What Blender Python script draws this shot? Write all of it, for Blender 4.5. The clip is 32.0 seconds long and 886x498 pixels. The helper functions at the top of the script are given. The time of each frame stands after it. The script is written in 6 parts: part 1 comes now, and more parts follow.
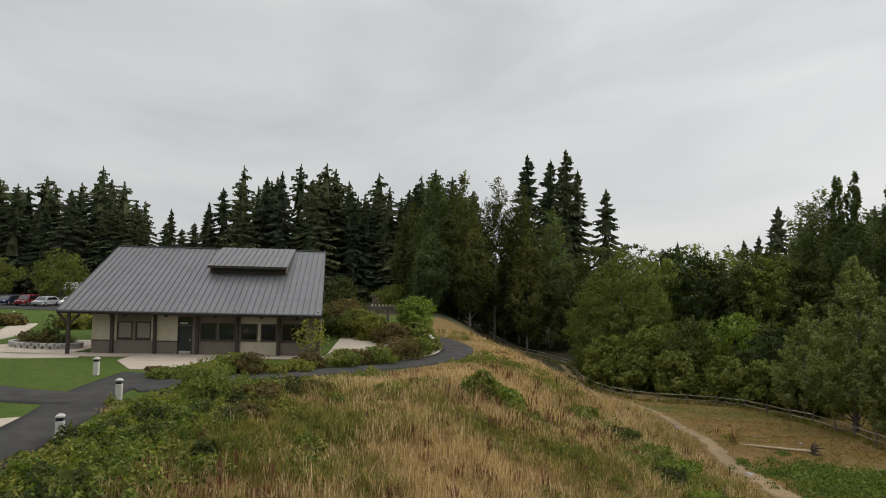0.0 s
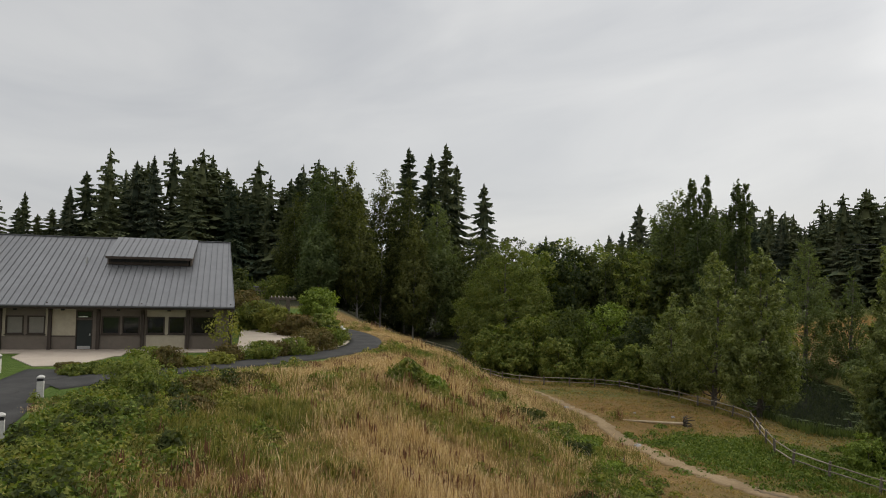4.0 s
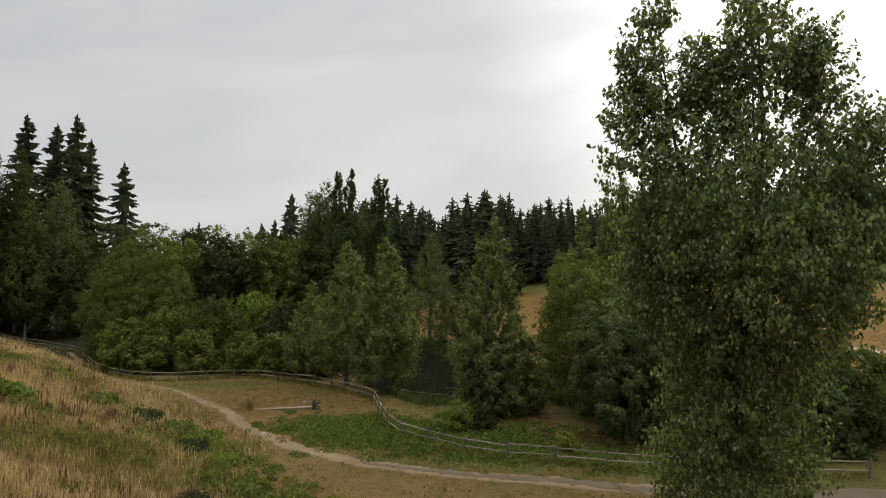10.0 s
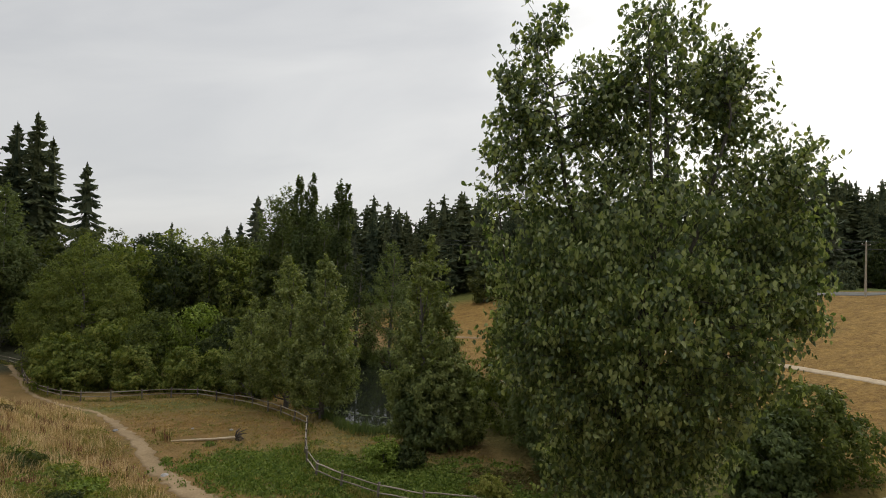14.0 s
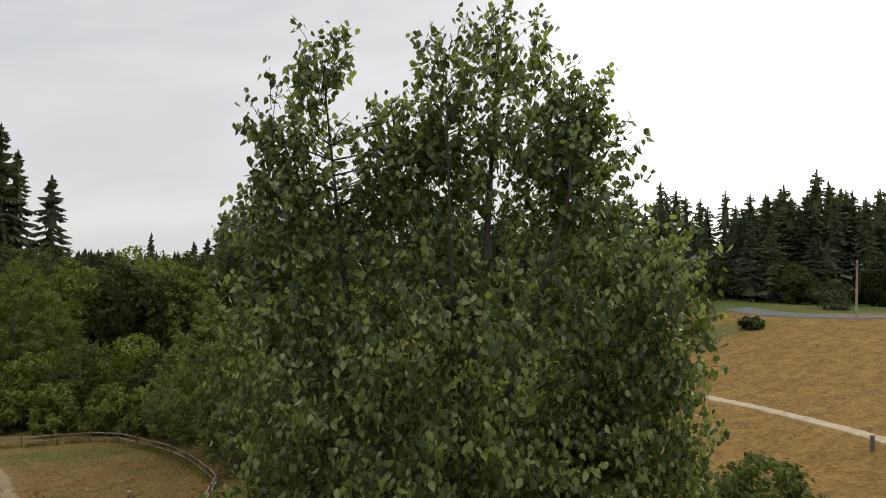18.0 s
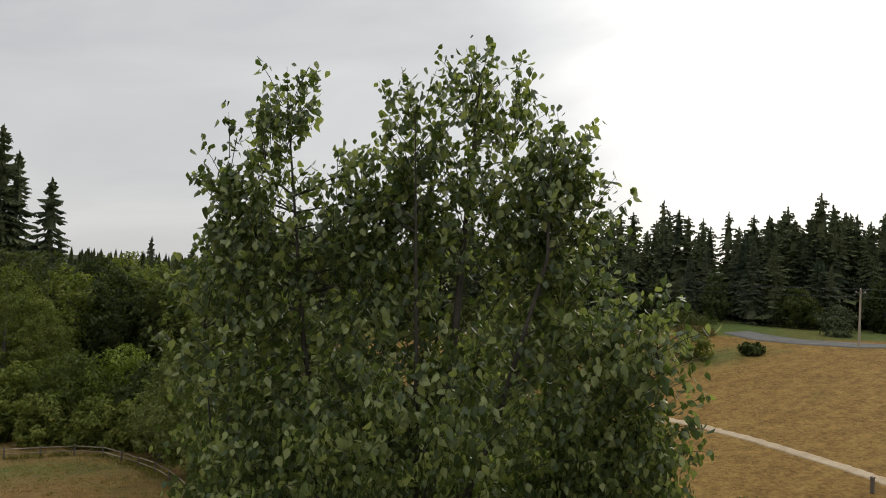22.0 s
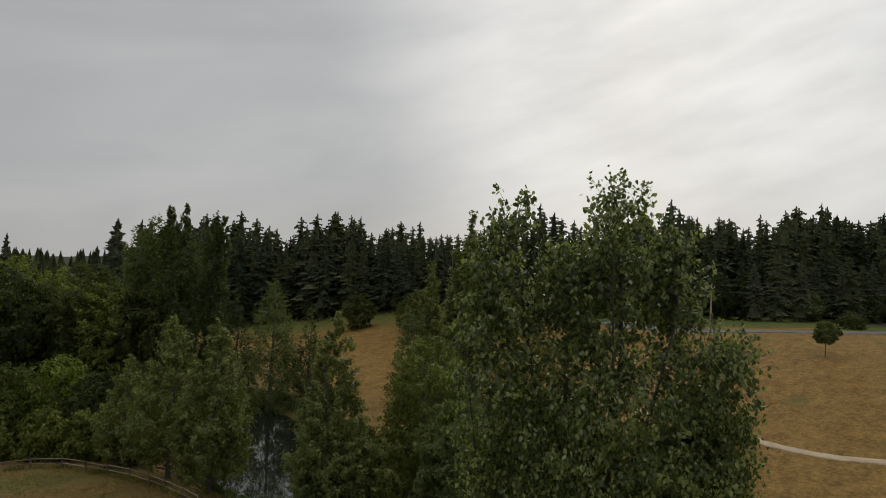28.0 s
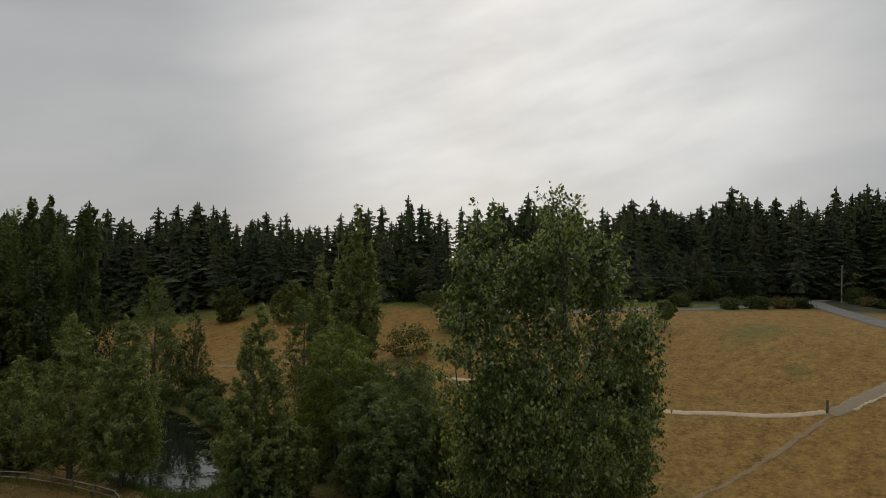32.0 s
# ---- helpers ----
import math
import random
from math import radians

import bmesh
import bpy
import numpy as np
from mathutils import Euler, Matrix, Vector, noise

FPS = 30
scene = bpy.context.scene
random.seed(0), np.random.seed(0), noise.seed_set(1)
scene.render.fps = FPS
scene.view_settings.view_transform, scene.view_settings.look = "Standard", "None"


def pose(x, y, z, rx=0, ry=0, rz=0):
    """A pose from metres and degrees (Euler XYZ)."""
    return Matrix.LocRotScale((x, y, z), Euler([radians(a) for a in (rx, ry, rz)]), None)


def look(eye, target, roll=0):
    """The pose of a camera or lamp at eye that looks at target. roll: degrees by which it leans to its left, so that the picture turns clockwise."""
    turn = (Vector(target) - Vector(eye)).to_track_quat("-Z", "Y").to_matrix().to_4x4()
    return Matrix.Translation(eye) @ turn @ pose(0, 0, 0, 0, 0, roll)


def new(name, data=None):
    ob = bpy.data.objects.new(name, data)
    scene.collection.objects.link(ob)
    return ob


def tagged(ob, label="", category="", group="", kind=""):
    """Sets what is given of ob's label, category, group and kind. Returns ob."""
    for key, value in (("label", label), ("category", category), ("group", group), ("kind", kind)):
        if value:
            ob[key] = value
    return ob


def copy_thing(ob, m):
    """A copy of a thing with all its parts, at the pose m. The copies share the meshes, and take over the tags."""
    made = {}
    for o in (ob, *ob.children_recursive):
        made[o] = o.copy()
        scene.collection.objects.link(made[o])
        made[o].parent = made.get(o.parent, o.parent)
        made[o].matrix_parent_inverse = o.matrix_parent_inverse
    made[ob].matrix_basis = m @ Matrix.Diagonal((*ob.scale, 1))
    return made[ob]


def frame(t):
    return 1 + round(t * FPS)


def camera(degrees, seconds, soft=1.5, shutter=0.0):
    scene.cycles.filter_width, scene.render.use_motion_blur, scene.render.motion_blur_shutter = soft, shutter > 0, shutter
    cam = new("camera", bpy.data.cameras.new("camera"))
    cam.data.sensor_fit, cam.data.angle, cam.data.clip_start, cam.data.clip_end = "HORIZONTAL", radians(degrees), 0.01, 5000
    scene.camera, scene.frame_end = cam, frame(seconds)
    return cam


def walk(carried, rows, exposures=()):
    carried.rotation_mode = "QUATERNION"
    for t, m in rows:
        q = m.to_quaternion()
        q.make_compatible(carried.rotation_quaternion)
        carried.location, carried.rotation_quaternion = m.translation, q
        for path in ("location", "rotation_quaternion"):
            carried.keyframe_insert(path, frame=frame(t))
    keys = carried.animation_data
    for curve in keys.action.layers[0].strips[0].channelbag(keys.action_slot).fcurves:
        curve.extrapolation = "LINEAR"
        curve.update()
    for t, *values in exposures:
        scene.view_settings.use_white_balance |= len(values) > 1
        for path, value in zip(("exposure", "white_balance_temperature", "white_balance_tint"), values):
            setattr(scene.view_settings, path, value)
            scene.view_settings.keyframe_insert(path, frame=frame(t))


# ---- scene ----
EXPOSURES = [(0.0, 0.02), (5.0, -0.05), (8.0, -0.1), (13.0, -0.04), (16.0, 0.03), (19.0, 0.12), (22.0, -0.08), (24.0, -0.28), (28.0, -0.68), (32.0, -0.76)]
cam = camera(67.0, 32.0, soft=1.0)
PATH = [
    (0, (-1.967, 1.047, 6.145), (-4.348, 10.751, 6.555), 1.43),
    (0.5, (-2.087, 0.652, 6.090), (-4.441, 10.362, 6.508), 1.52),
    (1, (-2.239, 0.269, 6.029), (-4.526, 9.996, 6.438), 1.53),
    (1.5, (-2.471, -0.068, 5.953), (-4.744, 9.663, 6.348), 1.59),
    (2, (-2.817, -0.406, 5.881), (-5.092, 9.324, 6.278), 1.70),
    (2.5, (-3.244, -0.751, 5.822), (-5.500, 8.983, 6.221), 1.73),
    (4.5, (-5.474, -1.234, 6.283), (-4.926, 8.746, 6.592), 1.55),
    (5, (-5.682, -1.227, 6.270), (-4.182, 8.656, 6.566), 1.46),
    (5.5, (-5.806, -1.200, 6.261), (-3.474, 8.520, 6.564), 1.33),
    (6, (-5.810, -1.141, 6.264), (-2.864, 8.411, 6.548), 1.21),
    (6.5, (-5.686, -1.061, 6.290), (-2.257, 8.329, 6.556), 1.16),
    (7, (-5.443, -0.985, 6.312), (-1.670, 8.273, 6.578), 1.13),
    (7.5, (-5.105, -0.938, 6.322), (-1.151, 8.243, 6.580), 1.11),
    (8, (-4.703, -0.935, 6.334), (-0.607, 8.184, 6.594), 1.08),
    (8.5, (-4.226, -0.998, 6.336), (-0.073, 8.094, 6.602), 1.17),
    (9, (-3.710, -1.099, 6.335), (0.525, 7.956, 6.602), 1.27),
    (9.5, (-3.162, -1.207, 6.340), (1.141, 7.816, 6.616), 1.37),
    (10, (-2.586, -1.283, 6.322), (1.752, 7.723, 6.598), 1.47),
    (10.5, (-1.986, -1.305, 6.328), (2.408, 7.674, 6.599), 1.54),
    (11, (-1.384, -1.267, 6.363), (3.078, 7.678, 6.628), 1.62),
    (11.5, (-0.787, -1.169, 6.464), (3.663, 7.782, 6.723), 1.71),
    (12, (-0.162, -1.018, 6.691), (4.315, 7.920, 6.945), 1.81),
    (12.5, (0.496, -0.812, 7.042), (5.016, 8.105, 7.290), 1.81),
    (13, (1.235, -0.562, 7.483), (5.725, 8.370, 7.722), 1.76),
    (13.5, (2.046, -0.282, 7.948), (6.513, 8.662, 8.183), 1.80),
    (15.5, (6.040, 1.110, 9.432), (10.433, 10.091, 9.632), 1.60),
    (16, (7.101, 1.473, 9.778), (11.474, 10.463, 9.994), 1.52),
    (16.5, (8.156, 1.806, 10.121), (12.494, 10.814, 10.351), 1.53),
    (17, (9.168, 2.114, 10.498), (13.483, 11.132, 10.736), 1.53),
    (17.5, (10.135, 2.421, 10.927), (14.461, 11.433, 11.166), 1.60),
    (18, (10.983, 2.682, 11.416), (15.357, 11.672, 11.667), 1.61),
    (18.5, (11.702, 2.889, 11.920), (16.066, 11.883, 12.179), 1.77),
    (19, (12.243, 3.053, 12.290), (16.580, 12.060, 12.560), 1.95),
    (19.5, (12.612, 3.183, 12.392), (16.915, 12.205, 12.679), 2.18),
    (20, (12.802, 3.281, 12.422), (17.105, 12.303, 12.736), 2.40),
    (20.5, (12.835, 3.330, 12.458), (17.140, 12.349, 12.790), 2.58),
    (21, (12.708, 3.351, 12.502), (17.015, 12.369, 12.853), 2.78),
    (21.5, (12.446, 3.353, 12.557), (16.737, 12.378, 12.910), 3.00),
    (22, (12.038, 3.323, 12.617), (16.361, 12.332, 12.983), 3.17),
    (22.5, (11.483, 3.242, 12.686), (15.832, 12.239, 13.069), 3.34),
    (23, (10.789, 3.089, 12.748), (15.122, 12.093, 13.129), 3.44),
    (23.5, (9.969, 2.916, 12.777), (14.276, 11.933, 13.166), 3.56),
    (24, (9.029, 2.729, 12.818), (13.325, 11.750, 13.214), 3.71),
    (24.5, (8.026, 2.519, 12.873), (12.301, 11.550, 13.271), 3.80),
    (26.5, (2.976, 1.489, 13.720), (7.507, 10.397, 14.052), 3.34),
    (27, (1.792, 1.492, 13.838), (6.884, 10.092, 14.168), 2.98),
    (27.5, (0.608, 1.519, 13.951), (6.425, 9.647, 14.282), 2.73),
    (28, (-0.552, 1.565, 14.039), (5.643, 9.409, 14.359), 2.52),
    (28.5, (-1.715, 1.638, 14.085), (4.588, 9.396, 14.386), 2.39),
    (29, (-2.855, 1.703, 14.116), (3.695, 9.254, 14.408), 2.30),
    (29.5, (-3.921, 1.718, 14.124), (3.119, 8.813, 14.412), 2.13),
    (30, (-4.876, 1.677, 14.143), (2.700, 8.198, 14.428), 1.97),
    (30.5, (-5.738, 1.638, 14.155), (1.994, 7.975, 14.416), 1.81),
    (31, (-6.503, 1.594, 14.152), (1.270, 7.881, 14.395), 1.70),
    (31.5, (-7.183, 1.527, 14.161), (0.609, 7.791, 14.396), 1.69),
    (32, (-7.817, 1.443, 14.180), (-0.028, 7.710, 14.407), 1.61),
]
walk(cam, [(t, look(eye, target, roll)) for t, eye, target, roll in PATH],
     exposures=EXPOSURES)

# ---------------------------------------------------------------- world and sun
SUN_DIR = Vector((0.755, 0.555, 0.36)).normalized()
world = bpy.data.worlds.new("overcast_sky")
scene.world = world
world.use_nodes = True
wn, wl = world.node_tree.nodes, world.node_tree.links
wn.clear()
w_out = wn.new("ShaderNodeOutputWorld")
w_bg = wn.new("ShaderNodeBackground")
w_bg.inputs["Strength"].default_value = 1.0
w_co = wn.new("ShaderNodeTexCoord")
w_sky = wn.new("ShaderNodeTexSky")
w_sky.sky_type = "NISHITA"
w_sky.sun_disc = False
w_sky.sun_elevation = math.asin(SUN_DIR.z)
w_sky.sun_rotation = math.atan2(SUN_DIR.x, SUN_DIR.y)
w_scale = wn.new("ShaderNodeMixRGB")
w_scale.blend_type = "MULTIPLY"
w_scale.inputs[0].default_value = 1.0
w_scale.inputs[2].default_value = (0.07, 0.07, 0.07, 1)
# cloud sheet: stretched noise over the dome
w_map = wn.new("ShaderNodeMapping")
w_map.inputs["Scale"].default_value = (1.3, 1.3, 4.2)
w_noise = wn.new("ShaderNodeTexNoise")
w_noise.inputs["Scale"].default_value = 1.7
w_noise.inputs["Detail"].default_value = 5.0
w_noise.inputs["Roughness"].default_value = 0.5
w_noise.inputs["Distortion"].default_value = 0.6
w_ramp = wn.new("ShaderNodeValToRGB")
w_ramp.color_ramp.elements[0].position = 0.3
w_ramp.color_ramp.elements[0].color = (0.53, 0.542, 0.565, 1)
w_ramp.color_ramp.elements[1].position = 0.7
w_ramp.color_ramp.elements[1].color = (0.725, 0.725, 0.72, 1)
# bright veil round the hidden sun
w_dot = wn.new("ShaderNodeVectorMath")
w_dot.operation = "DOT_PRODUCT"
w_norm = wn.new("ShaderNodeVectorMath")
w_norm.operation = "NORMALIZE"
w_dot.inputs[1].default_value = Vector((0.80, 0.50, 0.37)).normalized()
w_veil = wn.new("ShaderNodeMapRange")
w_veil.inputs["From Min"].default_value = 0.82
w_veil.inputs["From Max"].default_value = 1.0
w_veil.interpolation_type = "SMOOTHSTEP"
w_soft = wn.new("ShaderNodeMath")
w_soft.operation = "POWER"
w_soft.inputs[1].default_value = 2.0
w_veil2 = wn.new("ShaderNodeMixRGB")
w_veil2.blend_type = "ADD"
w_veil2.inputs[2].default_value = (0.84, 0.825, 0.78, 1)
w_n2 = wn.new("ShaderNodeTexNoise")
w_n2.inputs["Scale"].default_value = 2.4
w_n2.inputs["Detail"].default_value = 4.0
w_wide = wn.new("ShaderNodeMapRange")
w_wide.inputs["From Min"].default_value = 0.25
w_wide.inputs["From Max"].default_value = 0.95
w_wide.inputs["To Max"].default_value = 0.17
w_sum = wn.new("ShaderNodeMath")
w_sum.operation = "ADD"
w_mod = wn.new("ShaderNodeMath")
w_mod.operation = "MULTIPLY"
w_n2r = wn.new("ShaderNodeMapRange")
w_n2r.inputs["From Min"].default_value = 0.30
w_n2r.inputs["From Max"].default_value = 0.70
w_n2r.inputs["To Min"].default_value = 0.34
w_mix = wn.new("ShaderNodeMixRGB")
w_mix.inputs[0].default_value = 0.9
wl.new(w_co.outputs["Generated"], w_norm.inputs[0])
wl.new(w_norm.outputs[0], w_dot.inputs[0])
# the cloud streaks lean a little
w_lean = wn.new("ShaderNodeVectorRotate")
w_lean.inputs["Axis"].default_value = (0.77, 0.63, 0.0)
w_lean.inputs["Angle"].default_value = radians(14)
wl.new(w_norm.outputs[0], w_lean.inputs["Vector"])
wl.new(w_lean.outputs[0], w_map.inputs["Vector"])
wl.new(w_map.outputs[0], w_noise.inputs["Vector"])
wl.new(w_map.outputs[0], w_n2.inputs["Vector"])
wl.new(w_noise.outputs["Fac"], w_ramp.inputs["Fac"])
wl.new(w_dot.outputs["Value"], w_veil.inputs["Value"])
wl.new(w_n2.outputs["Fac"], w_n2r.inputs["Value"])
wl.new(w_veil.outputs[0], w_soft.inputs[0])
wl.new(w_soft.outputs[0], w_mod.inputs[0])
wl.new(w_n2r.outputs[0], w_mod.inputs[1])
wl.new(w_dot.outputs["Value"], w_wide.inputs["Value"])
wl.new(w_mod.outputs[0], w_sum.inputs[0])
wl.new(w_wide.outputs[0], w_sum.inputs[1])
wl.new(w_sum.outputs[0], w_veil2.inputs[0])
wl.new(w_ramp.outputs["Color"], w_veil2.inputs[1])
wl.new(w_sky.outputs[0], w_scale.inputs[1])
wl.new(w_scale.outputs[0], w_mix.inputs[1])
wl.new(w_veil2.outputs[0], w_mix.inputs[2])
# an overcast dome is about twice as bright overhead as near the horizon
w_sep = wn.new("ShaderNodeSeparateXYZ")
w_zen = wn.new("ShaderNodeMapRange")
w_zen.interpolation_type = "SMOOTHSTEP"
w_zen.inputs["From Min"].default_value = 0.34
w_zen.inputs["From Max"].default_value = 1.0
w_zen.inputs["To Min"].default_value = 1.0
w_zen.inputs["To Max"].default_value = 2.6
w_mul = wn.new("ShaderNodeVectorMath")
w_mul.operation = "SCALE"
wl.new(w_norm.outputs[0], w_sep.inputs[0])
wl.new(w_sep.outputs["Z"], w_zen.inputs["Value"])
wl.new(w_mix.outputs[0], w_mul.inputs[0])
wl.new(w_zen.outputs[0], w_mul.inputs["Scale"])
wl.new(w_mul.outputs[0], w_bg.inputs["Color"])
wl.new(w_bg.outputs[0], w_out.inputs["Surface"])

sun_data = bpy.data.lights.new("sun", "SUN")
sun_data.energy = 1.2
sun_data.angle = radians(20)
sun_data.color = (1.0, 0.95, 0.86)
sun_ob = new("sun", sun_data)
sun_ob.matrix_world = look(SUN_DIR * 100, (0, 0, 0))

# ---------------------------------------------------------------- materials
def material(name, colours, scale=1.0, rough=0.9, bump=0.0, fine=8.0, metal=0.0, leafy=0.0, per_island=0.0, coat_spec=0.3, distort=0.3, obj_var=0.0, bump_dist=0.05, through_tint=(1.45, 1.6, 0.55)):
    """Two-scale noise colour between the given colours, with fine grain and bump. leafy: share of light passing through."""
    m = bpy.data.materials.new(name)
    m.use_nodes = True
    n, l = m.node_tree.nodes, m.node_tree.links
    p = n["Principled BSDF"]
    p.inputs["Roughness"].default_value = rough
    p.inputs["Metallic"].default_value = metal
    p.inputs["Specular IOR Level"].default_value = coat_spec if not leafy or coat_spec == 0.45 else 0.08
    geo = n.new("ShaderNodeNewGeometry")
    big = n.new("ShaderNodeTexNoise")
    big.inputs["Scale"].default_value = scale
    big.inputs["Detail"].default_value = 4
    big.inputs["Distortion"].default_value = distort
    small = n.new("ShaderNodeTexNoise")
    small.inputs["Scale"].default_value = scale * fine
    small.inputs["Detail"].default_value = 3
    l.new(geo.outputs["Position"], big.inputs["Vector"])
    l.new(geo.outputs["Position"], small.inputs["Vector"])
    mix = n.new("ShaderNodeMath")
    mix.operation = "MULTIPLY_ADD"
    mix.inputs[1].default_value = 0.45
    l.new(small.outputs["Fac"], mix.inputs[0])
    half = n.new("ShaderNodeMath")
    half.operation = "MULTIPLY"
    half.inputs[1].default_value = 0.55
    l.new(big.outputs["Fac"], half.inputs[0])
    l.new(half.outputs[0], mix.inputs[2])
    value = mix.outputs[0]
    for amount, socket in ((per_island, geo.outputs["Random Per Island"]), (obj_var, n.new("ShaderNodeObjectInfo").outputs["Random"])):
        if amount:
            sub = n.new("ShaderNodeMath")
            sub.operation = "SUBTRACT"
            sub.inputs[1].default_value = 0.5
            l.new(socket, sub.inputs[0])
            add = n.new("ShaderNodeMath")
            add.operation = "MULTIPLY_ADD"
            add.inputs[1].default_value = amount
            l.new(sub.outputs[0], add.inputs[0])
            l.new(value, add.inputs[2])
            value = add.outputs[0]
    ramp = n.new("ShaderNodeValToRGB")
    e = ramp.color_ramp.elements
    e[0].position, e[1].position = 0.32, 0.68
    e[0].color, e[1].color = (*colours[0], 1), (*colours[-1], 1)
    for i, c in enumerate(colours[1:-1]):
        k = e.new(0.32 + 0.36 * (i + 1) / (len(colours) - 1))
        k.color = (*c, 1)
    l.new(value, ramp.inputs["Fac"])
    l.new(ramp.outputs["Color"], p.inputs["Base Color"])
    if bump:
        b = n.new("ShaderNodeBump")
        b.inputs["Strength"].default_value = bump
        b.inputs["Distance"].default_value = bump_dist
        l.new(small.outputs["Fac"], b.inputs["Height"])
        l.new(b.outputs["Normal"], p.inputs["Normal"])
    if leafy:
        tr = n.new("ShaderNodeBsdfTranslucent")
        bright = n.new("ShaderNodeMixRGB")
        bright.blend_type = "MULTIPLY"
        bright.inputs[0].default_value = 1
        bright.inputs[2].default_value = (*through_tint, 1)
        l.new(ramp.outputs["Color"], bright.inputs[1])
        l.new(bright.outputs[0], tr.inputs["Color"])
        ms = n.new("ShaderNodeMixShader")
        ms.inputs[0].default_value = leafy
        l.new(p.outputs[0], ms.inputs[1])
        l.new(tr.outputs[0], ms.inputs[2])
        l.new(ms.outputs[0], n["Material Output"].inputs["Surface"])
    return m


def plain(name, colour, rough=0.6, metal=0.0, var=0.12, scale=3.0, bump=0.0):
    lo = tuple(max(0, c * (1 - var)) for c in colour)
    hi = tuple(min(1, c * (1 + var)) for c in colour)
    return material(name, [lo, hi], scale=scale, rough=rough, metal=metal, bump=bump)


M_FIR = material("fir_needles", [(0.032, 0.046, 0.028), (0.066, 0.080, 0.044), (0.104, 0.114, 0.054)], 0.12, 0.85, per_island=0.35, leafy=0.08, obj_var=0.35)
M_SPRUCE = material("grey_fir_needles", [(0.049, 0.062, 0.042), (0.086, 0.099, 0.062), (0.121, 0.127, 0.073)], 0.25, 0.85, per_island=0.5, leafy=0.08, obj_var=0.3)
M_ALDER = material("alder_leaves", [(0.022, 0.032, 0.012), (0.048, 0.060, 0.020), (0.088, 0.097, 0.030)], 0.35, 0.6, per_island=0.32, leafy=0.34, obj_var=0.25)
M_OLIVE = material("olive_cottonwood_leaves", [(0.038, 0.046, 0.016), (0.080, 0.088, 0.028), (0.135, 0.138, 0.042)], 0.35, 0.6, per_island=0.4, leafy=0.34, obj_var=0.25)
M_WILLOW = material("willow_leaves", [(0.052, 0.068, 0.020), (0.100, 0.118, 0.031), (0.159, 0.165, 0.043)], 0.35, 0.6, per_island=0.32, leafy=0.34, obj_var=0.25)
M_POPLAR = material("poplar_leaves", [(0.056, 0.075, 0.030), (0.094, 0.117, 0.046), (0.136, 0.155, 0.059)], 0.35, 0.6, per_island=0.3, leafy=0.34, obj_var=0.2)
M_COTTON = material("cottonwood_leaves", [(0.050, 0.073, 0.023), (0.095, 0.125, 0.040), (0.235, 0.258, 0.100)], 0.6, 0.42, per_island=0.6, leafy=0.42, coat_spec=0.45, through_tint=(1.45, 1.55, 0.75))
M_DOME = material("pale_willow_leaves", [(0.064, 0.084, 0.022), (0.116, 0.136, 0.034), (0.185, 0.196, 0.052)], 0.35, 0.6, per_island=0.32, leafy=0.34)
M_TWIN = material("young_cottonwood_leaves", [(0.086, 0.103, 0.034), (0.146, 0.166, 0.056), (0.222, 0.240, 0.088)], 0.5, 0.5, per_island=0.4, leafy=0.34)
M_BRAMBLE = material("bramble_leaves", [(0.062, 0.085, 0.020), (0.132, 0.155, 0.036), (0.215, 0.222, 0.056)], 0.7, 0.6, per_island=0.32, leafy=0.34)
M_LIME = material("lime_green_leaves", [(0.089, 0.123, 0.022), (0.147, 0.190, 0.035), (0.200, 0.247, 0.050)], 0.7, 0.6, per_island=0.5, leafy=0.3)
M_RUST = material("rusty_shrub_leaves", [(0.070, 0.060, 0.022), (0.110, 0.088, 0.032), (0.150, 0.105, 0.040)], 0.7, 0.7, per_island=0.32, leafy=0.2)
M_YELLOW = material("yellow_green_leaves", [(0.120, 0.130, 0.025), (0.190, 0.185, 0.040), (0.240, 0.230, 0.060)], 0.7, 0.6, per_island=0.5, leafy=0.3)
M_BARK = material("grey_bark", [(0.075, 0.065, 0.052), (0.150, 0.135, 0.115)], 2.0, 0.95, bump=0.6, fine=6)
M_PALE = material("pale_bark", [(0.143, 0.131, 0.108), (0.255, 0.240, 0.202)], 1.5, 0.9, bump=0.4, fine=6)
M_LIMB = material("dark_limb_bark", [(0.035, 0.030, 0.022), (0.075, 0.066, 0.052)], 2.0, 0.95, bump=0.6, fine=6)
M_DARKBARK = material("dark_fir_bark", [(0.045, 0.036, 0.028), (0.095, 0.078, 0.062)], 2.0, 0.95, bump=0.6, fine=6)
M_STRAW = material("dry_grass_blades", [(0.260, 0.162, 0.082), (0.480, 0.328, 0.194), (0.640, 0.470, 0.310)], 0.22, 0.8, per_island=0.55, leafy=0.25)
M_FIELDGRASS = material("golden_field_blades", [(0.20, 0.125, 0.045), (0.28, 0.180, 0.070), (0.36, 0.245, 0.105)], 0.22, 0.85, per_island=0.4, leafy=0.3)
M_LUSH = material("lush_weed_leaves", [(0.062, 0.094, 0.018), (0.106, 0.143, 0.028), (0.163, 0.193, 0.042)], 0.6, 0.6, per_island=0.5, leafy=0.25)
M_DOCK = material("brown_dock_heads", [(0.114, 0.051, 0.026), (0.199, 0.093, 0.045)], 0.6, 0.9, per_island=0.5)
M_GREENGRASS = material("green_grass_blades", [(0.103, 0.105, 0.028), (0.167, 0.165, 0.045), (0.258, 0.220, 0.071)], 0.25, 0.75, per_island=0.55, leafy=0.25)
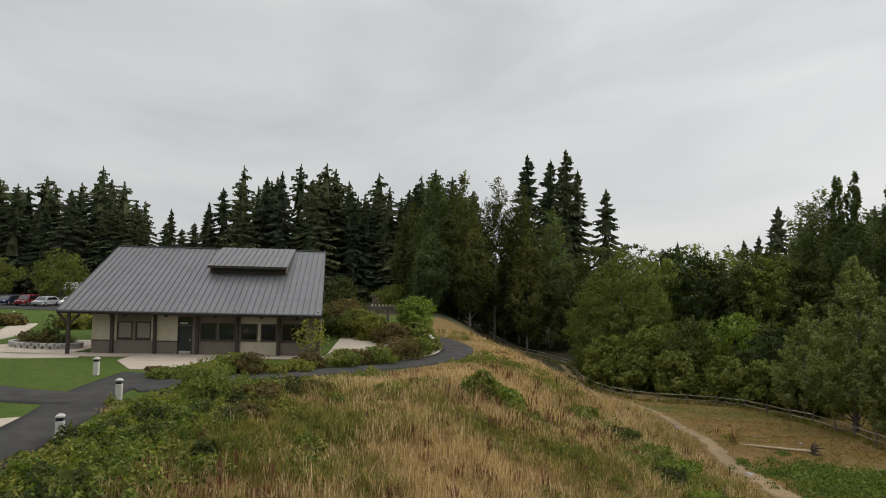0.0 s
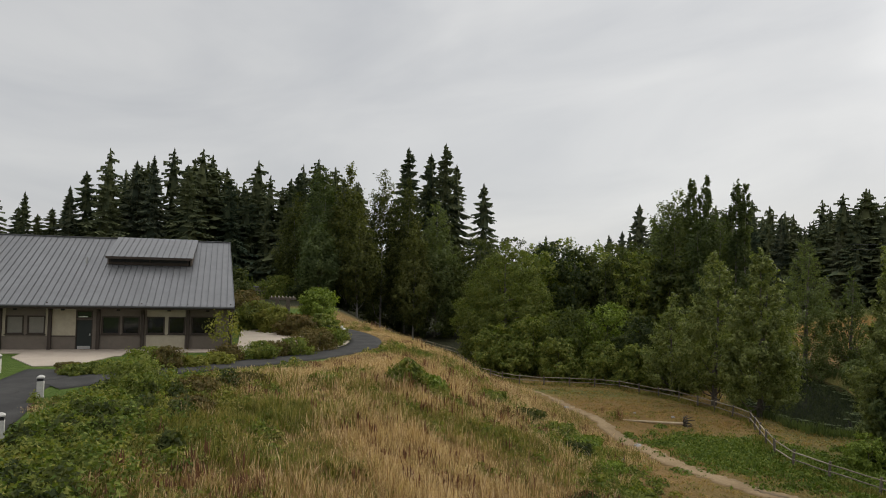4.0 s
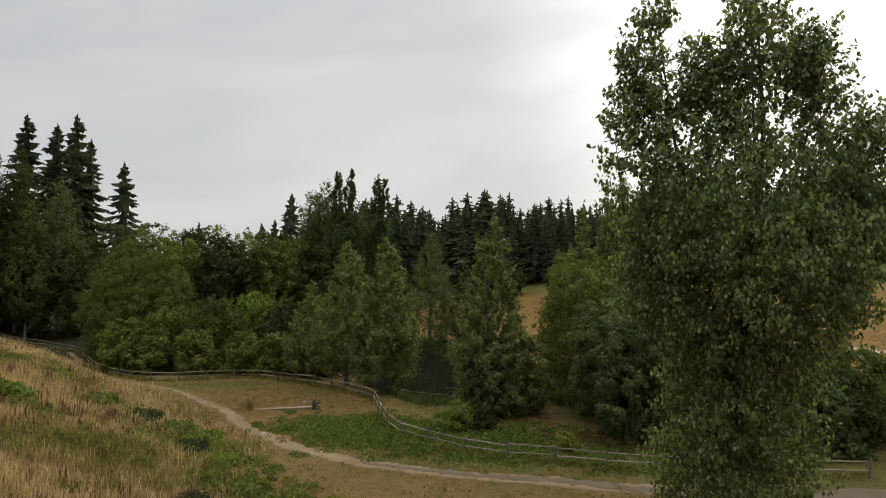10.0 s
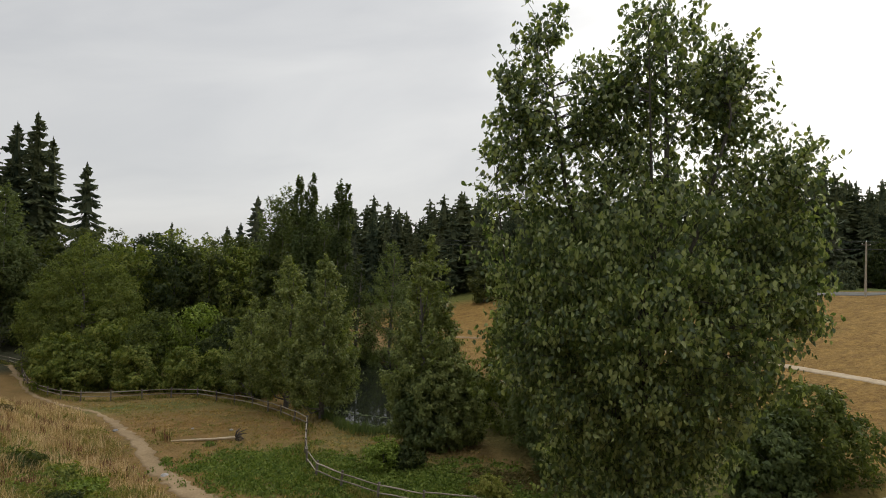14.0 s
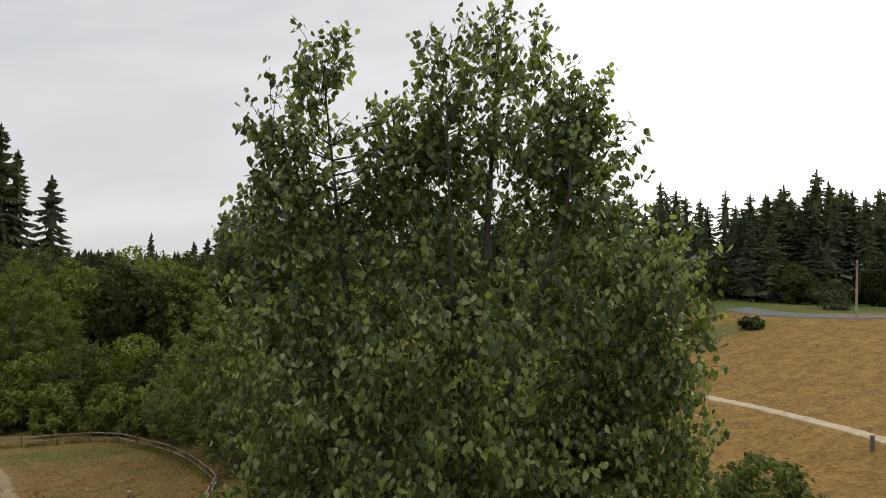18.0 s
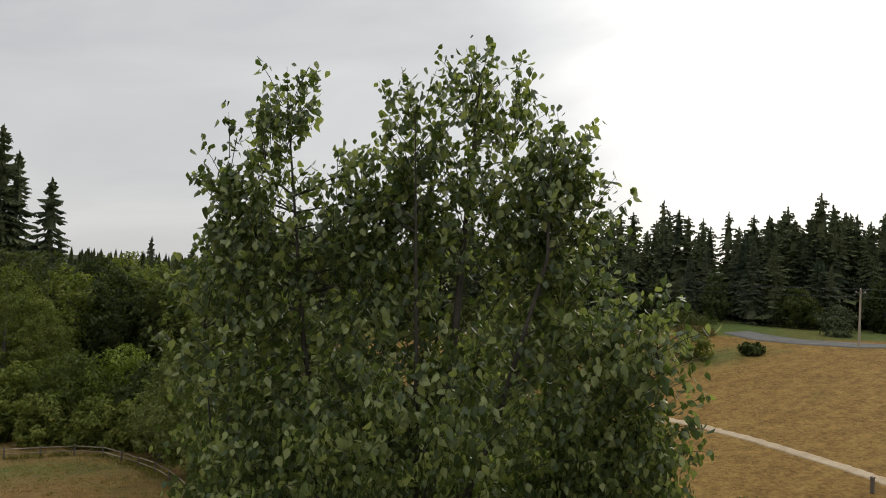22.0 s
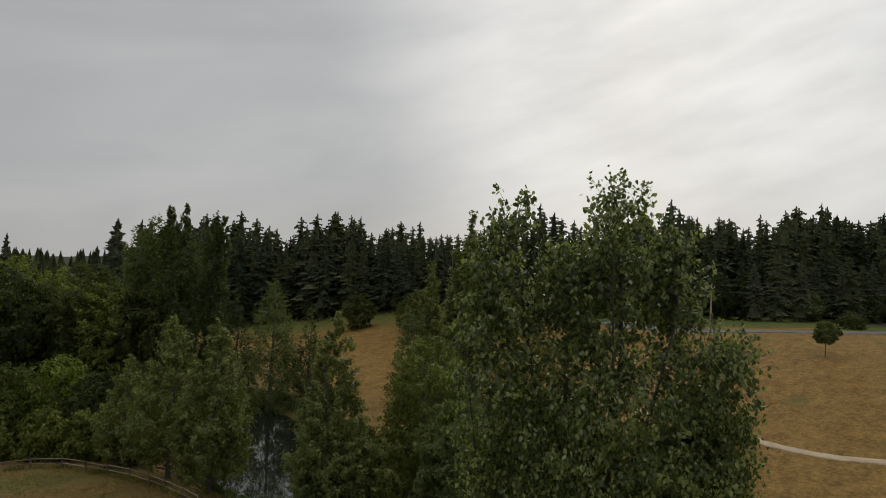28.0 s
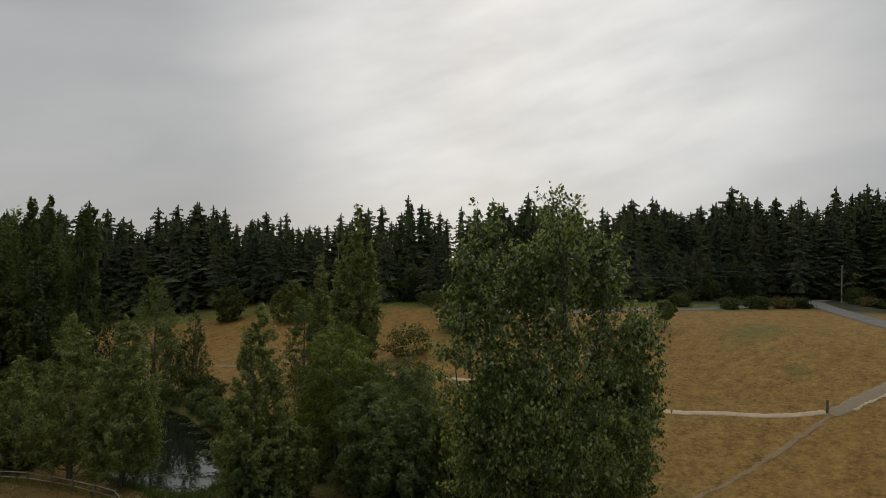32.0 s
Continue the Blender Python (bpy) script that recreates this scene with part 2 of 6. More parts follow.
M_ASPHALT = material("worn_asphalt", [(0.036, 0.035, 0.033), (0.050, 0.048, 0.045), (0.072, 0.069, 0.064)], 0.8, 0.95, coat_spec=0.1, bump=0.3, fine=30, bump_dist=0.01)
M_ROAD = material("pale_worn_road", [(0.105, 0.100, 0.090), (0.140, 0.134, 0.122), (0.185, 0.175, 0.155)], 0.5, 0.95, coat_spec=0.1, bump=0.3, fine=20, bump_dist=0.01)
M_CONCRETE = material("pale_concrete", [(0.37, 0.315, 0.245), (0.46, 0.395, 0.31)], 0.6, 0.9, bump=0.2, fine=20, bump_dist=0.01)
M_TANSLAB = material("tan_concrete", [(0.33, 0.275, 0.215), (0.42, 0.35, 0.28)], 0.6, 0.9, bump=0.2, fine=20, bump_dist=0.01)
M_TRAIL = material("trodden_dirt", [(0.168, 0.112, 0.055), (0.240, 0.167, 0.088), (0.300, 0.218, 0.125)], 0.7, 0.95, bump=0.5, fine=9)
M_TRACK = material("pale_dusty_track", [(0.30, 0.225, 0.135), (0.40, 0.31, 0.20), (0.47, 0.38, 0.26)], 0.9, 0.95, bump=0.4, fine=9)
M_FAINT = material("faintly_trodden_field", [(0.155, 0.100, 0.046), (0.200, 0.135, 0.068), (0.245, 0.172, 0.095)], 0.7, 0.95, bump=0.5, fine=9)
M_DRIVE = material("tan_gravel_drive", [(0.17, 0.130, 0.080), (0.235, 0.185, 0.120)], 0.9, 0.95, bump=0.5, fine=14)
M_GRAVEL = material("grey_gravel", [(0.130, 0.098, 0.062), (0.195, 0.152, 0.102)], 0.9, 0.95, coat_spec=0.05, bump=0.6, fine=14)
M_ROOF = material("grey_metal_roof", [(0.112, 0.112, 0.113), (0.148, 0.148, 0.149)], 0.5, 0.45, metal=0.25, fine=4, coat_spec=0.5)
M_SEAM = plain("grey_metal_seam", (0.072, 0.072, 0.073), 0.45, 0.25)
M_TAUPE = plain("taupe_siding", (0.150, 0.125, 0.102), 0.8)
M_CREAM = plain("cream_panel", (0.40, 0.355, 0.265), 0.8)
M_BROWN = plain("dark_brown_timber", (0.050, 0.038, 0.030), 0.7)
M_DOOR = plain("dark_green_steel_door", (0.018, 0.024, 0.022), 0.5)
M_WHITE = plain("white_paint", (0.72, 0.71, 0.68), 0.6)
M_BOLLARD = material("weathered_white_concrete", [(0.40, 0.385, 0.35), (0.52, 0.505, 0.47)], 2.5, 0.85, bump=0.2, fine=8, bump_dist=0.01)
M_STEEL = plain("brushed_steel", (0.45, 0.45, 0.45), 0.35, 0.9)
M_BLACK = plain("black_metal", (0.015, 0.015, 0.016), 0.45)
M_RUBBER = plain("black_rubber", (0.02, 0.02, 0.02), 0.85)
M_FENCE = material("weathered_fence_wood", [(0.17, 0.143, 0.105), (0.33, 0.285, 0.215)], 1.5, 0.9, bump=0.4, fine=6, obj_var=0.4)
M_POSTW = material("dark_fence_wood", [(0.085, 0.070, 0.055), (0.17, 0.145, 0.115)], 1.5, 0.9, bump=0.4, fine=6)
M_DECK = material("bleached_deck_boards", [(0.34, 0.305, 0.25), (0.50, 0.46, 0.39)], 1.2, 0.9, bump=0.3, fine=10, obj_var=0.35, bump_dist=0.01)
M_LOG = material("bleached_log", [(0.32, 0.245, 0.155), (0.50, 0.40, 0.27)], 2.0, 0.85, bump=0.5, fine=5)
M_STONE = material("grey_stone", [(0.20, 0.19, 0.175), (0.36, 0.345, 0.32)], 1.5, 0.9, bump=0.5, obj_var=0.5)
M_BRICKLIKE = material("pale_wall_block", [(0.30, 0.28, 0.25), (0.42, 0.40, 0.36)], 1.5, 0.9, bump=0.4, obj_var=0.5)


def glass_material(name, colour, rough):
    m = bpy.data.materials.new(name)
    m.use_nodes = True
    p = m.node_tree.nodes["Principled BSDF"]
    p.inputs["Base Color"].default_value = (*colour, 1)
    p.inputs["Roughness"].default_value = rough
    p.inputs["Specular IOR Level"].default_value = 0.7
    return m


M_GLASS = glass_material("dark_window_glass", (0.012, 0.013, 0.014), 0.06)
M_BLIND = plain("drawn_window_blind", (0.20, 0.185, 0.155), 0.5)


def water_material():
    m = bpy.data.materials.new("still_pond_water")
    m.use_nodes = True
    n, l = m.node_tree.nodes, m.node_tree.links
    p = n["Principled BSDF"]
    p.inputs["Base Color"].default_value = (0.010, 0.012, 0.009, 1)
    p.inputs["Roughness"].default_value = 0.04
    p.inputs["Specular IOR Level"].default_value = 0.6
    w = n.new("ShaderNodeTexNoise")
    w.inputs["Scale"].default_value = 1.6
    w.inputs["Detail"].default_value = 3
    b = n.new("ShaderNodeBump")
    b.inputs["Strength"].default_value = 0.008
    b.inputs["Distance"].default_value = 0.05
    g = n.new("ShaderNodeNewGeometry")
    l.new(g.outputs["Position"], w.inputs["Vector"])
    l.new(w.outputs["Fac"], b.inputs["Height"])
    l.new(b.outputs["Normal"], p.inputs["Normal"])
    return m


M_WATER = water_material()


def ground_material():
    """Four kinds of ground cover by attribute, each with two scales of variation."""
    m = bpy.data.materials.new("meadow_ground")
    m.use_nodes = True
    n, l = m.node_tree.nodes, m.node_tree.links
    p = n["Principled BSDF"]
    p.inputs["Roughness"].default_value = 0.95
    p.inputs["Specular IOR Level"].default_value = 0.1
    geo = n.new("ShaderNodeNewGeometry")

    def noise_at(scale, detail=4, stretch=(1, 1, 1)):
        mp = n.new("ShaderNodeMapping")
        mp.inputs["Scale"].default_value = stretch
        t = n.new("ShaderNodeTexNoise")
        t.inputs["Scale"].default_value = scale
        t.inputs["Detail"].default_value = detail
        t.inputs["Roughness"].default_value = 0.6
        l.new(geo.outputs["Position"], mp.inputs["Vector"])
        l.new(mp.outputs[0], t.inputs["Vector"])
        return t.outputs["Fac"]

    def ramp(fac, *colours):
        r = n.new("ShaderNodeValToRGB")
        e = r.color_ramp.elements
        e[0].position, e[1].position = 0.34, 0.66
        e[0].color, e[1].color = (*colours[0], 1), (*colours[-1], 1)
        for i, c in enumerate(colours[1:-1]):
            e.new(0.34 + 0.32 * (i + 1) / (len(colours) - 1)).color = (*c, 1)
        l.new(fac, r.inputs["Fac"])
        return r.outputs["Color"]

    def both(a, b, share=0.5):
        k = n.new("ShaderNodeMixRGB")
        k.inputs[0].default_value = share
        l.new(a, k.inputs[1])
        l.new(b, k.inputs[2])
        return k.outputs[0]

    def by(fac, a, b):
        k = n.new("ShaderNodeMixRGB")
        l.new(fac, k.inputs[0])
        l.new(a, k.inputs[1])
        l.new(b, k.inputs[2])
        return k.outputs[0]

    big, mid, fine = noise_at(0.09), noise_at(0.7), noise_at(6.0, 5)
    dry = both(ramp(big, (0.163, 0.100, 0.035), (0.228, 0.140, 0.054), (0.156, 0.132, 0.042)), both(ramp(mid, (0.124, 0.091, 0.030), (0.268, 0.164, 0.066)), ramp(fine, (0.089, 0.065, 0.023), (0.280, 0.181, 0.079))), 0.6)
    tuss = noise_at(2.3, 6)
    swath = noise_at(0.5, 5, (0.35, 1.6, 1))
    field = both(both(ramp(big, (0.148, 0.080, 0.018), (0.246, 0.146, 0.038), (0.160, 0.105, 0.028)), ramp(swath, (0.118, 0.062, 0.014), (0.325, 0.205, 0.062)), 0.55), both(ramp(mid, (0.085, 0.047, 0.011), (0.340, 0.214, 0.064)), ramp(tuss, (0.050, 0.026, 0.007), (0.400, 0.240, 0.076))), 0.66)
    lush = both(ramp(mid, (0.055, 0.085, 0.020), (0.105, 0.130, 0.032)), ramp(fine, (0.035, 0.060, 0.016), (0.13, 0.175, 0.05)), 0.5)
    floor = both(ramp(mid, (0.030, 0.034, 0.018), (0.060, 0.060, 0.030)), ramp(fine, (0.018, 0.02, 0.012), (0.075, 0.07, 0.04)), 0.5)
    lawn = both(ramp(big, (0.056, 0.094, 0.015), (0.088, 0.128, 0.024)), both(ramp(mid, (0.044, 0.080, 0.013), (0.105, 0.138, 0.030)), ramp(tuss, (0.038, 0.070, 0.012), (0.105, 0.145, 0.032))), 0.55)
    bare = both(ramp(mid, (0.125, 0.073, 0.023), (0.297, 0.174, 0.057)), ramp(fine, (0.087, 0.053, 0.017), (0.303, 0.178, 0.065)), 0.5)
    at = n.new("ShaderNodeAttribute")
    at.attribute_name = "cover"
    sep = n.new("ShaderNodeSeparateColor")
    l.new(at.outputs["Color"], sep.inputs[0])
    at2 = n.new("ShaderNodeAttribute")
    at2.attribute_name = "cover_more"
    sep2 = n.new("ShaderNodeSeparateColor")
    l.new(at2.outputs["Color"], sep2.inputs[0])
    c = by(sep.outputs[0], dry, field)
    c = by(sep2.outputs[1], c, bare)
    c = by(sep.outputs[1], c, lush)
    c = by(sep2.outputs[0], c, lawn)
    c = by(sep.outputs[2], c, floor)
    l.new(c, p.inputs["Base Color"])
    b = n.new("ShaderNodeBump")
    b.inputs["Strength"].default_value = 0.8
    b.inputs["Distance"].default_value = 0.12
    l.new(fine, b.inputs["Height"])
    b2 = n.new("ShaderNodeBump")
    b2.inputs["Strength"].default_value = 0.9
    b2.inputs["Distance"].default_value = 0.35
    l.new(tuss, b2.inputs["Height"])
    l.new(b2.outputs["Normal"], b.inputs["Normal"])
    l.new(b.outputs["Normal"], p.inputs["Normal"])
    return m


M_GROUND = ground_material()

# ---------------------------------------------------------------- the lie of the land


def step(x, a, b):
    k = np.clip((np.asarray(x, float) - a) / (b - a), 0, 1)
    return k * k * (3 - 2 * k)


EDGE_Y = [-400, -30, 5, 15, 28, 40, 54, 66, 80, 100, 130, 400]
EDGE_X = [-12, -12, -15.5, -17.5, -17, -13.5, -11.5, -16, -22.5, -28, -36, -60]


def wave(x, y, s, seed=0.0):
    x, y = np.asarray(x, float) * s + seed, np.asarray(y, float) * s - seed
    return (np.sin(x + 1.7 * np.sin(y * 0.7)) + np.sin(y * 1.3 + 1.3 * np.sin(x * 0.9 + 2)) + np.sin(0.7 * x - 1.1 * y + seed)) / 3


def pond_shape(x, y):
    """Above 0 inside the pond."""
    x, y = np.asarray(x, float), np.asarray(y, float)
    ux, uy = (x - 31.5) * 0.93 - (y - 74) * 0.36, (x - 31.5) * 0.36 + (y - 74) * 0.93
    return 1 - (ux / (6.2 + 0.8 * wave(x, y, 0.3))) ** 2 - (uy / 22.0) ** 2


WATER_Z = -6.6


def height(x, y):
    x, y = np.asarray(x, float), np.asarray(y, float)
    d = x - np.interp(y, EDGE_Y, EDGE_X)
    top = -0.03 * np.clip(35 - y, 0, 25) * step(x, -60, -30)
    hill = top * (1 - step(d, 0, 14)) - 5.3 * step(d / np.interp(y, [0, 36, 52, 90], [23, 22, 15.5, 15.5]), 0, 1) - 0.25 * wave(x, y, 0.35) * step(d, 1, 5) * (1 - step(d, 15, 24))
    u = x - 0.15 * (y - 60)
    rise = 11.6 * step(u, 34, 112)
    far = 4.0 * step(np.hypot(x, y), 260, 900)
    pond = -1.5 * step(pond_shape(x, y), -0.25, 0.3)
    fall = -0.042 * np.clip(y - 45, 0, 42) * step(d, 6, 20) * (1 - step(u, 26, 40)) * (1 - step(y, 100, 140))
    return hill + rise + far + pond + fall + 0.06 * wave(x, y, 0.6, 3.0) * step(d, 0, 4)


def ground_z(x, y):
    return float(height(x, y))


def axis(lo, a, b, hi, fine):
    near = np.arange(a, b + fine / 2, fine)
    up = [b]
    while up[-1] < hi:
        up.append(up[-1] + max(fine, (up[-1] - b) * 0.22 + fine))
    down = [a]
    while down[-1] > lo:
        down.append(down[-1] - max(fine, (a - down[-1]) * 0.22 + fine))
    return np.concatenate([down[:0:-1], near, up[1:]])


def flat_mesh(name, verts, faces, mats, smooth=False, face_mats=None):
    me = bpy.data.meshes.new(name)
    v = np.asarray(verts, dtype=np.float32).reshape(-1, 3)
    f = np.asarray(faces, dtype=np.int32)
    k = f.shape[1]
    me.vertices.add(len(v))
    me.vertices.foreach_set("co", v.ravel())
    me.loops.add(f.size)
    me.loops.foreach_set("vertex_index", f.ravel())
    me.polygons.add(len(f))
    me.polygons.foreach_set("loop_start", np.arange(0, f.size, k, dtype=np.int32))
    me.polygons.foreach_set("loop_total", np.full(len(f), k, dtype=np.int32))
    if smooth:
        me.polygons.foreach_set("use_smooth", np.ones(len(f), dtype=bool))
    for m in mats if isinstance(mats, (list, tuple)) else [mats]:
        me.materials.append(m)
    if face_mats is not None:
        me.polygons.foreach_set("material_index", np.asarray(face_mats, dtype=np.int32))
    me.update()
    me.validate()
    return me


XS, YS = axis(-3500, -60, 112, 3500, 0.8), axis(-3500, -24, 122, 3500, 0.8)
GX, GY = np.meshgrid(XS, YS)
GZ = height(GX, GY)
nx, ny = len(XS), len(YS)
ids = np.arange(nx * ny).reshape(ny, nx)
quads = np.stack([ids[:-1, :-1], ids[:-1, 1:], ids[1:, 1:], ids[1:, :-1]], -1).reshape(-1, 4)
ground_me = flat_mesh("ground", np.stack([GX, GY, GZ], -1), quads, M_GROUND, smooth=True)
gx, gy = GX.ravel(), GY.ravel()
gd = gx - np.interp(gy, EDGE_Y, EDGE_X)
gu = gx - 0.15 * (gy - 60)
blot = wave(gx, gy, 0.33, 1.0) + 0.7 * wave(gx, gy, 0.9, 5.0)
c_field = step(gu, 36, 50)
lush_band = np.exp(-(((gx - 17) * 0.6 + (gy - 40) * 0.8) / 5.5) ** 2) * step(gx, 9, 13) * (1 - step(gx, 26, 32))
lush_far = np.exp(-(((gx - 8) / 9) ** 2 + ((gy - 71) / 3) ** 2))
lush_pond = step(pond_shape(gx, gy), -1.3, -0.2)
c_lush = np.clip(1.25 * lush_band + 0.9 * lush_far + 0.55 * lush_pond + 0.30 * step(blot, 0.2, 1.0) * (1 - c_field) * step(gd, 10, 20) + 0.35 * step(blot, 0.5, 1.3) * (1 - step(gd, 8, 14)), 0, 1) * (0.75 + 0.25 * wave(gx, gy, 1.7))
c_lush = np.maximum(c_lush, 0.6 * step(gx, 26, 33) * (1 - step(gu, 44, 56)) * (gy < 66))
c_lush = np.maximum(c_lush, 0.45 * step(blot, 0.7, 1.4) * step(gu, 60, 80))
wood_edge = np.full(gx.shape, 99.0)
for (ax, ay), (bx, by) in zip([(40, 200), (60, 190), (80, 172), (95, 150), (104, 130), (112, 112), (124, 98)], [(60, 190), (80, 172), (95, 150), (104, 130), (112, 112), (124, 98), (140, 86)]):
    tt = np.clip(((gx - ax) * (bx - ax) + (gy - ay) * (by - ay)) / ((bx - ax) ** 2 + (by - ay) ** 2), 0, 1)
    wood_edge = np.minimum(wood_edge, np.hypot(gx - ax - tt * (bx - ax), gy - ay - tt * (by - ay)))
c_lush = np.maximum(c_lush, 0.75 * (1 - step(wood_edge + 5 * wave(gx, gy, 0.12), 12, 26)) * (gx > 60))
c_lush = np.maximum(c_lush, 0.6 * np.exp(-(((gx - 97) / 8) ** 2 + ((gy - 27) / 3.5) ** 2)))
c_lush = np.maximum(c_lush, 0.8 * np.exp(-(((gx - 87) / 7) ** 2 + ((gy - 70.5) / 4) ** 2)))
c_lush = np.maximum(c_lush, (0.85 + 0.15 * wave(gx, gy, 0.22, 4.0)) * step(gx, 96, 102) * step(gy - (0.30 * (250 - gx) + 4) * (gx > 134) - np.interp(gx, [96, 104, 116, 134], [86, 66, 58, 55]) * (gx <= 134), 0, 4))
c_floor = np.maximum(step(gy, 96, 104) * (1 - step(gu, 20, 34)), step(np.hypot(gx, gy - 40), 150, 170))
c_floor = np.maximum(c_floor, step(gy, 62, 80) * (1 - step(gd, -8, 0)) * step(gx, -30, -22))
c_lawn = (1 - step(gd, -1.6, -0.6)) * (1 - step(gy, 92, 105)) * (1 - step(gx, -24, -16) * step(gy, 56, 62))
c_bare = np.clip(0.75 * np.exp(-(((gx - 12) / 9) ** 2 + ((gy - 60) / 8) ** 2)) + 0.5 * step(wave(gx, gy, 0.25, 8.0), 0.1, 0.8) * step(gd, 16, 24) * (1 - c_field), 0, 1) * np.clip(0.62 + 0.6 * wave(gx, gy, 1.1, 2.0), 0, 1)
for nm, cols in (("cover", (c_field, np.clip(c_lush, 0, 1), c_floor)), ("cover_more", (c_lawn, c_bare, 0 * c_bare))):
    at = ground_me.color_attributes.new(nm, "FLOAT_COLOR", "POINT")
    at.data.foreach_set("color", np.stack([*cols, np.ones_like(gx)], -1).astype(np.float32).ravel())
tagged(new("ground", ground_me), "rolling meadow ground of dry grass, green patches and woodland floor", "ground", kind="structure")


# ---------------------------------------------------------------- mesh helpers
def part(name, data, mat, parent, label=""):
    """Links a bmesh or a mesh as one object under a thing, in the thing's own space."""
    if isinstance(data, bmesh.types.BMesh):
        me = bpy.data.meshes.new(name)
        data.to_mesh(me)
        data.free()
    else:
        me = data
    if mat is not None and not me.materials:
        me.materials.append(mat)
    ob = new(name, me)
    ob.parent = parent
    return tagged(ob, label)


def thing(name, x, y, z, label, category, group="", turn=0.0, kind=""):
    ob = new(name)
    ob.matrix_basis = pose(x, y, z, 0, 0, turn)
    ob.empty_display_size = 0.3
    return tagged(ob, label, category, group, kind)


def box(bm, lo, hi, bevel=0.0):
    vs = [bm.verts.new((x, y, z)) for z in (lo[2], hi[2]) for y in (lo[1], hi[1]) for x in (lo[0], hi[0])]
    fs = [bm.faces.new([vs[i] for i in f]) for f in ((0, 2, 3, 1), (4, 5, 7, 6), (0, 1, 5, 4), (2, 6, 7, 3), (0, 4, 6, 2), (1, 3, 7, 5))]
    if bevel:
        es = list({e for f in fs for e in f.edges})
        bmesh.ops.bevel(bm, geom=es, offset=bevel, segments=1, affect="EDGES")
    return bm


def block(lo, hi, bevel=0.0):
    return box(bmesh.new(), lo, hi, bevel)


def tube_arrays(points, radii, sides=7):
    """Verts and quads of a bent tapering tube."""
    pts = np.asarray(points, float)
    tang = np.gradient(pts, axis=0)
    tang /= np.linalg.norm(tang, axis=1, keepdims=True) + 1e-9
    ref = np.where(np.abs(tang[:, 2:3]) > 0.9, np.array([[1.0, 0, 0]]), np.array([[0, 0, 1.0]]))
    a = np.cross(tang, ref)
    a /= np.linalg.norm(a, axis=1, keepdims=True) + 1e-9
    b = np.cross(tang, a)
    ang = np.arange(sides) * 2 * np.pi / sides
    ring = np.cos(ang)[None, :, None] * a[:, None] + np.sin(ang)[None, :, None] * b[:, None]
    v = (pts[:, None] + ring * np.asarray(radii, float)[:, None, None]).reshape(-1, 3)
    i = np.arange(len(pts) - 1)[:, None] * sides
    j = np.arange(sides)[None, :]
    k = (j + 1) % sides
    f = np.stack([i + j, i + k, i + sides + k, i + sides + j], -1).reshape(-1, 4)
    return v, f


def tubes_mesh(name, tubes, mat, sides=7):
    vs, fs, off = [], [], 0
    for pts, rad in tubes:
        v, f = tube_arrays(pts, rad, sides)
        vs.append(v)
        fs.append(f + off)
        off += len(v)
    return flat_mesh(name, np.concatenate(vs), np.concatenate(fs), mat, smooth=True)


def leaves_mesh(name, centres, size, mat, droop=0.5, r=None, ovate=False, out=None, long=1.6, hang=0.0):
    """Single leaves: folded diamonds, or ovate blades with a tip, turned every way and hanging a little."""
    r = r or np.random.default_rng(1)
    c = np.asarray(centres, float)
    n = len(c)
    s = np.asarray(size, float) * np.ones(n) * r.uniform(0.7, 1.25, n)
    face = r.normal(size=(n, 3)) * (0.5 if not ovate else 1.0)
    if out is not None:
        face += out
    if ovate:
        face[:, 2] *= 0.45
        face[:, 2] += hang
    face[:, 2] += 0.05 if ovate else 0.3
    face /= np.linalg.norm(face, axis=1, keepdims=True)
    d = r.normal(size=(n, 3))
    if out is not None:
        d += 0.8 * out
    d[:, 2] -= droop * 1.5
    d -= face * np.sum(d * face, axis=1, keepdims=True)
    d /= np.linalg.norm(d, axis=1, keepdims=True) + 1e-9
    w = np.cross(d, face)
    up = -face
    s3 = s[:, None]
    L, W, F = d * s3 * long * 0.5, w * s3 * 0.5, up * s3 * 0.16
    if ovate:
        v = np.stack([c - L, c - L * 0.45 + W * 0.9 + F, c + L * 0.15 + W * 0.8 + F, c + L * 1.1, c + L * 0.15 - W * 0.8 + F, c - L * 0.45 - W * 0.9 + F], 1).reshape(-1, 3)
        b = np.arange(n)[:, None] * 6
        f = np.concatenate([b + [0, 1, 2, 3], b + [0, 3, 4, 5]], 0)
    else:
        v = np.stack([c - L * 0.8 + W, c - L * 0.8 - W + F, c + L * 1.2 + F], 1).reshape(-1, 3)
        f = np.arange(n)[:, None] * 3 + np.arange(3)
    return flat_mesh(name, v, f, mat)


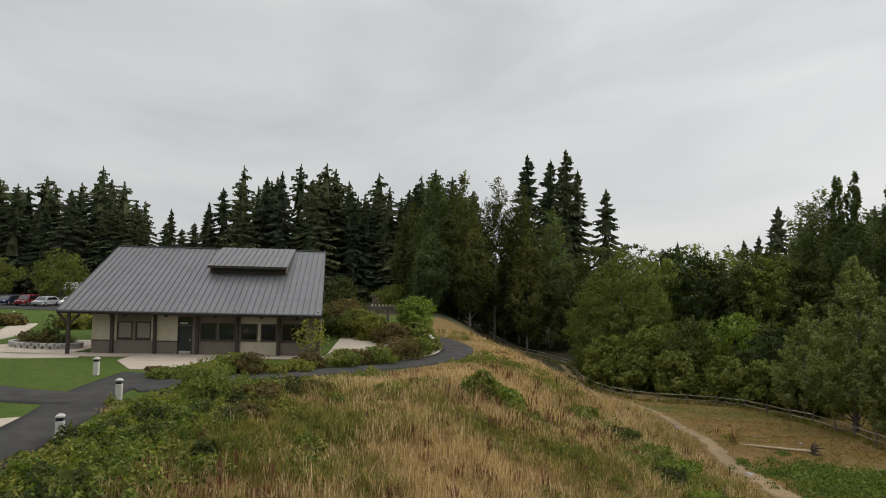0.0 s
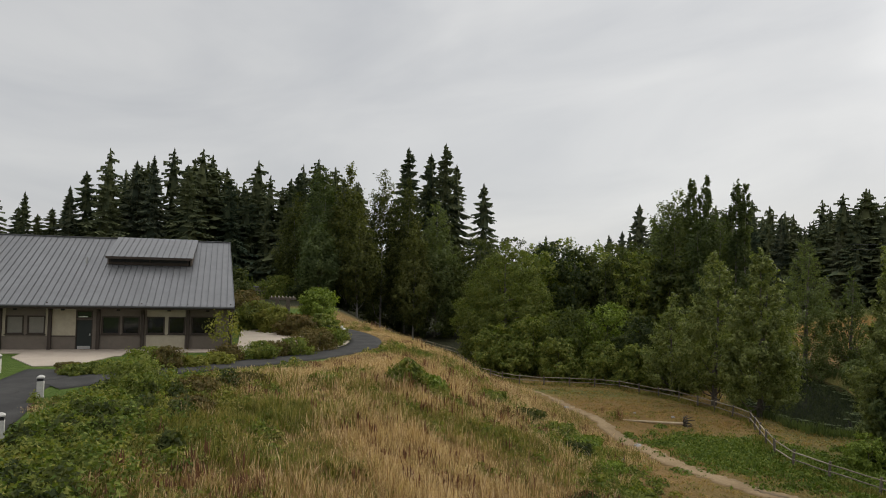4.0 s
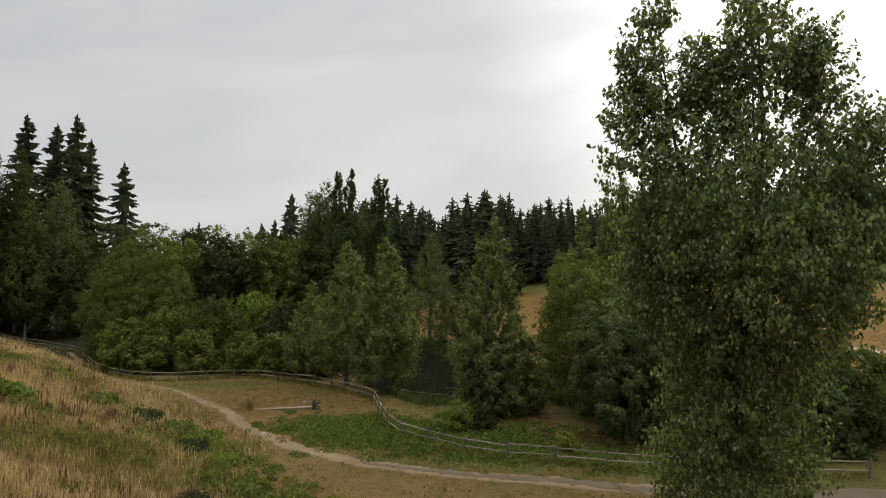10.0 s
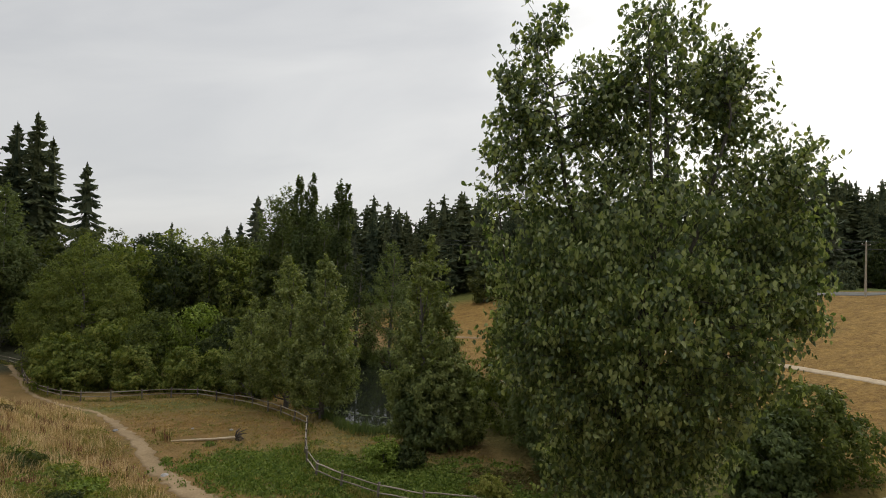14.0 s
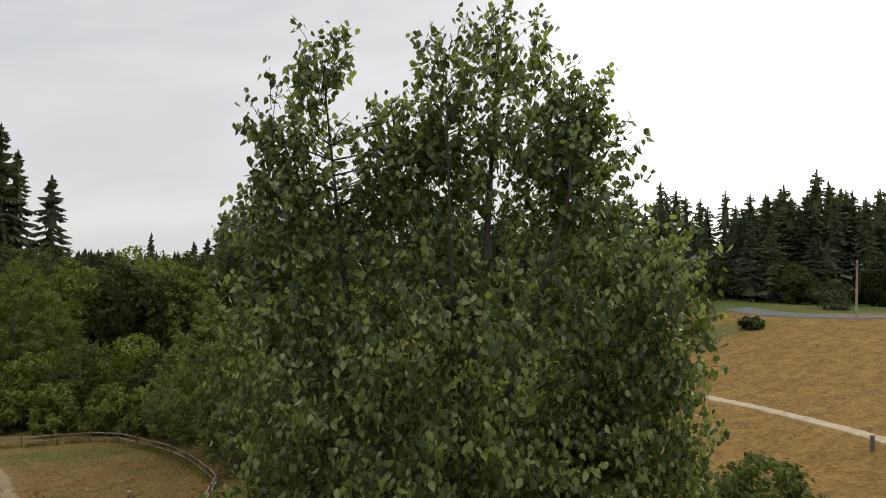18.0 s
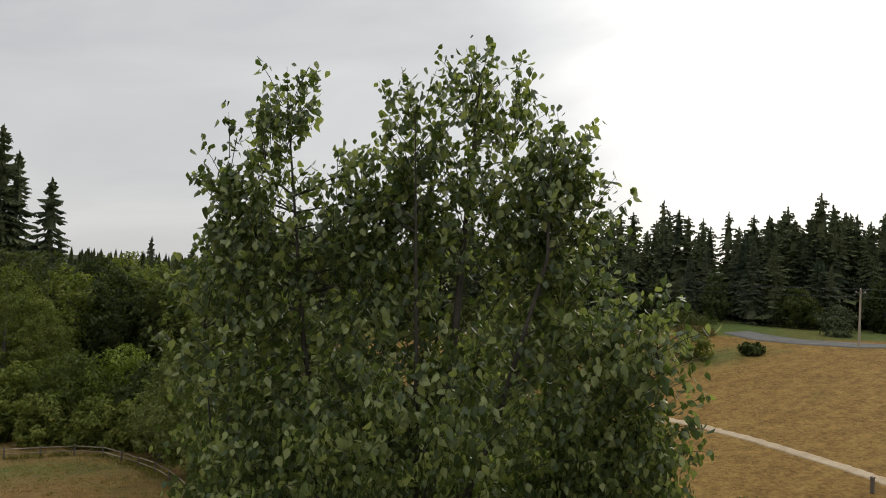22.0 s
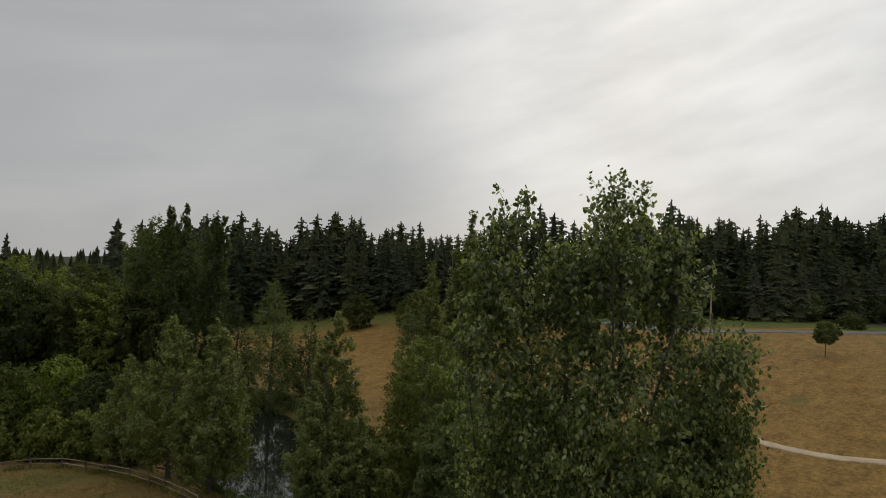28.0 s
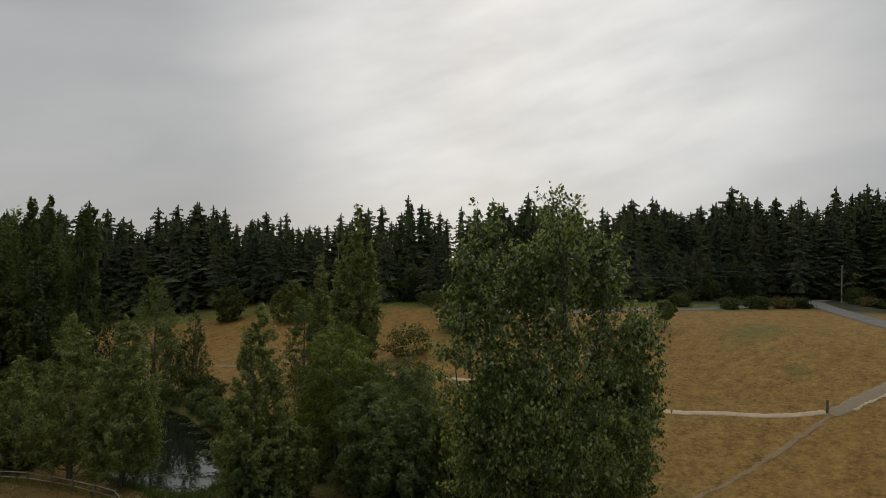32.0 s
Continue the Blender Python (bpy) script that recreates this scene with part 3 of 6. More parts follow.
# ---------------------------------------------------------------- plants
def fir_meshes(seed, r=0.19, whorls=30, per=7, bare=0.06, needles=None, twigs=5, gappy=0.12):
    """Trunk and crown of a conifer one metre tall: whorls of single drooping boughs, each a spine with hanging side sprays."""
    q = np.random.default_rng(seed)
    tris = []
    ph = q.uniform(0, 6.28, 3)
    for k in range(whorls):
        z0 = bare + (0.985 - bare) * (k / (whorls - 1)) ** 0.64
        n = per if z0 < 0.82 else max(5, per - 1)
        for b in range(n):
            if q.uniform() < gappy and z0 < 0.9:
                continue
            a = 2 * np.pi * (b + q.uniform(-0.35, 0.35)) / n + k * 2.4
            z = min(0.985, z0 + q.uniform(-0.9, 0.9) / whorls)
            up = max(0.0, 1 - z) ** 0.80 * min(1.0, 0.62 + 1.6 * (z - bare))
            ln = r * (up + 0.020) * min(1.0, 0.32 + (1.0 - z) / 0.09) * q.uniform(0.60, 1.15) * (1 + 0.13 * np.sin(2 * a + ph[0] + 5 * z) + 0.10 * np.sin(9 * z + ph[1]))
            rise = 0.55 * (z - 0.45) - 0.12 + 0.45 * max(0.0, z - 0.72) / 0.28 + q.normal(0, 0.07)
            d = np.array([np.cos(a), np.sin(a), 0.0])
            side = np.array([-np.sin(a), np.cos(a), 0.0])
            t = np.linspace(0.06, 1.0, twigs + 1)
            spine = d * (ln * t)[:, None] + np.array([0, 0, 1.0]) * (z + ln * (rise * t - 0.34 * t * t + 0.16 * t ** 4))[:, None]
            tris.append(np.array([spine[0] + [0, 0, 0.012], spine[twigs // 2 + 1] - [0, 0, 0.02], spine[-1]]))
            for j in range(twigs):
                w = ln * (0.42 - 0.26 * t[j]) * q.uniform(0.75, 1.25)
                for sg in (-1, 1):
                    tip = spine[j] + d * (w * 0.75) + side * (sg * w * 0.8) - [0, 0, w * q.uniform(0.35, 0.8)]
                    tris.append(np.array([spine[j], tip, spine[j + 1]]))
    ring = [np.array([np.cos(a), np.sin(a), 0.0]) for a in np.arange(6) * np.pi / 3]
    for lo, hi in ((bare + 0.03, 0.4), (0.36, 0.7), (0.66, 1.005)):
        for j in range(6):
            w = 0.46 * r * (1 - lo) * q.uniform(0.7, 1.1)
            tris.append(np.array([ring[j] * w + [0, 0, lo], ring[(j + 1) % 6] * w + [0, 0, lo], [0, 0, hi]]))
    for j in range(3):
        a = j * 2.1
        tris.append(np.array([[0.006 * np.cos(a), 0.006 * np.sin(a), 0.94], [0.006 * np.cos(a + 2), 0.006 * np.sin(a + 2), 0.94], [0, 0, 0.998]]))
    v = np.array(tris).reshape(-1, 3)
    crown = flat_mesh("crown", v, np.arange(len(v)).reshape(-1, 3), needles or M_FIR)
    trunk = tubes_mesh("trunk", [([(0, 0, -0.02), (0, 0, 0.3), (0, 0, 0.97)], [0.013, 0.009, 0.001])], M_DARKBARK, 6)
    return trunk, crown


def profile(kind, z):
    if kind == "dome":
        return np.sqrt(np.clip(1 - ((z - 0.38) / np.where(z > 0.38, 0.63, 0.60)) ** 2, 0, 1))
    if kind == "egg":
        return np.where(z < 0.3, 0.78 + 0.73 * z, np.clip(1 - (np.clip(z - 0.3, 0, None) / 0.7) ** 1.5, 0, 1) ** 0.8)
    if kind == "cone":
        return np.where(z < 0.25, 0.72 + 1.1 * z, np.clip(1.0 - np.clip(z - 0.25, 0, None) / 0.76, 0, 1) ** 0.8)
    if kind == "column":
        return np.clip(np.where(z < 0.25, 0.55 + 1.8 * z, 1 - 0.35 * (z - 0.25)), 0, 1) * np.clip((1.0 - z) / 0.18, 0, 1) ** 0.6
    if kind == "tall":
        return np.where(z < 0.3, 0.45 + 1.3 * z, 0.84) * np.clip((1.0 - z) / 0.7, 0, 1) ** 0.75
    return np.ones_like(z)


def crown_cloud(q, h, r, n, kind, z0=0.05, clumps=60, tight=0.13, lobes=0.22, hollow=0.45):
    """Leaf places: many separate puffs or upright plumes set inside an uneven envelope, leaves on the skin of each puff and facing out of it."""
    clumps *= 3
    z = q.uniform(0, 1, clumps * 8)
    z = z[q.uniform(0, 1, len(z)) < profile(kind, z) + 0.03][:clumps]
    a = q.uniform(0, 2 * np.pi, len(z))
    ph = q.uniform(0, 6, 4)
    lump = 1 + (lobes if kind == "dome" else 0.3 * lobes if kind == "egg" else 0.45 * lobes) * (np.sin(2 * a + ph[0] + 4 * z) + np.sin(3 * a - ph[1] - 7 * z) * 0.7 + 0.6 * np.sin(11 * z + ph[2]))
    rad = profile(kind, z) * r * lump * q.uniform(hollow ** 2, 1, len(z)) ** 0.5
    c = np.stack([rad * np.cos(a), rad * np.sin(a), (z0 + (1 - z0) * z) * h], -1)
    size = tight * r * q.uniform(0.45, 1.15, len(z)) * (0.45 + 0.6 * profile(kind, z))
    rise = {"dome": 0.35, "cone": 1.0, "tall": 1.1, "column": 3.0}.get(kind, 0.3)
    way = np.stack([np.cos(a), np.sin(a), rise + q.normal(0, 0.35, len(z))], -1)
    way /= np.linalg.norm(way, axis=1, keepdims=True)
    weight = size ** 1.5
    pick = q.choice(len(c), n, p=weight / weight.sum())
    skin = q.normal(size=(n, 3))
    skin[:, 2] += 0.35
    skin /= np.linalg.norm(skin, axis=1, keepdims=True)
    reach = size[pick, None] * np.clip(q.normal(0.95, 0.3, (n, 1)), 0.15, 1.7)
    flat = skin * reach
    grow = np.sum(flat * way[pick], axis=1, keepdims=True)
    pts = c[pick] + flat + way[pick] * grow * (0.5 if kind in ("dome", "egg") else 1.5) - way[pick] * np.abs(flat).max(axis=1, keepdims=True) * 0.1
    pts[:, 2] = np.clip(pts[:, 2], 0.01 * h, 1.02 * h)
    out = pts * [1, 1, 0.5] - [0, 0, 0.2 * h]
    out /= np.linalg.norm(out, axis=1, keepdims=True) + 1e-6
    return c, pts, 0.4 * out + 0.95 * skin


def limb_tubes(q, c, h, r, trunk_r, count, fork=0.25):
    tubes = []
    lean = q.normal(0, 0.02, 2) * h
    top = np.array([lean[0], lean[1], h * 0.88])
    line = [np.array([0, 0, -0.4]), np.array([lean[0] * 0.3, lean[1] * 0.3, 0.35 * h]), top]
    tubes.append((line, [trunk_r * 1.15, trunk_r * 0.7, trunk_r * 0.12]))
    for p in c[q.permutation(len(c))[:count]]:
        k = np.clip(p[2] / h - q.uniform(0.12, 0.28), 0.06, 0.8)
        s = np.array([lean[0] * k, lean[1] * k, k * h])
        m = (s + p) / 2 + [0, 0, -0.04 * h]
        w = trunk_r * (1 - k) * 0.42
        tubes.append(([s, m, p], [w, w * 0.6, w * 0.15]))
    return tubes


def leafy_tree(name, x, y, h, r, kind, mat, label, category="tree", group="", n=6000, leaf=0.3, seed=1, clumps=70, tight=0.17, z0=0.05, bark=None, trunk_r=None, limbs=14, lobes=0.22, sink=0.1, droop=0.5, base=None, hollow=0.45):
    q = np.random.default_rng(seed)
    g = thing(name, x, y, (ground_z(x, y) if base is None else base) - sink, label, category, group)
    c, pts, out = crown_cloud(q, h, r, int(n * 1.25), kind, z0, clumps, tight, lobes, hollow)
    tr = trunk_r or max(0.03, 0.016 * h)
    part("trunk", tubes_mesh("trunk", limb_tubes(q, c, h, r, tr, limbs), bark or M_BARK, 6), None, g)
    part("crown", leaves_mesh("crown", pts, leaf * 0.9, mat, droop, q, out=out), None, g)
    return g


# ---- the big cottonwood that the camera flies round
def cottonwood():
    q = np.random.default_rng(21)
    bx, by = 17.4, 15.8
    bz = ground_z(bx, by)
    g = thing("cottonwood_tree", bx, by, bz - 0.1, "tall leafy cottonwood with two leaders and glossy heart-shaped leaves", "tree")
    B = np.array([bx, by, bz - 0.1])
    right = np.array([0.90, -0.43, 0.0])
    ahead = np.array([0.43, 0.90, 0.0])

    def P(s, t, z):
        return np.array([bx, by, 0]) + right * s + ahead * t + [0, 0, z] - B

    stems = [
        [P(0, 0, bz - 0.3), P(0.1, 0.1, 1.0), P(0.35, 0.0, 6.5), P(0.9, 0.0, 11.5), P(1.2, 1.4, 17.2)],
        [P(0.1, 0.1, 1.5), P(-0.9, 0.2, 6.0), P(-2.2, 0.3, 11.0), P(-2.9, 0.6, 15.9)],
        [P(0.3, 0.0, 5.5), P(1.7, -0.5, 9.5), P(2.6, -0.6, 13.0), P(2.7, 0.2, 15.4)],
        [P(0.35, 0.0, 6.5), P(0.2, -0.8, 10.5), P(-0.1, -1.0, 15.6)],
        [P(0.3, 0.0, 4.5), P(0.5, 1.4, 9.5), P(0.6, 1.9, 14.8)],
        [P(0.2, 0.0, 3.5), P(2.6, 0.2, 6.2), P(4.6, 0.3, 9.0), P(5.2, 0.2, 11.2)],
        [P(0.1, 0.0, 2.5), P(-2.2, 0.4, 4.8), P(-3.9, 0.5, 8.0), P(-4.4, 0.5, 11.5)],
    ]
    tubes = [(s, np.linspace(0.30 if i == 0 else 0.15, 0.012, len(s)) * (1 if i < 2 else 0.6)) for i, s in enumerate(stems)]
    part("trunk", tubes_mesh("trunk", tubes, M_LIMB, 9), None, g, "grey furrowed trunk with forking leaders")

    def along(s, k):
        s = np.array(s)
        f = k * (len(s) - 1)
        i = min(int(f), len(s) - 2)
        return s[i] + (s[i + 1] - s[i]) * (f - i)

    lobes = (
        (0.1, -0.3, 6.8, 3.9, 3.7, 4.0, 1650), (0.5, 0.0, 9.8, 3.6, 2.8, 1.6, 110), (0.0, 0.0, 0.2, 2.5, 2.4, 4.8, 800), (3.6, 0.0, 8.1, 1.6, 1.7, 1.8, 190), (4.4, -0.2, 9.4, 1.1, 1.2, 1.4, 90),
        (1.3, 0.9, 13.0, 2.2, 1.7, 3.1, 205), (-0.75, 0.5, 12.7, 0.9, 0.9, 2.5, 55), (-3.2, 0.5, 13.0, 0.8, 0.8, 2.75, 100), (-1.75, 0.6, 12.6, 0.75, 0.7, 2.0, 55),
        (3.0, 1.2, 14.4, 0.6, 0.6, 1.1, 28), (3.6, -0.2, 10.8, 1.6, 1.5, 1.5, 120), (4.7, 0.0, 7.2, 0.9, 0.8, 0.6, 45), (-3.6, 0.2, 10.2, 1.15, 1.3, 3.0, 140),
        (-0.5, 0.0, 11.4, 1.2, 1.3, 1.5, 60), (-0.3, 0.4, 13.4, 0.8, 0.7, 1.5, 48), (-3.9, 0.5, 12.4, 0.7, 0.7, 1.6, 45), (3.1, 0.3, 13.2, 0.9, 0.8, 1.6, 75),
        (-0.1, -0.4, 15.2, 0.5, 0.6, 1.1, 28), (2.0, 1.4, 16.0, 0.5, 0.5, 1.0, 28), (3.0, 0.3, 14.6, 0.45, 0.45, 1.2, 36), (1.1, 1.4, 16.4, 0.45, 0.45, 1.0, 28),
        (-2.9, 0.6, 15.6, 0.35, 0.35, 0.9, 24), (-3.9, 0.1, 14.0, 0.45, 0.4, 1.1, 26), (2.1, 0.3, 3.6, 0.9, 1.1, 1.9, 60), (-3.0, 0.3, 6.2, 1.0, 1.1, 1.6, 70), (-1.2, 0.6, 13.6, 0.55, 0.6, 1.5, 36), (-0.8, 0.9, 13.0, 0.8, 0.9, 1.6, 45), (2.6, 1.0, 13.6, 0.9, 0.8, 1.6, 40), (4.2, -1.0, 11.2, 0.9, 1.0, 1.3, 55),
    )
    tips, ways = [], []
    for cs, ct, cz, rs, rt, rz, cnt in lobes:
        d = q.normal(size=(cnt, 3))
        d /= np.linalg.norm(d, axis=1, keepdims=True)
        k = q.uniform(0, 1, (cnt, 1)) ** (0.3 if rs > 2.5 else 0.45)
        w = d * [rs, rt, rz] * k
        tips.append(P(cs, ct, cz) + right * w[:, :1] + ahead * w[:, 1:2] + np.array([0, 0, 1.0]) * w[:, 2:])
        up = np.clip((cz - 8) / 7, 0, 1)
        wy = right * d[:, :1] + ahead * d[:, 1:2] + np.array([0, 0, 0.35]) * d[:, 2:] + [0, 0, 0.25 + 0.8 * up]
        ways.append(wy / np.linalg.norm(wy, axis=1, keepdims=True))
    tips, ways = np.concatenate(tips), np.concatenate(ways)
    low = tips[:, 2] + B[2] < bz + 0.3
    # a thin place in the crown on one side of the stem
    side, rise = (tips + B - [bx, by, 0]) @ right, tips[:, 2] + B[2]
    low |= (((side - 1.9) / 1.3) ** 2 + ((rise - 8.9) / 0.6) ** 2 < 1) & (q.uniform(0, 1, len(tips)) < 0.85)
    tips, ways = tips[~low], ways[~low]
    stem_pts = np.concatenate([[along(s, k) for k in np.linspace(0.05, 0.97, 40)] for s in stems])
    twigs = []
    for i in q.permutation(len(tips))[:520]:
        p = tips[i]
        gap = np.linalg.norm((stem_pts - p) * [1, 1, 1.2], axis=1) + np.where(stem_pts[:, 2] > p[2] - 0.2, 6, 0)
        s0 = stem_pts[np.argmin(gap)]
        ln = np.linalg.norm(p - s0)
        twigs.append(([s0, s0 + (p - s0) * 0.55 + [0, 0, 0.06 * ln], p], [0.012 + 0.009 * ln, 0.008 + 0.004 * ln, 0.006]))
    places, outs, sizes, flats = [], [], [], []
    for p, w in zip(tips, ways):
        ln = q.uniform(0.45, 1.0)
        e = p + w * ln + [0, 0, -0.12 * ln]
        twigs.append(([p - w * 0.25, p + w * ln * 0.5, e], [0.010, 0.008, 0.004]))
        high = p[2] + B[2] > 9.8
        nl = int(q.integers(14, 26) * (0.69 if high else 1.28))
        tk = q.uniform(0.0, 1.1, nl)[:, None]
        places.append(p + (e - p) * tk + q.normal(0, 0.10 if high else 0.12, (nl, 3)))
        outs.append(np.tile(w * (0.5 if high else 0.15), (nl, 1)))
        flats.append(np.full(nl, 0.55 if high else 0.0))
        sizes.append(np.full(nl, 0.140 if high else 0.120))
    part("branch", tubes_mesh("branch", twigs, M_LIMB, 3), None, g)
    pts, out = np.concatenate(places), np.concatenate(outs)
    part("crown", leaves_mesh("crown", pts, np.concatenate(sizes), M_COTTON, 1.8, q, ovate=True, out=out, long=1.35, hang=np.concatenate(flats)), None, g)
    return g


cottonwood()

# ---- conifers
FIRS = [fir_meshes(40 + i, (0.21, 0.245, 0.195, 0.23)[i], (33, 30, 34, 29)[i], 8, (0.02, 0.10, 0.05, 0.04)[i], (M_FIR, M_FIR, M_SPRUCE, M_FIR)[i], 5, (0.10, 0.22, 0.08, 0.16)[i]) for i in range(4)]
WOOD_FIRS = [fir_meshes(60 + i, 0.265, 22, 6, 0.04, M_FIR, 2, 0.05)[1] for i in range(3)]
wood_verts = []


def fir(x, y, top, label, group, kind=0, turn=0.0, wide=1.0, base=None):
    z = (ground_z(x, y) if base is None else base) - 0.2
    g = thing("fir_tree", x, y, z, label, "tree", group)
    h = top - z
    g.matrix_basis = pose(x, y, z, 0, 0, turn) @ Matrix.Diagonal((h * wide, h * wide, h, 1))
    trunk, crown = FIRS[kind]
    part("trunk", trunk, None, g)
    part("crown", crown, None, g)
    return g


def mesh_points(me):
    v = np.empty(len(me.vertices) * 3, np.float32)
    me.vertices.foreach_get("co", v)
    return v.reshape(-1, 3)


WOOD_POINTS = [mesh_points(m) for m in WOOD_FIRS]


def wood_fir(q, x, y, top, wide):
    """One tree of the close-grown wood behind its edge."""
    z = ground_z(x, y) - 0.2
    h, a = top - z, q.uniform(0, 6.28)
    v = WOOD_POINTS[int(q.integers(0, 3))]
    c, s = math.cos(a) * h * wide, math.sin(a) * h * wide
    wood_verts.append(np.stack([x + v[:, 0] * c - v[:, 1] * s, y + v[:, 0] * s + v[:, 1] * c, z + v[:, 2] * h], -1))


def fir_band(line, tops, rows, gap, depth, group, label, seed, side=(0, 1), wide=1.0):
    """Edge trees one by one, then the rows behind them and the low growth between."""
    q = np.random.default_rng(seed)
    line, tops = np.array(line, float), np.array(tops, float)
    seg = np.r_[0, np.cumsum(np.hypot(*np.diff(line, axis=0).T))]
    for row in range(rows + 1):
        s = q.uniform(0, gap)
        while s < seg[-1]:
            x, y = np.interp(s, seg, line[:, 0]), np.interp(s, seg, line[:, 1])
            top = np.interp(s, seg, tops) + 1.5 * math.sin(s / 7 + seed) + 1.1 * math.sin(s / 3.1)
            k = row if row < rows else 0.7
            x, y = x + side[0] * depth * k + q.normal(0, 1.4), y + side[1] * depth * k + q.normal(0, 1.4)
            turn, w = q.uniform(0, 360), wide * q.uniform(0.85, 1.45)
            if row == 0:
                fir(x, y, top + q.normal(-1.0, 2.4) - 2.4, label, group, int(q.integers(0, 4)), turn, w)
            elif row < rows:
                wood_fir(q, x, y, top + q.normal(-1.6, 2.4) + 0.4 * row, w)
            else:
                z = ground_z(x, y)
                wood_fir(q, x, y, z + (top - z) * q.uniform(0.3, 0.6), 1.5)
            s += gap * q.uniform(0.6, 1.4) * (0.75 if row else 1)


fir_band([(40, 200), (60, 190), (80, 172), (95, 150), (104, 130), (112, 112), (124, 98), (140, 86), (165, 78), (190, 70), (218, 58), (238, 30), (244, 0), (240, -40)],
         [22.6, 23.6, 24.2, 24.4, 23.6, 25.2, 26.8, 28.6, 29.6, 32.6, 35.2, 39.0, 41, 42], 5, 4.3, 4.4, "conifer wood beyond the field", "tall dark green fir in the wood behind the golden field", 5, (0.8, 0.6), 1.05)
fir_band([(-84, 134), (-78, 136), (-66, 137), (-55, 146), (-40, 145), (-27, 140)], [27, 29, 28.5, 29, 28, 26.5], 3, 4.6, 4.6, "conifer wood behind the building", "tall dark green fir behind the low building", 6, (-0.3, 1.0), 1.1)
fir_band([(-190, 90), (-150, 112), (-136, 121), (-118, 127), (-108, 129), (-100, 131)], [25, 26, 26.5, 27, 25, 19], 3, 5.2, 5.0, "conifer wood beyond the car park", "dark green fir beyond the car park", 8, (-0.4, 1.0), 1.15)
for x, y, top, k, w in ((-96.8, 131.7, 20.0, 0, 1.1), (-94.5, 132.5, 15.5, 1, 1.5), (-92.4, 134, 17, 3, 1.5), (-90.2, 135, 18, 0, 1.4), (-88.2, 133, 21.5, 2, 1.4), (-86, 135, 25, 1, 1.2), (-99, 133, 17, 3, 1.4)):
    fir(x, y, top, "dark green fir beyond the car park", "conifer wood beyond the car park", k, 70 * k, w)
for x, y, top, k, w in ((-12.7, 176, 40.2, 0, 1.15), (-16.7, 177, 37.7, 3, 1.1), (-22.4, 174, 38.6, 0, 1.2), (-9.8, 179, 35.2, 3, 1.0), (-2.4, 172, 29.2, 1, 1.05)):
    fir(x, y, top, "tall dark spire-topped fir standing above the cottonwoods", "spire firs", k, 40 * k, w)
for x, y, top, k, w in ((25, 147.5, 15.2, 0, 1.0), (20.5, 233, 19.6, 2, 0.9), (30, 141.5, 21.5, 2, 1.35), (27.5, 146, 16, 2, 1.2)):
    fir(x, y, top, "lone grey-green conifer rising over the alder wood", "lone conifers", k, 25 * k, w)
eq = np.random.default_rng(91)
for i in range(26):
    f = 0.3 + 0.7 * i / 25
    x, y = np.interp(f, [0, 0.35, 0.6, 1], [88, 112, 138, 196]) + eq.normal(0, 2.5) - 5, np.interp(f, [0, 0.35, 0.6, 1], [158, 104, 80, 61]) + eq.normal(0, 2.0) - 5
    z = ground_z(x, y)
    if i % 3 == 1:
        leafy_tree("edge_tree", x, y, eq.uniform(7, 11), eq.uniform(2.6, 3.8), "dome" if i % 2 else "tall", M_ALDER if i % 4 else M_POPLAR, "broad-leaved tree at the foot of the conifer wood", "tree", "wood-edge trees", 3000, 0.36, 700 + i, 60, 0.17, 0.03)
    else:
        fir(x, y, z + eq.uniform(9, 16), "young grey-green conifer at the edge of the wood", "young edge conifers", 2 if i % 2 else 3, 50 * i, eq.uniform(1.2, 1.6))
wv = np.concatenate(wood_verts)
tagged(new("conifer_woodland", flat_mesh("conifer_woodland", wv, np.arange(len(wv)).reshape(-1, 3), M_FIR)), "close dark conifer wood behind its edge trees", "woodland", kind="stuff")

# ---- distant wooded ridge, one mass
ridge_q = np.random.default_rng(11)
ridge_v = []
for i in range(1700):
    a = radians(ridge_q.uniform(-75, 80))
    dist = ridge_q.uniform(330, 620) if i < 900 else ridge_q.uniform(620, 1000)
    x, y = dist * math.sin(a), dist * math.cos(a)
    if x > 60 and dist < 400:
        continue
    z = ground_z(x, y)
    hh, w = ridge_q.uniform(9, 16) * (1 if i < 900 else 1.5), ridge_q.uniform(2.5, 4.5) * (1 if i < 900 else 1.6)
    for k in range(3):
        b = k * 2.1 + i
        e = np.array([math.cos(b), math.sin(b), 0]) * w
        for t0, t1, ww in ((0.0, 0.55, 1.0), (0.3, 0.8, 0.7), (0.6, 1.0, 0.42)):
            ridge_v += [(x - e[0] * ww, y - e[1] * ww, z + hh * t0), (x, y, z + hh * (t0 - 0.05)), (x + e[0] * ww, y + e[1] * ww, z + hh * t0), (x, y, z + hh * t1)]
ridge_me = flat_mesh("distant_woodland", ridge_v, np.arange(len(ridge_v)).reshape(-1, 4), M_FIR)
tagged(new("distant_woodland", ridge_me), "far dark conifer woods along the horizon", "woodland", kind="stuff")

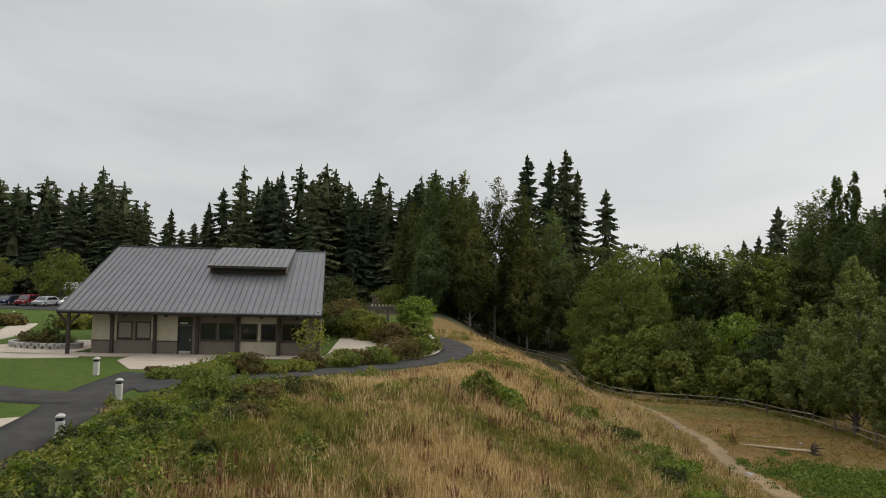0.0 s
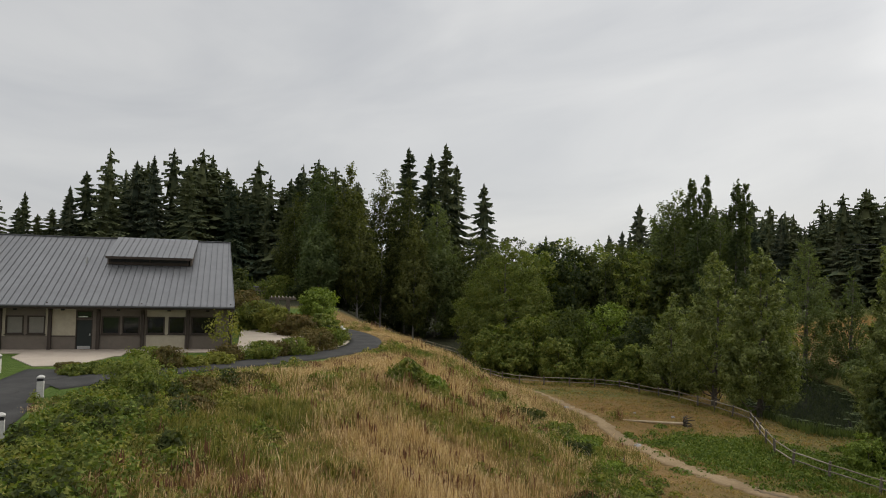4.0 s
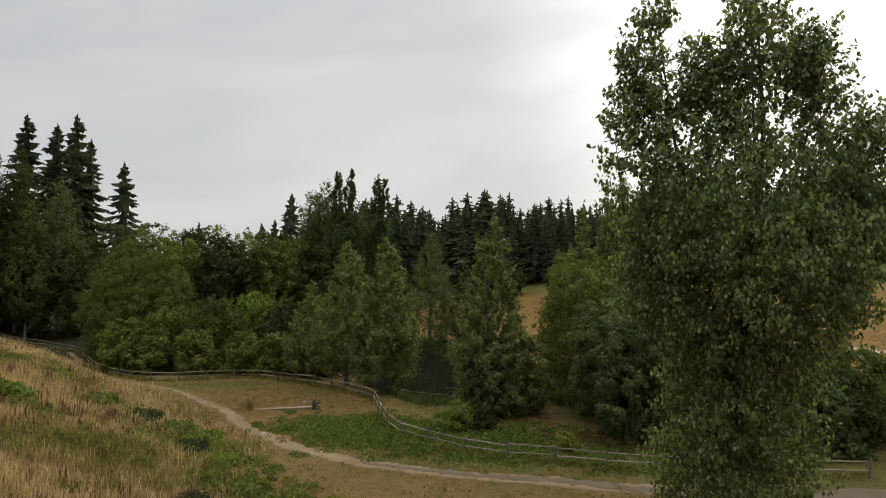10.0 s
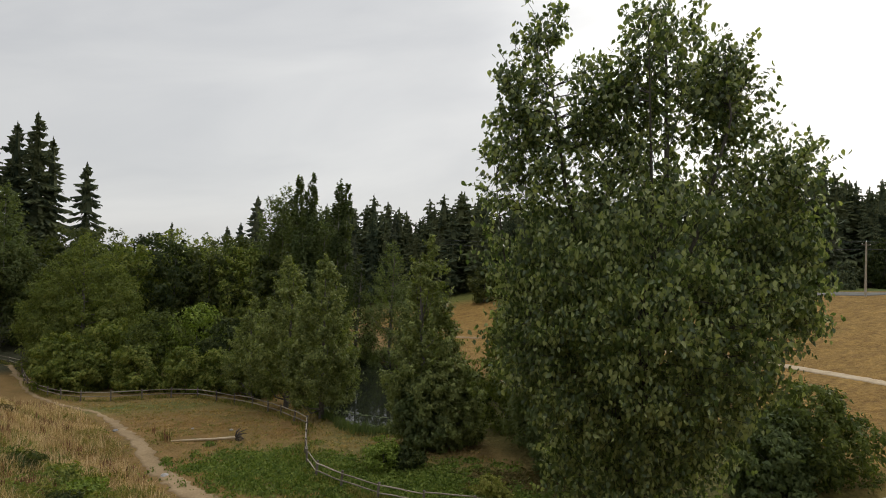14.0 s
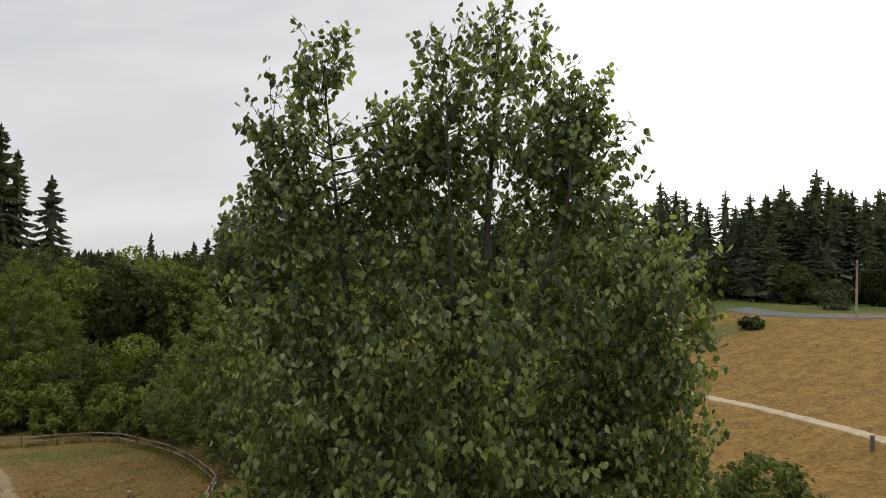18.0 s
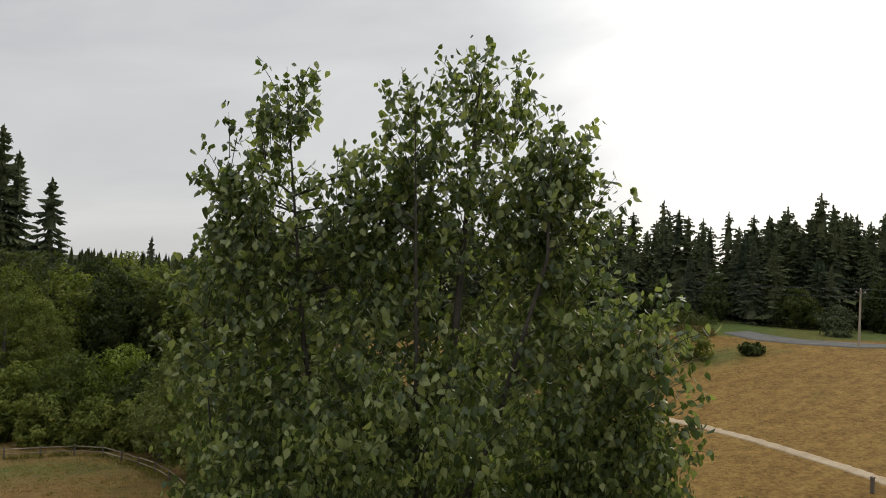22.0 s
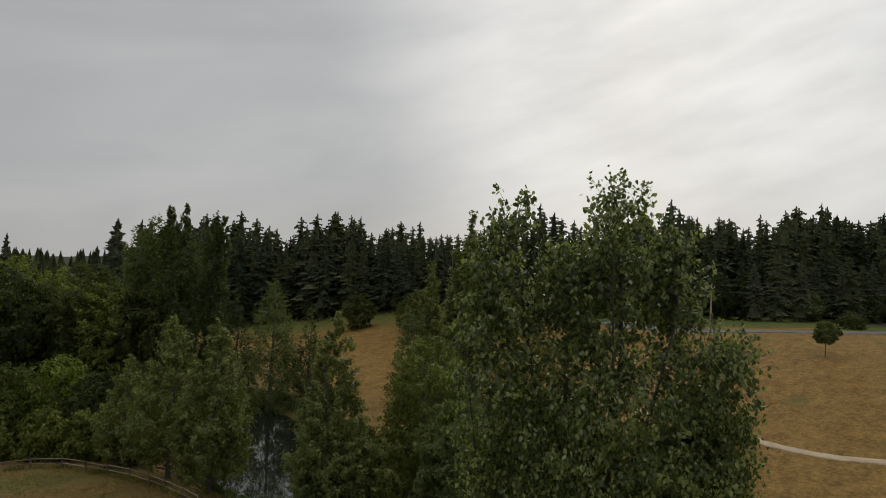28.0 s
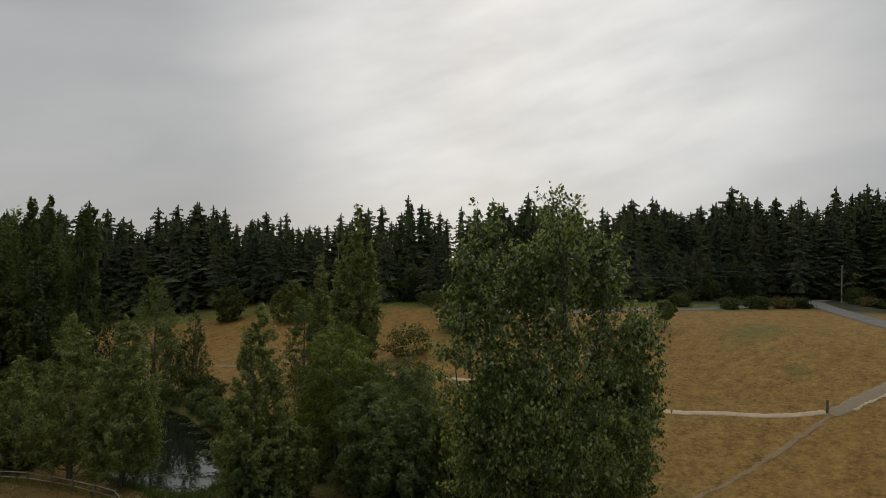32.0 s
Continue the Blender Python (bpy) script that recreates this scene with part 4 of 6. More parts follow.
# ---- tall cottonwoods beside the path
for i, (x, y, top, r) in enumerate(((-32.6, 120.0, 25.2, 5.1), (-27.8, 119.8, 25.9, 4.6), (-21.8, 123.1, 24.9, 5.3), (-17.4, 124.3, 23.4, 5.1), (-11.5, 121.8, 19.3, 5.1), (-38.1, 124.3, 20.5, 5.3), (-24.7, 114.2, 17.9, 4.6), (-15.2, 118.0, 14.8, 4.4), (-31.1, 111.6, 13.5, 4.3))):
    leafy_tree("cottonwood_tree", x, y, top - ground_z(x, y), r, "tall", M_OLIVE if i % 4 else M_POPLAR, "slender pale-trunked cottonwood at the end of the path", "tree", "path-end cottonwoods", 10500, 0.30, 100 + i, 130, 0.16, 0.14, M_PALE, 0.2, 14)

# ---- big rounded willow, alder wall, thickets behind the fence
leafy_tree("willow_tree", 0.2, 99, 18.2, 8.0, "egg", M_DOME, "large rounded yellow-green willow behind the rail fence", "tree", "", 50000, 0.20, 130, 420, 0.075, 0.0, None, 0.35, 22)
leafy_tree("willow_tree", -11.5, 122, 14.5, 6.6, "dome", M_ALDER, "dark green willow in the shade of the cottonwoods", "tree", "", 10000, 0.32, 131, 90, 0.15, 0.02, None, 0.25, 14)
for i, (x, y, top, r) in enumerate(((6.5, 113, 11.0, 5.5), (12, 111, 10.8, 5.0), (17, 110, 10.6, 5.0), (22, 108, 10.2, 5.0), (26, 106, 9.5, 4.5), (9, 122, 12.2, 6), (17, 122, 12.2, 6), (25, 120, 12.0, 6), (2, 124, 12.6, 6), (13, 136, 13.2, 7), (24, 134, 12.5, 7), (-3, 128, 13, 6))):
    leafy_tree("alder_tree", x, y, top - ground_z(x, y), r, "dome", M_ALDER if i % 3 else M_BRAMBLE, "rounded dark green alder in a close wood", "tree", "alder wood", 5200, 0.42, 150 + i, 90, 0.16, 0.02, None, 0.2, 10)
for i, (x, y, top, r, m) in enumerate(((3.5, 89, 0.6, 3.4, M_BRAMBLE), (8.5, 86, 2.2, 3.6, M_WILLOW), (12.7, 87, 2.6, 3.8, M_LIME), (16, 82, 1.4, 3.4, M_ALDER), (-1.5, 87, -0.6, 2.8, M_BRAMBLE), (6, 82.5, -1.6, 2.6, M_BRAMBLE), (11, 80, -1.8, 2.6, M_BRAMBLE), (14.5, 77.5, -1.6, 2.4, M_BRAMBLE), (18, 74, -0.6, 2.6, M_WILLOW), (20.5, 80, 2.5, 3.4, M_ALDER), (1.0, 84.5, -2.6, 2.2, M_BRAMBLE), (-34.5, 119.3, 3.8, 3.7, M_ALDER), (-28.1, 122.1, 4.1, 3.7, M_ALDER), (-22.4, 126.4, 2.7, 3.7, M_ALDER), (-17.4, 128.5, 1, 3.4, M_ALDER), (-40.1, 122.1, 4.4, 4, M_BRAMBLE))):
    leafy_tree("thicket_shrub", x, y, top - ground_z(x, y), r, "dome", m, "tangled green thicket leaning over the rail fence", "shrub", "fence thickets", 5200, 0.26, 180 + i, 70, 0.18, 0.0, None, 0.06, 8)

# ---- trees round the pond
POND_TREES = (
    (18.9, 65.6, 8.9, 3.05, "cone", M_TWIN, 15000, "upright yellow-green young cottonwood beside the pond"),
    (20.6, 59.2, 9.2, 2.8, "cone", M_TWIN, 17000, "upright yellow-green young cottonwood beside the pond"),
    (16.6, 71.6, 4.6, 2.3, "cone", M_TWIN, 7000, "slim grey-green sapling beside the rail fence"),
    (39.9, 91.0, 12.0, 4.2, "cone", M_POPLAR, 12000, "pointed grey-green tree on the far side of the pond"),
    (44.5, 88.5, 8.2, 2.0, "cone", M_POPLAR, 4500, "small pointed tree on the far side of the pond"),
    (36.0, 95.0, 9.5, 2.8, "cone", M_ALDER, 6000, "pointed green tree on the far side of the pond"),
    (24.8, 46.2, 10.8, 2.6, "cone", M_TWIN, 18000, "green cottonwood standing at the pond's near shore"),
    (26.2, 44.8, 1.6, 2.4, "dome", M_TWIN, 11000, "broad leafy bush at the foot of a cottonwood"),
    (24.4, 45.4, 0.8, 2.3, "dome", M_POPLAR, 8000, "broad leafy bush at the foot of a cottonwood"),
    (34.2, 47.0, 8.2, 4.2, "dome", M_DOME, 14000, "rounded yellow-green willow among darker bushes"),
    (40.4, 54.0, 7.4, 4.8, "dome", M_WILLOW, 13000, "rounded yellow-green willow among darker bushes"),
    (37.5, 42.5, 5.6, 4.6, "dome", M_POPLAR, 13000, "rounded grey-green willow beside the field"),
    (32.0, 40.4, 4.4, 3.4, "dome", M_POPLAR, 12000, "rounded dark green bush in the hollow"),
    (30.0, 35.2, 4.0, 2.9, "dome", M_POPLAR, 14000, "rounded dark green bush in the hollow"),
    (34.5, 34.4, 3.0, 3.4, "dome", M_OLIVE, 11000, "rounded dark green bush in the hollow"),
    (42.4, 27.3, 1.6, 3.8, "dome", M_WILLOW, 10000, "pale green willow scrub at the edge of the field"),
    (38.6, 27.0, 0.2, 2.8, "dome", M_POPLAR, 8000, "grey-green willow scrub at the edge of the field"),
    (46.0, 60.0, 6.0, 3.6, "dome", M_ALDER, 8000, "rounded green bush at the edge of the field"),
    (52.1, 73.4, 9.8, 3.0, "dome", M_POPLAR, 6000, "dense dark rounded tree in the field"),
    (47.5, 50.0, 3.6, 3.2, "dome", M_RUST, 7000, "brownish thorn bush at the edge of the field"),
)
for i, (x, y, top, r, kind, m, n, lab) in enumerate(POND_TREES):
    leafy_tree("bush" if "bush" in lab or "scrub" in lab else "young_tree", x, y, top - ground_z(x, y), r * (1.22 if kind == "cone" else 1.0), kind, m, lab, "bush" if "bush" in lab or "scrub" in lab else "tree", "pondside trees", int(n * (1.15 if kind == "cone" else 0.95)), 0.19 if kind == "cone" else 0.21, 220 + i, 150 if kind == "cone" else 120, 0.105 if kind == "cone" else 0.125, 0.09 if i < 3 else 0.02, None, None, 14)

# ---- Lombardy poplars
for i, (x, y, top, r) in enumerate(((32.3, 108, 23.4, 1.25), (30.6, 109.4, 23.4, 1.2), (36.1, 105, 21.7, 1.35), (37.2, 104.6, 21.4, 1.1), (28.6, 110.5, 20.6, 2.0), (26.6, 111.5, 18.6, 2.2), (34.0, 107, 17.5, 2.0), (31.5, 106.5, 15.5, 2.2), (54.8, 73.6, 16.2, 1.7), (62.4, 74.6, 23.0, 2.1), (60.6, 75.6, 19.0, 1.9), (64.2, 73.4, 18.0, 2.0))):
    leafy_tree("lombardy_poplar", x, y, top - ground_z(x, y), r * (1.0 if r < 1.6 or x > 50 else 1.3), "tall" if x > 50 else "column", M_TWIN if x > 50 else M_POPLAR, "narrow upright poplar rising above the pond trees", "tree", "lombardy poplars", 6000, 0.32, 260 + i, 80, 0.26, 0.04, M_PALE, 0.18, 10, 0.3)

# ---- single trees and bushes in the far field
for i, (x, y, top, r, m, lab) in enumerate(((92.9, 38.9, 9.6, 1.25, M_POPLAR, "small round-headed tree alone in the golden field"), (81, 135, 8.1, 3.4, M_OLIVE, "dense dark rounded tree before the conifer wood"), (84, 116, 9.8, 4.0, M_OLIVE, "dense dark rounded tree before the conifer wood"), (84.5, 72.5, 6.8, 2.6, M_WILLOW, "rounded green bush in a grassy patch by the field"), (90.5, 67.6, 5.6, 1.6, M_ALDER, "low green bush by the far road"), (112, 70, 11.0, 2.6, M_FIR, "dark conical shrub beside the far drive"), (70.6, 71, 5.0, 3.4, M_OLIVE, "dark olive bush in the golden field"), (142, 43, 9.0, 2.2, M_ALDER, "low green bush by the far road"), (150, 39.5, 9.2, 2.6, M_ALDER, "low green bush by the far road"), (158, 36.0, 9.0, 2.4, M_RUST, "low brownish bush by the far road"), (165, 34.0, 8.8, 2.2, M_ALDER, "low green bush by the far road"), (139.5, 53.0, 9.6, 2.2, M_ALDER, "low green bush by the far road"), (208, 28, 11.0, 3.2, M_ALDER, "low green bush by the far road"), (196, 24, 8.8, 2.2, M_RUST, "low brownish bush by the far road"), (188, 20, 8.6, 2.2, M_ALDER, "low green bush by the far road"), (97, 84, 6.5, 3.0, M_RUST, "low brownish bush by the far road"), (104, 92, 8.5, 4.0, M_ALDER, "low green bush by the far road"), (110, 108, 9.5, 4.5, M_ALDER, "low green bush by the far road"))):
    leafy_tree("field_tree" if "tree" in lab else "roadside_bush", x, y, top - ground_z(x, y), r, "dome", m, lab, "tree" if "tree" in lab else "bush", "", 4500 if "tree" in lab else 1300, 0.30, 290 + i, 60, 0.17, 0.42 if i == 0 else 0.02)


# ---------------------------------------------------------------- the low building on the terrace
HOUSE = pose(-37.95, 42.12, 0, 0, 0, 18.0)
house = new("park_building")
house.matrix_basis = HOUSE
tagged(house, "low park building with a grey standing-seam roof, taupe and cream walls", "building")
LEN, DEEP = 16.35, 17.0
EAVE_V, EAVE_Z, RIDGE_V, RIDGE_Z = -1.2, 3.16, 8.5, 8.05
U0, U1 = -1.9, 16.45
R0, R1 = -1.65, 15.6  # the roof narrows a little towards the ridge


def roof_z(v):
    return EAVE_Z + (RIDGE_Z - EAVE_Z) * (v - EAVE_V) / (RIDGE_V - EAVE_V)


# front wall built from piers, aprons and lintels so that the openings go through it
OPENINGS = [(1.75, 2.85, 1.08, 2.34), (3.05, 4.15, 1.08, 2.34), (6.02, 7.08, 0.0, 2.1), (6.02, 7.08, 2.16, 2.72), (7.65, 8.82, 1.08, 2.34), (8.95, 10.1, 1.08, 2.34), (10.55, 11.75, 1.1, 2.33), (11.98, 13.1, 1.1, 2.33), (13.5, 15.2, 1.08, 2.36)]
cuts = sorted({0.0, LEN, *[v for o in OPENINGS for v in o[:2]]})
for a, b in zip(cuts, cuts[1:]):
    holes = sorted((o[2], o[3]) for o in OPENINGS if o[0] < (a + b) / 2 < o[1])
    z = 0.0
    for lo, hi in holes + [(3.25, 3.25)]:
        for z0, z1 in ((z, min(lo, 0.95)), (max(z, 0.95), lo)):
            if z1 - z0 > 0.005:
                cream = z0 >= 0.95 and (a < 1.7 or 4.2 < (a + b) / 2 < 6.0) or 10.4 < (a + b) / 2 < 13.3
                part("wall_panel", block((a, 0, z0), (b, 0.22, z1)), M_CREAM if cream else M_TAUPE, house, "cream wall panel" if cream else "taupe clapboard wall panel")
        z = max(z, hi)
part("wall", block((0, DEEP - 0.22, 0), (LEN - 1.9, DEEP, 3.2)), M_TAUPE, house)
for u in (0.0, LEN - 0.22):
    bm = bmesh.new()
    pts = [(0.222, 0), (DEEP - 0.222, 0), (DEEP - 0.222, 3.2), (RIDGE_V, RIDGE_Z - 0.3), (0.222, 3.2)]
    back = -0.11 if u > 1 else 0.0
    lo = [bm.verts.new((u + back * v, v, z)) for v, z in pts]
    hi = [bm.verts.new((u + 0.22 + back * v, v, z)) for v, z in pts]
    bm.faces.new(lo), bm.faces.new(hi[::-1])
    for i in range(5):
        bm.faces.new((lo[i], hi[i], hi[(i + 1) % 5], lo[(i + 1) % 5]))
    bmesh.ops.recalc_face_normals(bm, faces=bm.faces)
    part("wall", bm, M_TAUPE, house)
part("plinth_band", block((0.0, -0.035, 0.92), (1.45, -0.002, 0.99)), M_BROWN, house)
part("plinth_band", block((4.5, -0.035, 0.92), (6.0, -0.002, 0.99)), M_BROWN, house)
part("floor_slab", block((0.25, 0.25, -0.1), (LEN - 2.2, DEEP - 0.25, 0.02)), M_CONCRETE, house)
for i, (a, b, lo, hi) in enumerate(OPENINGS):
    if lo == 0.0:
        d = part("door", block((a + 0.06, 0.08, 0.02), (b - 0.06, 0.13, hi - 0.06), 0.008), M_DOOR, house, "dark green steel door, shut")
        part("door_handle", block((b - 0.20, 0.02, 0.98), (b - 0.12, 0.08, 1.12), 0.01), M_STEEL, d)
        part("kick_plate", block((a + 0.12, 0.068, 0.06), (b - 0.12, 0.079, 0.26)), M_STEEL, d)
        part("door_frame", box(box(block((a, 0.0, 0), (a + 0.06, 0.16, hi)), (b - 0.06, 0, 0), (b, 0.16, hi)), (a + 0.06, 0, hi - 0.06), (b - 0.06, 0.16, hi)), M_BROWN, house)
        continue
    w = new("window")
    w.parent = house
    tagged(w, "dark-framed window" + (" with a drawn blind" if a < 4 else ""))
    fr = bmesh.new()
    for p0, p1 in (((a, lo), (a + 0.09, hi)), ((b - 0.09, lo), (b, hi)), ((a + 0.09, lo), (b - 0.09, lo + 0.09)), ((a + 0.09, hi - 0.09), (b - 0.09, hi))):
        box(fr, (p0[0], -0.03, p0[1]), (p1[0], 0.15, p1[1]))
    part("window_frame", fr, M_BROWN, w)
    part("pane", block((a + 0.09, 0.07, lo + 0.09), (b - 0.09, 0.085, hi - 0.09)), M_GLASS if a > 4 else M_BLIND, w)
    if hi > 1 and lo > 1 and lo < 2:
        part("window_sill", block((a - 0.05, -0.08, lo - 0.06), (b + 0.05, -0.031, lo - 0.002)), M_BROWN, w)
part("transom_sign", block((6.18, -0.02, 2.22), (6.75, -0.002, 2.32)), M_WHITE, house, "small white sign over the door")
# timber posts and knee braces under the eave
for i, u in enumerate((-1.2, 1.45, 4.45, 7.45, 10.3, 13.3, 16.2)):
    v = -0.92 if i == 0 else -0.10
    top = roof_z(v) - 0.32
    part("post", block((u - 0.11, v - 0.11, 0), (u + 0.11, v + 0.09, top), 0.015), M_BROWN, house)
    bm = bmesh.new()
    for sgn in ((-1, 1) if i == 0 else (1,)):
        vs = [(u - 0.05, v - 0.12, top - 0.9), (u + 0.05, v - 0.12, top - 0.9)] if i else [(u, v - 0.05, top - 0.75), (u, v + 0.05, top - 0.75)]
        if i:
            q4 = [bm.verts.new(p) for p in ((u - 0.05, v - 0.112, top - 0.85), (u + 0.05, v - 0.112, top - 0.85), (u + 0.05, v - 0.112, top - 0.65), (u - 0.05, v - 0.112, top - 0.65), (u - 0.05, -0.98, top - 0.24), (u + 0.05, -0.98, top - 0.24), (u + 0.05, -0.98, top - 0.06), (u - 0.05, -0.98, top - 0.06))]
        else:
            x1 = u + sgn * 0.75
            x0 = u + sgn * 0.112
            q4 = [bm.verts.new(p) for p in ((x0, v - 0.06, top - 0.85), (x0, v + 0.05, top - 0.85), (x0, v + 0.05, top - 0.62), (x0, v - 0.06, top - 0.62), (x1, v - 0.06, top - 0.2), (x1, v + 0.05, top - 0.2), (x1, v + 0.05, top), (x1, v - 0.06, top))]
        for f in ((0, 1, 2, 3), (4, 7, 6, 5), (0, 4, 5, 1), (1, 5, 6, 2), (2, 6, 7, 3), (3, 7, 4, 0)):
            bm.faces.new([q4[k] for k in f])
    bmesh.ops.recalc_face_normals(bm, faces=bm.faces)
    part("knee_brace", bm, M_BROWN, house)
part("eave_beam", block((U0 + 0.1, -1.02, roof_z(-0.95) - 0.32), (U1 - 0.1, -0.84, roof_z(-1.0) - 0.14)), M_BROWN, house)
for u in (2.3, 5.2, 8.7, 12.0, 14.6):
    part("wall_lamp", block((u - 0.12, -0.17, 2.72), (u + 0.12, -0.002, 2.9), 0.03), M_BLACK, house, "small black wall lamp")


def slope(name, v0, z0, v1, z1, thick, mat, parent, a=U0, b=U1, a1=None, b1=None):
    bm = bmesh.new()
    q = [bm.verts.new((u, v, z + dz)) for dz in (-thick, 0) for v, z, pair in ((v0, z0, (a, b)), (v1, z1, (a if a1 is None else a1, b if b1 is None else b1))) for u in pair]
    for f in ((0, 2, 3, 1), (4, 5, 7, 6), (0, 1, 5, 4), (2, 6, 7, 3), (0, 4, 6, 2), (1, 3, 7, 5)):
        bm.faces.new([q[k] for k in f])
    bmesh.ops.recalc_face_normals(bm, faces=bm.faces)
    return part(name, bm, mat, parent)


BACK_V = 2 * RIDGE_V - EAVE_V
roof = slope("roof", EAVE_V, EAVE_Z, RIDGE_V, RIDGE_Z, 0.12, M_ROOF, house, U0, U1, R0, R1)
tagged(roof, "grey standing-seam metal roof")
slope("roof", RIDGE_V + 0.004, RIDGE_Z, BACK_V, EAVE_Z, 0.12, M_ROOF, house, R0, R1, R0, R1 - 0.9)
slope("fascia", EAVE_V - 0.03, EAVE_Z - 0.02, EAVE_V - 0.003, EAVE_Z - 0.02, 0.24, M_BROWN, house)
part("gutter", block((U0, EAVE_V - 0.16, EAVE_Z - 0.14), (U1, EAVE_V - 0.034, EAVE_Z - 0.01), 0.03), M_SEAM, house)
part("ridge_cap", block((R0, RIDGE_V - 0.16, RIDGE_Z - 0.05), (R1, RIDGE_V + 0.16, RIDGE_Z + 0.05), 0.02), M_SEAM, house)
for u, r in ((U0 - 0.06, R0 - 0.06), (U1, R1)):
    slope("rake_trim", EAVE_V, EAVE_Z + 0.045, RIDGE_V, RIDGE_Z + 0.045, 0.30, M_SEAM, house, u, u + 0.06, r, r + 0.06)
# raised seams: one mesh shared by all
DV, DZ = RIDGE_V - EAVE_V, RIDGE_Z - EAVE_Z
seam_bm = bmesh.new()
sv = [seam_bm.verts.new((u, v, z + dz)) for dz in (0.002, 0.05) for v, z in ((EAVE_V, EAVE_Z), (RIDGE_V - 0.17, RIDGE_Z - 0.17 * DZ / DV)) for u in (-0.02, 0.02)]
for f in ((0, 2, 3, 1), (4, 5, 7, 6), (0, 1, 5, 4), (2, 6, 7, 3), (0, 4, 6, 2), (1, 3, 7, 5)):
    seam_bm.faces.new([sv[k] for k in f])
seam_me = bpy.data.meshes.new("seam")
seam_bm.to_mesh(seam_me)
seam_me.materials.append(M_SEAM)
n_seam = 41
for i in range(1, n_seam):
    s = new("seam", seam_me)
    s.parent = roof
    e, r = U0 + (U1 - U0) * i / n_seam, R0 + (R1 - R0) * i / n_seam
    k = (r - e) / (RIDGE_V - EAVE_V)
    s.matrix_basis = Matrix(((1, k, 0, e - k * EAVE_V), (0, 1, 0, 0), (0, 0, 1, 0), (0, 0, 0, 1)))
# clerestory dormer
CV0, CV1 = 4.35, RIDGE_V - 0.2
dorm = new("clerestory")
dorm.parent = house
tagged(dorm, "raised clerestory strip with a dark louvred opening")
zb = roof_z(CV0)
part("louvre_box", block((7.15, CV0, zb - 0.05), (12.75, CV0 + 0.9, zb + 0.52)), M_BLACK, dorm)
part("clerestory_sill", block((7.1, CV0 - 0.10, zb - 0.02), (12.8, CV0 - 0.004, zb + 0.20), 0.01), M_BROWN, dorm)
for u in (7.1, 9.92, 12.66):
    part("mullion", block((u, CV0 - 0.06, zb + 0.204), (u + 0.12, CV0 - 0.004, zb + 0.515)), M_BROWN, dorm)
slope("clerestory_roof", CV0 - 0.55, zb + 0.60, CV1, RIDGE_Z + 0.10, 0.14, M_ROOF, dorm, 6.95, 13.1)
part("clerestory_fascia", block((6.95, CV0 - 0.60, zb + 0.42), (13.1, CV0 - 0.553, zb + 0.61)), M_BROWN, dorm)
for u in (6.98, 12.9):
    bm = bmesh.new()
    q = [bm.verts.new((u + du, v, z)) for du in (0, 0.12) for v, z in ((CV0, roof_z(CV0) + 0.02), (CV0, zb + 0.5), (CV1 - 0.1, RIDGE_Z - 0.08), (CV1 - 0.1, roof_z(CV1 - 0.1) + 0.01))]
    for f in ((0, 1, 2, 3), (7, 6, 5, 4), (0, 4, 5, 1), (1, 5, 6, 2), (2, 6, 7, 3), (3, 7, 4, 0)):
        bm.faces.new([q[k] for k in f])
    bmesh.ops.recalc_face_normals(bm, faces=bm.faces)
    part("clerestory_cheek", bm, M_TAUPE, dorm)
for i in range(1, 14):
    s = bmesh.new()
    u = 6.95 + 6.15 * i / 14
    k = (RIDGE_Z + 0.10 - zb - 0.60) / (CV1 - CV0 + 0.55)
    q = [s.verts.new((u + du, v, zb + 0.60 + (v - CV0 + 0.55) * k + dz)) for dz in (0.002, 0.045) for v in (CV0 - 0.55, CV1) for du in (-0.02, 0.02)]
    for f in ((0, 2, 3, 1), (4, 5, 7, 6), (0, 1, 5, 4), (2, 6, 7, 3), (0, 4, 6, 2), (1, 3, 7, 5)):
        s.faces.new([q[m] for m in f])
    part("seam", s, M_SEAM, dorm)
zv = roof_z(4.2)
part("vent_pipe", tubes_mesh("vent_pipe", [([(5.6, 4.2, zv - 0.1), (5.6, 4.2, zv + 0.35), (5.6, 4.2, zv + 0.55)], [0.06, 0.06, 0.06])], M_STEEL, 8), None, house)


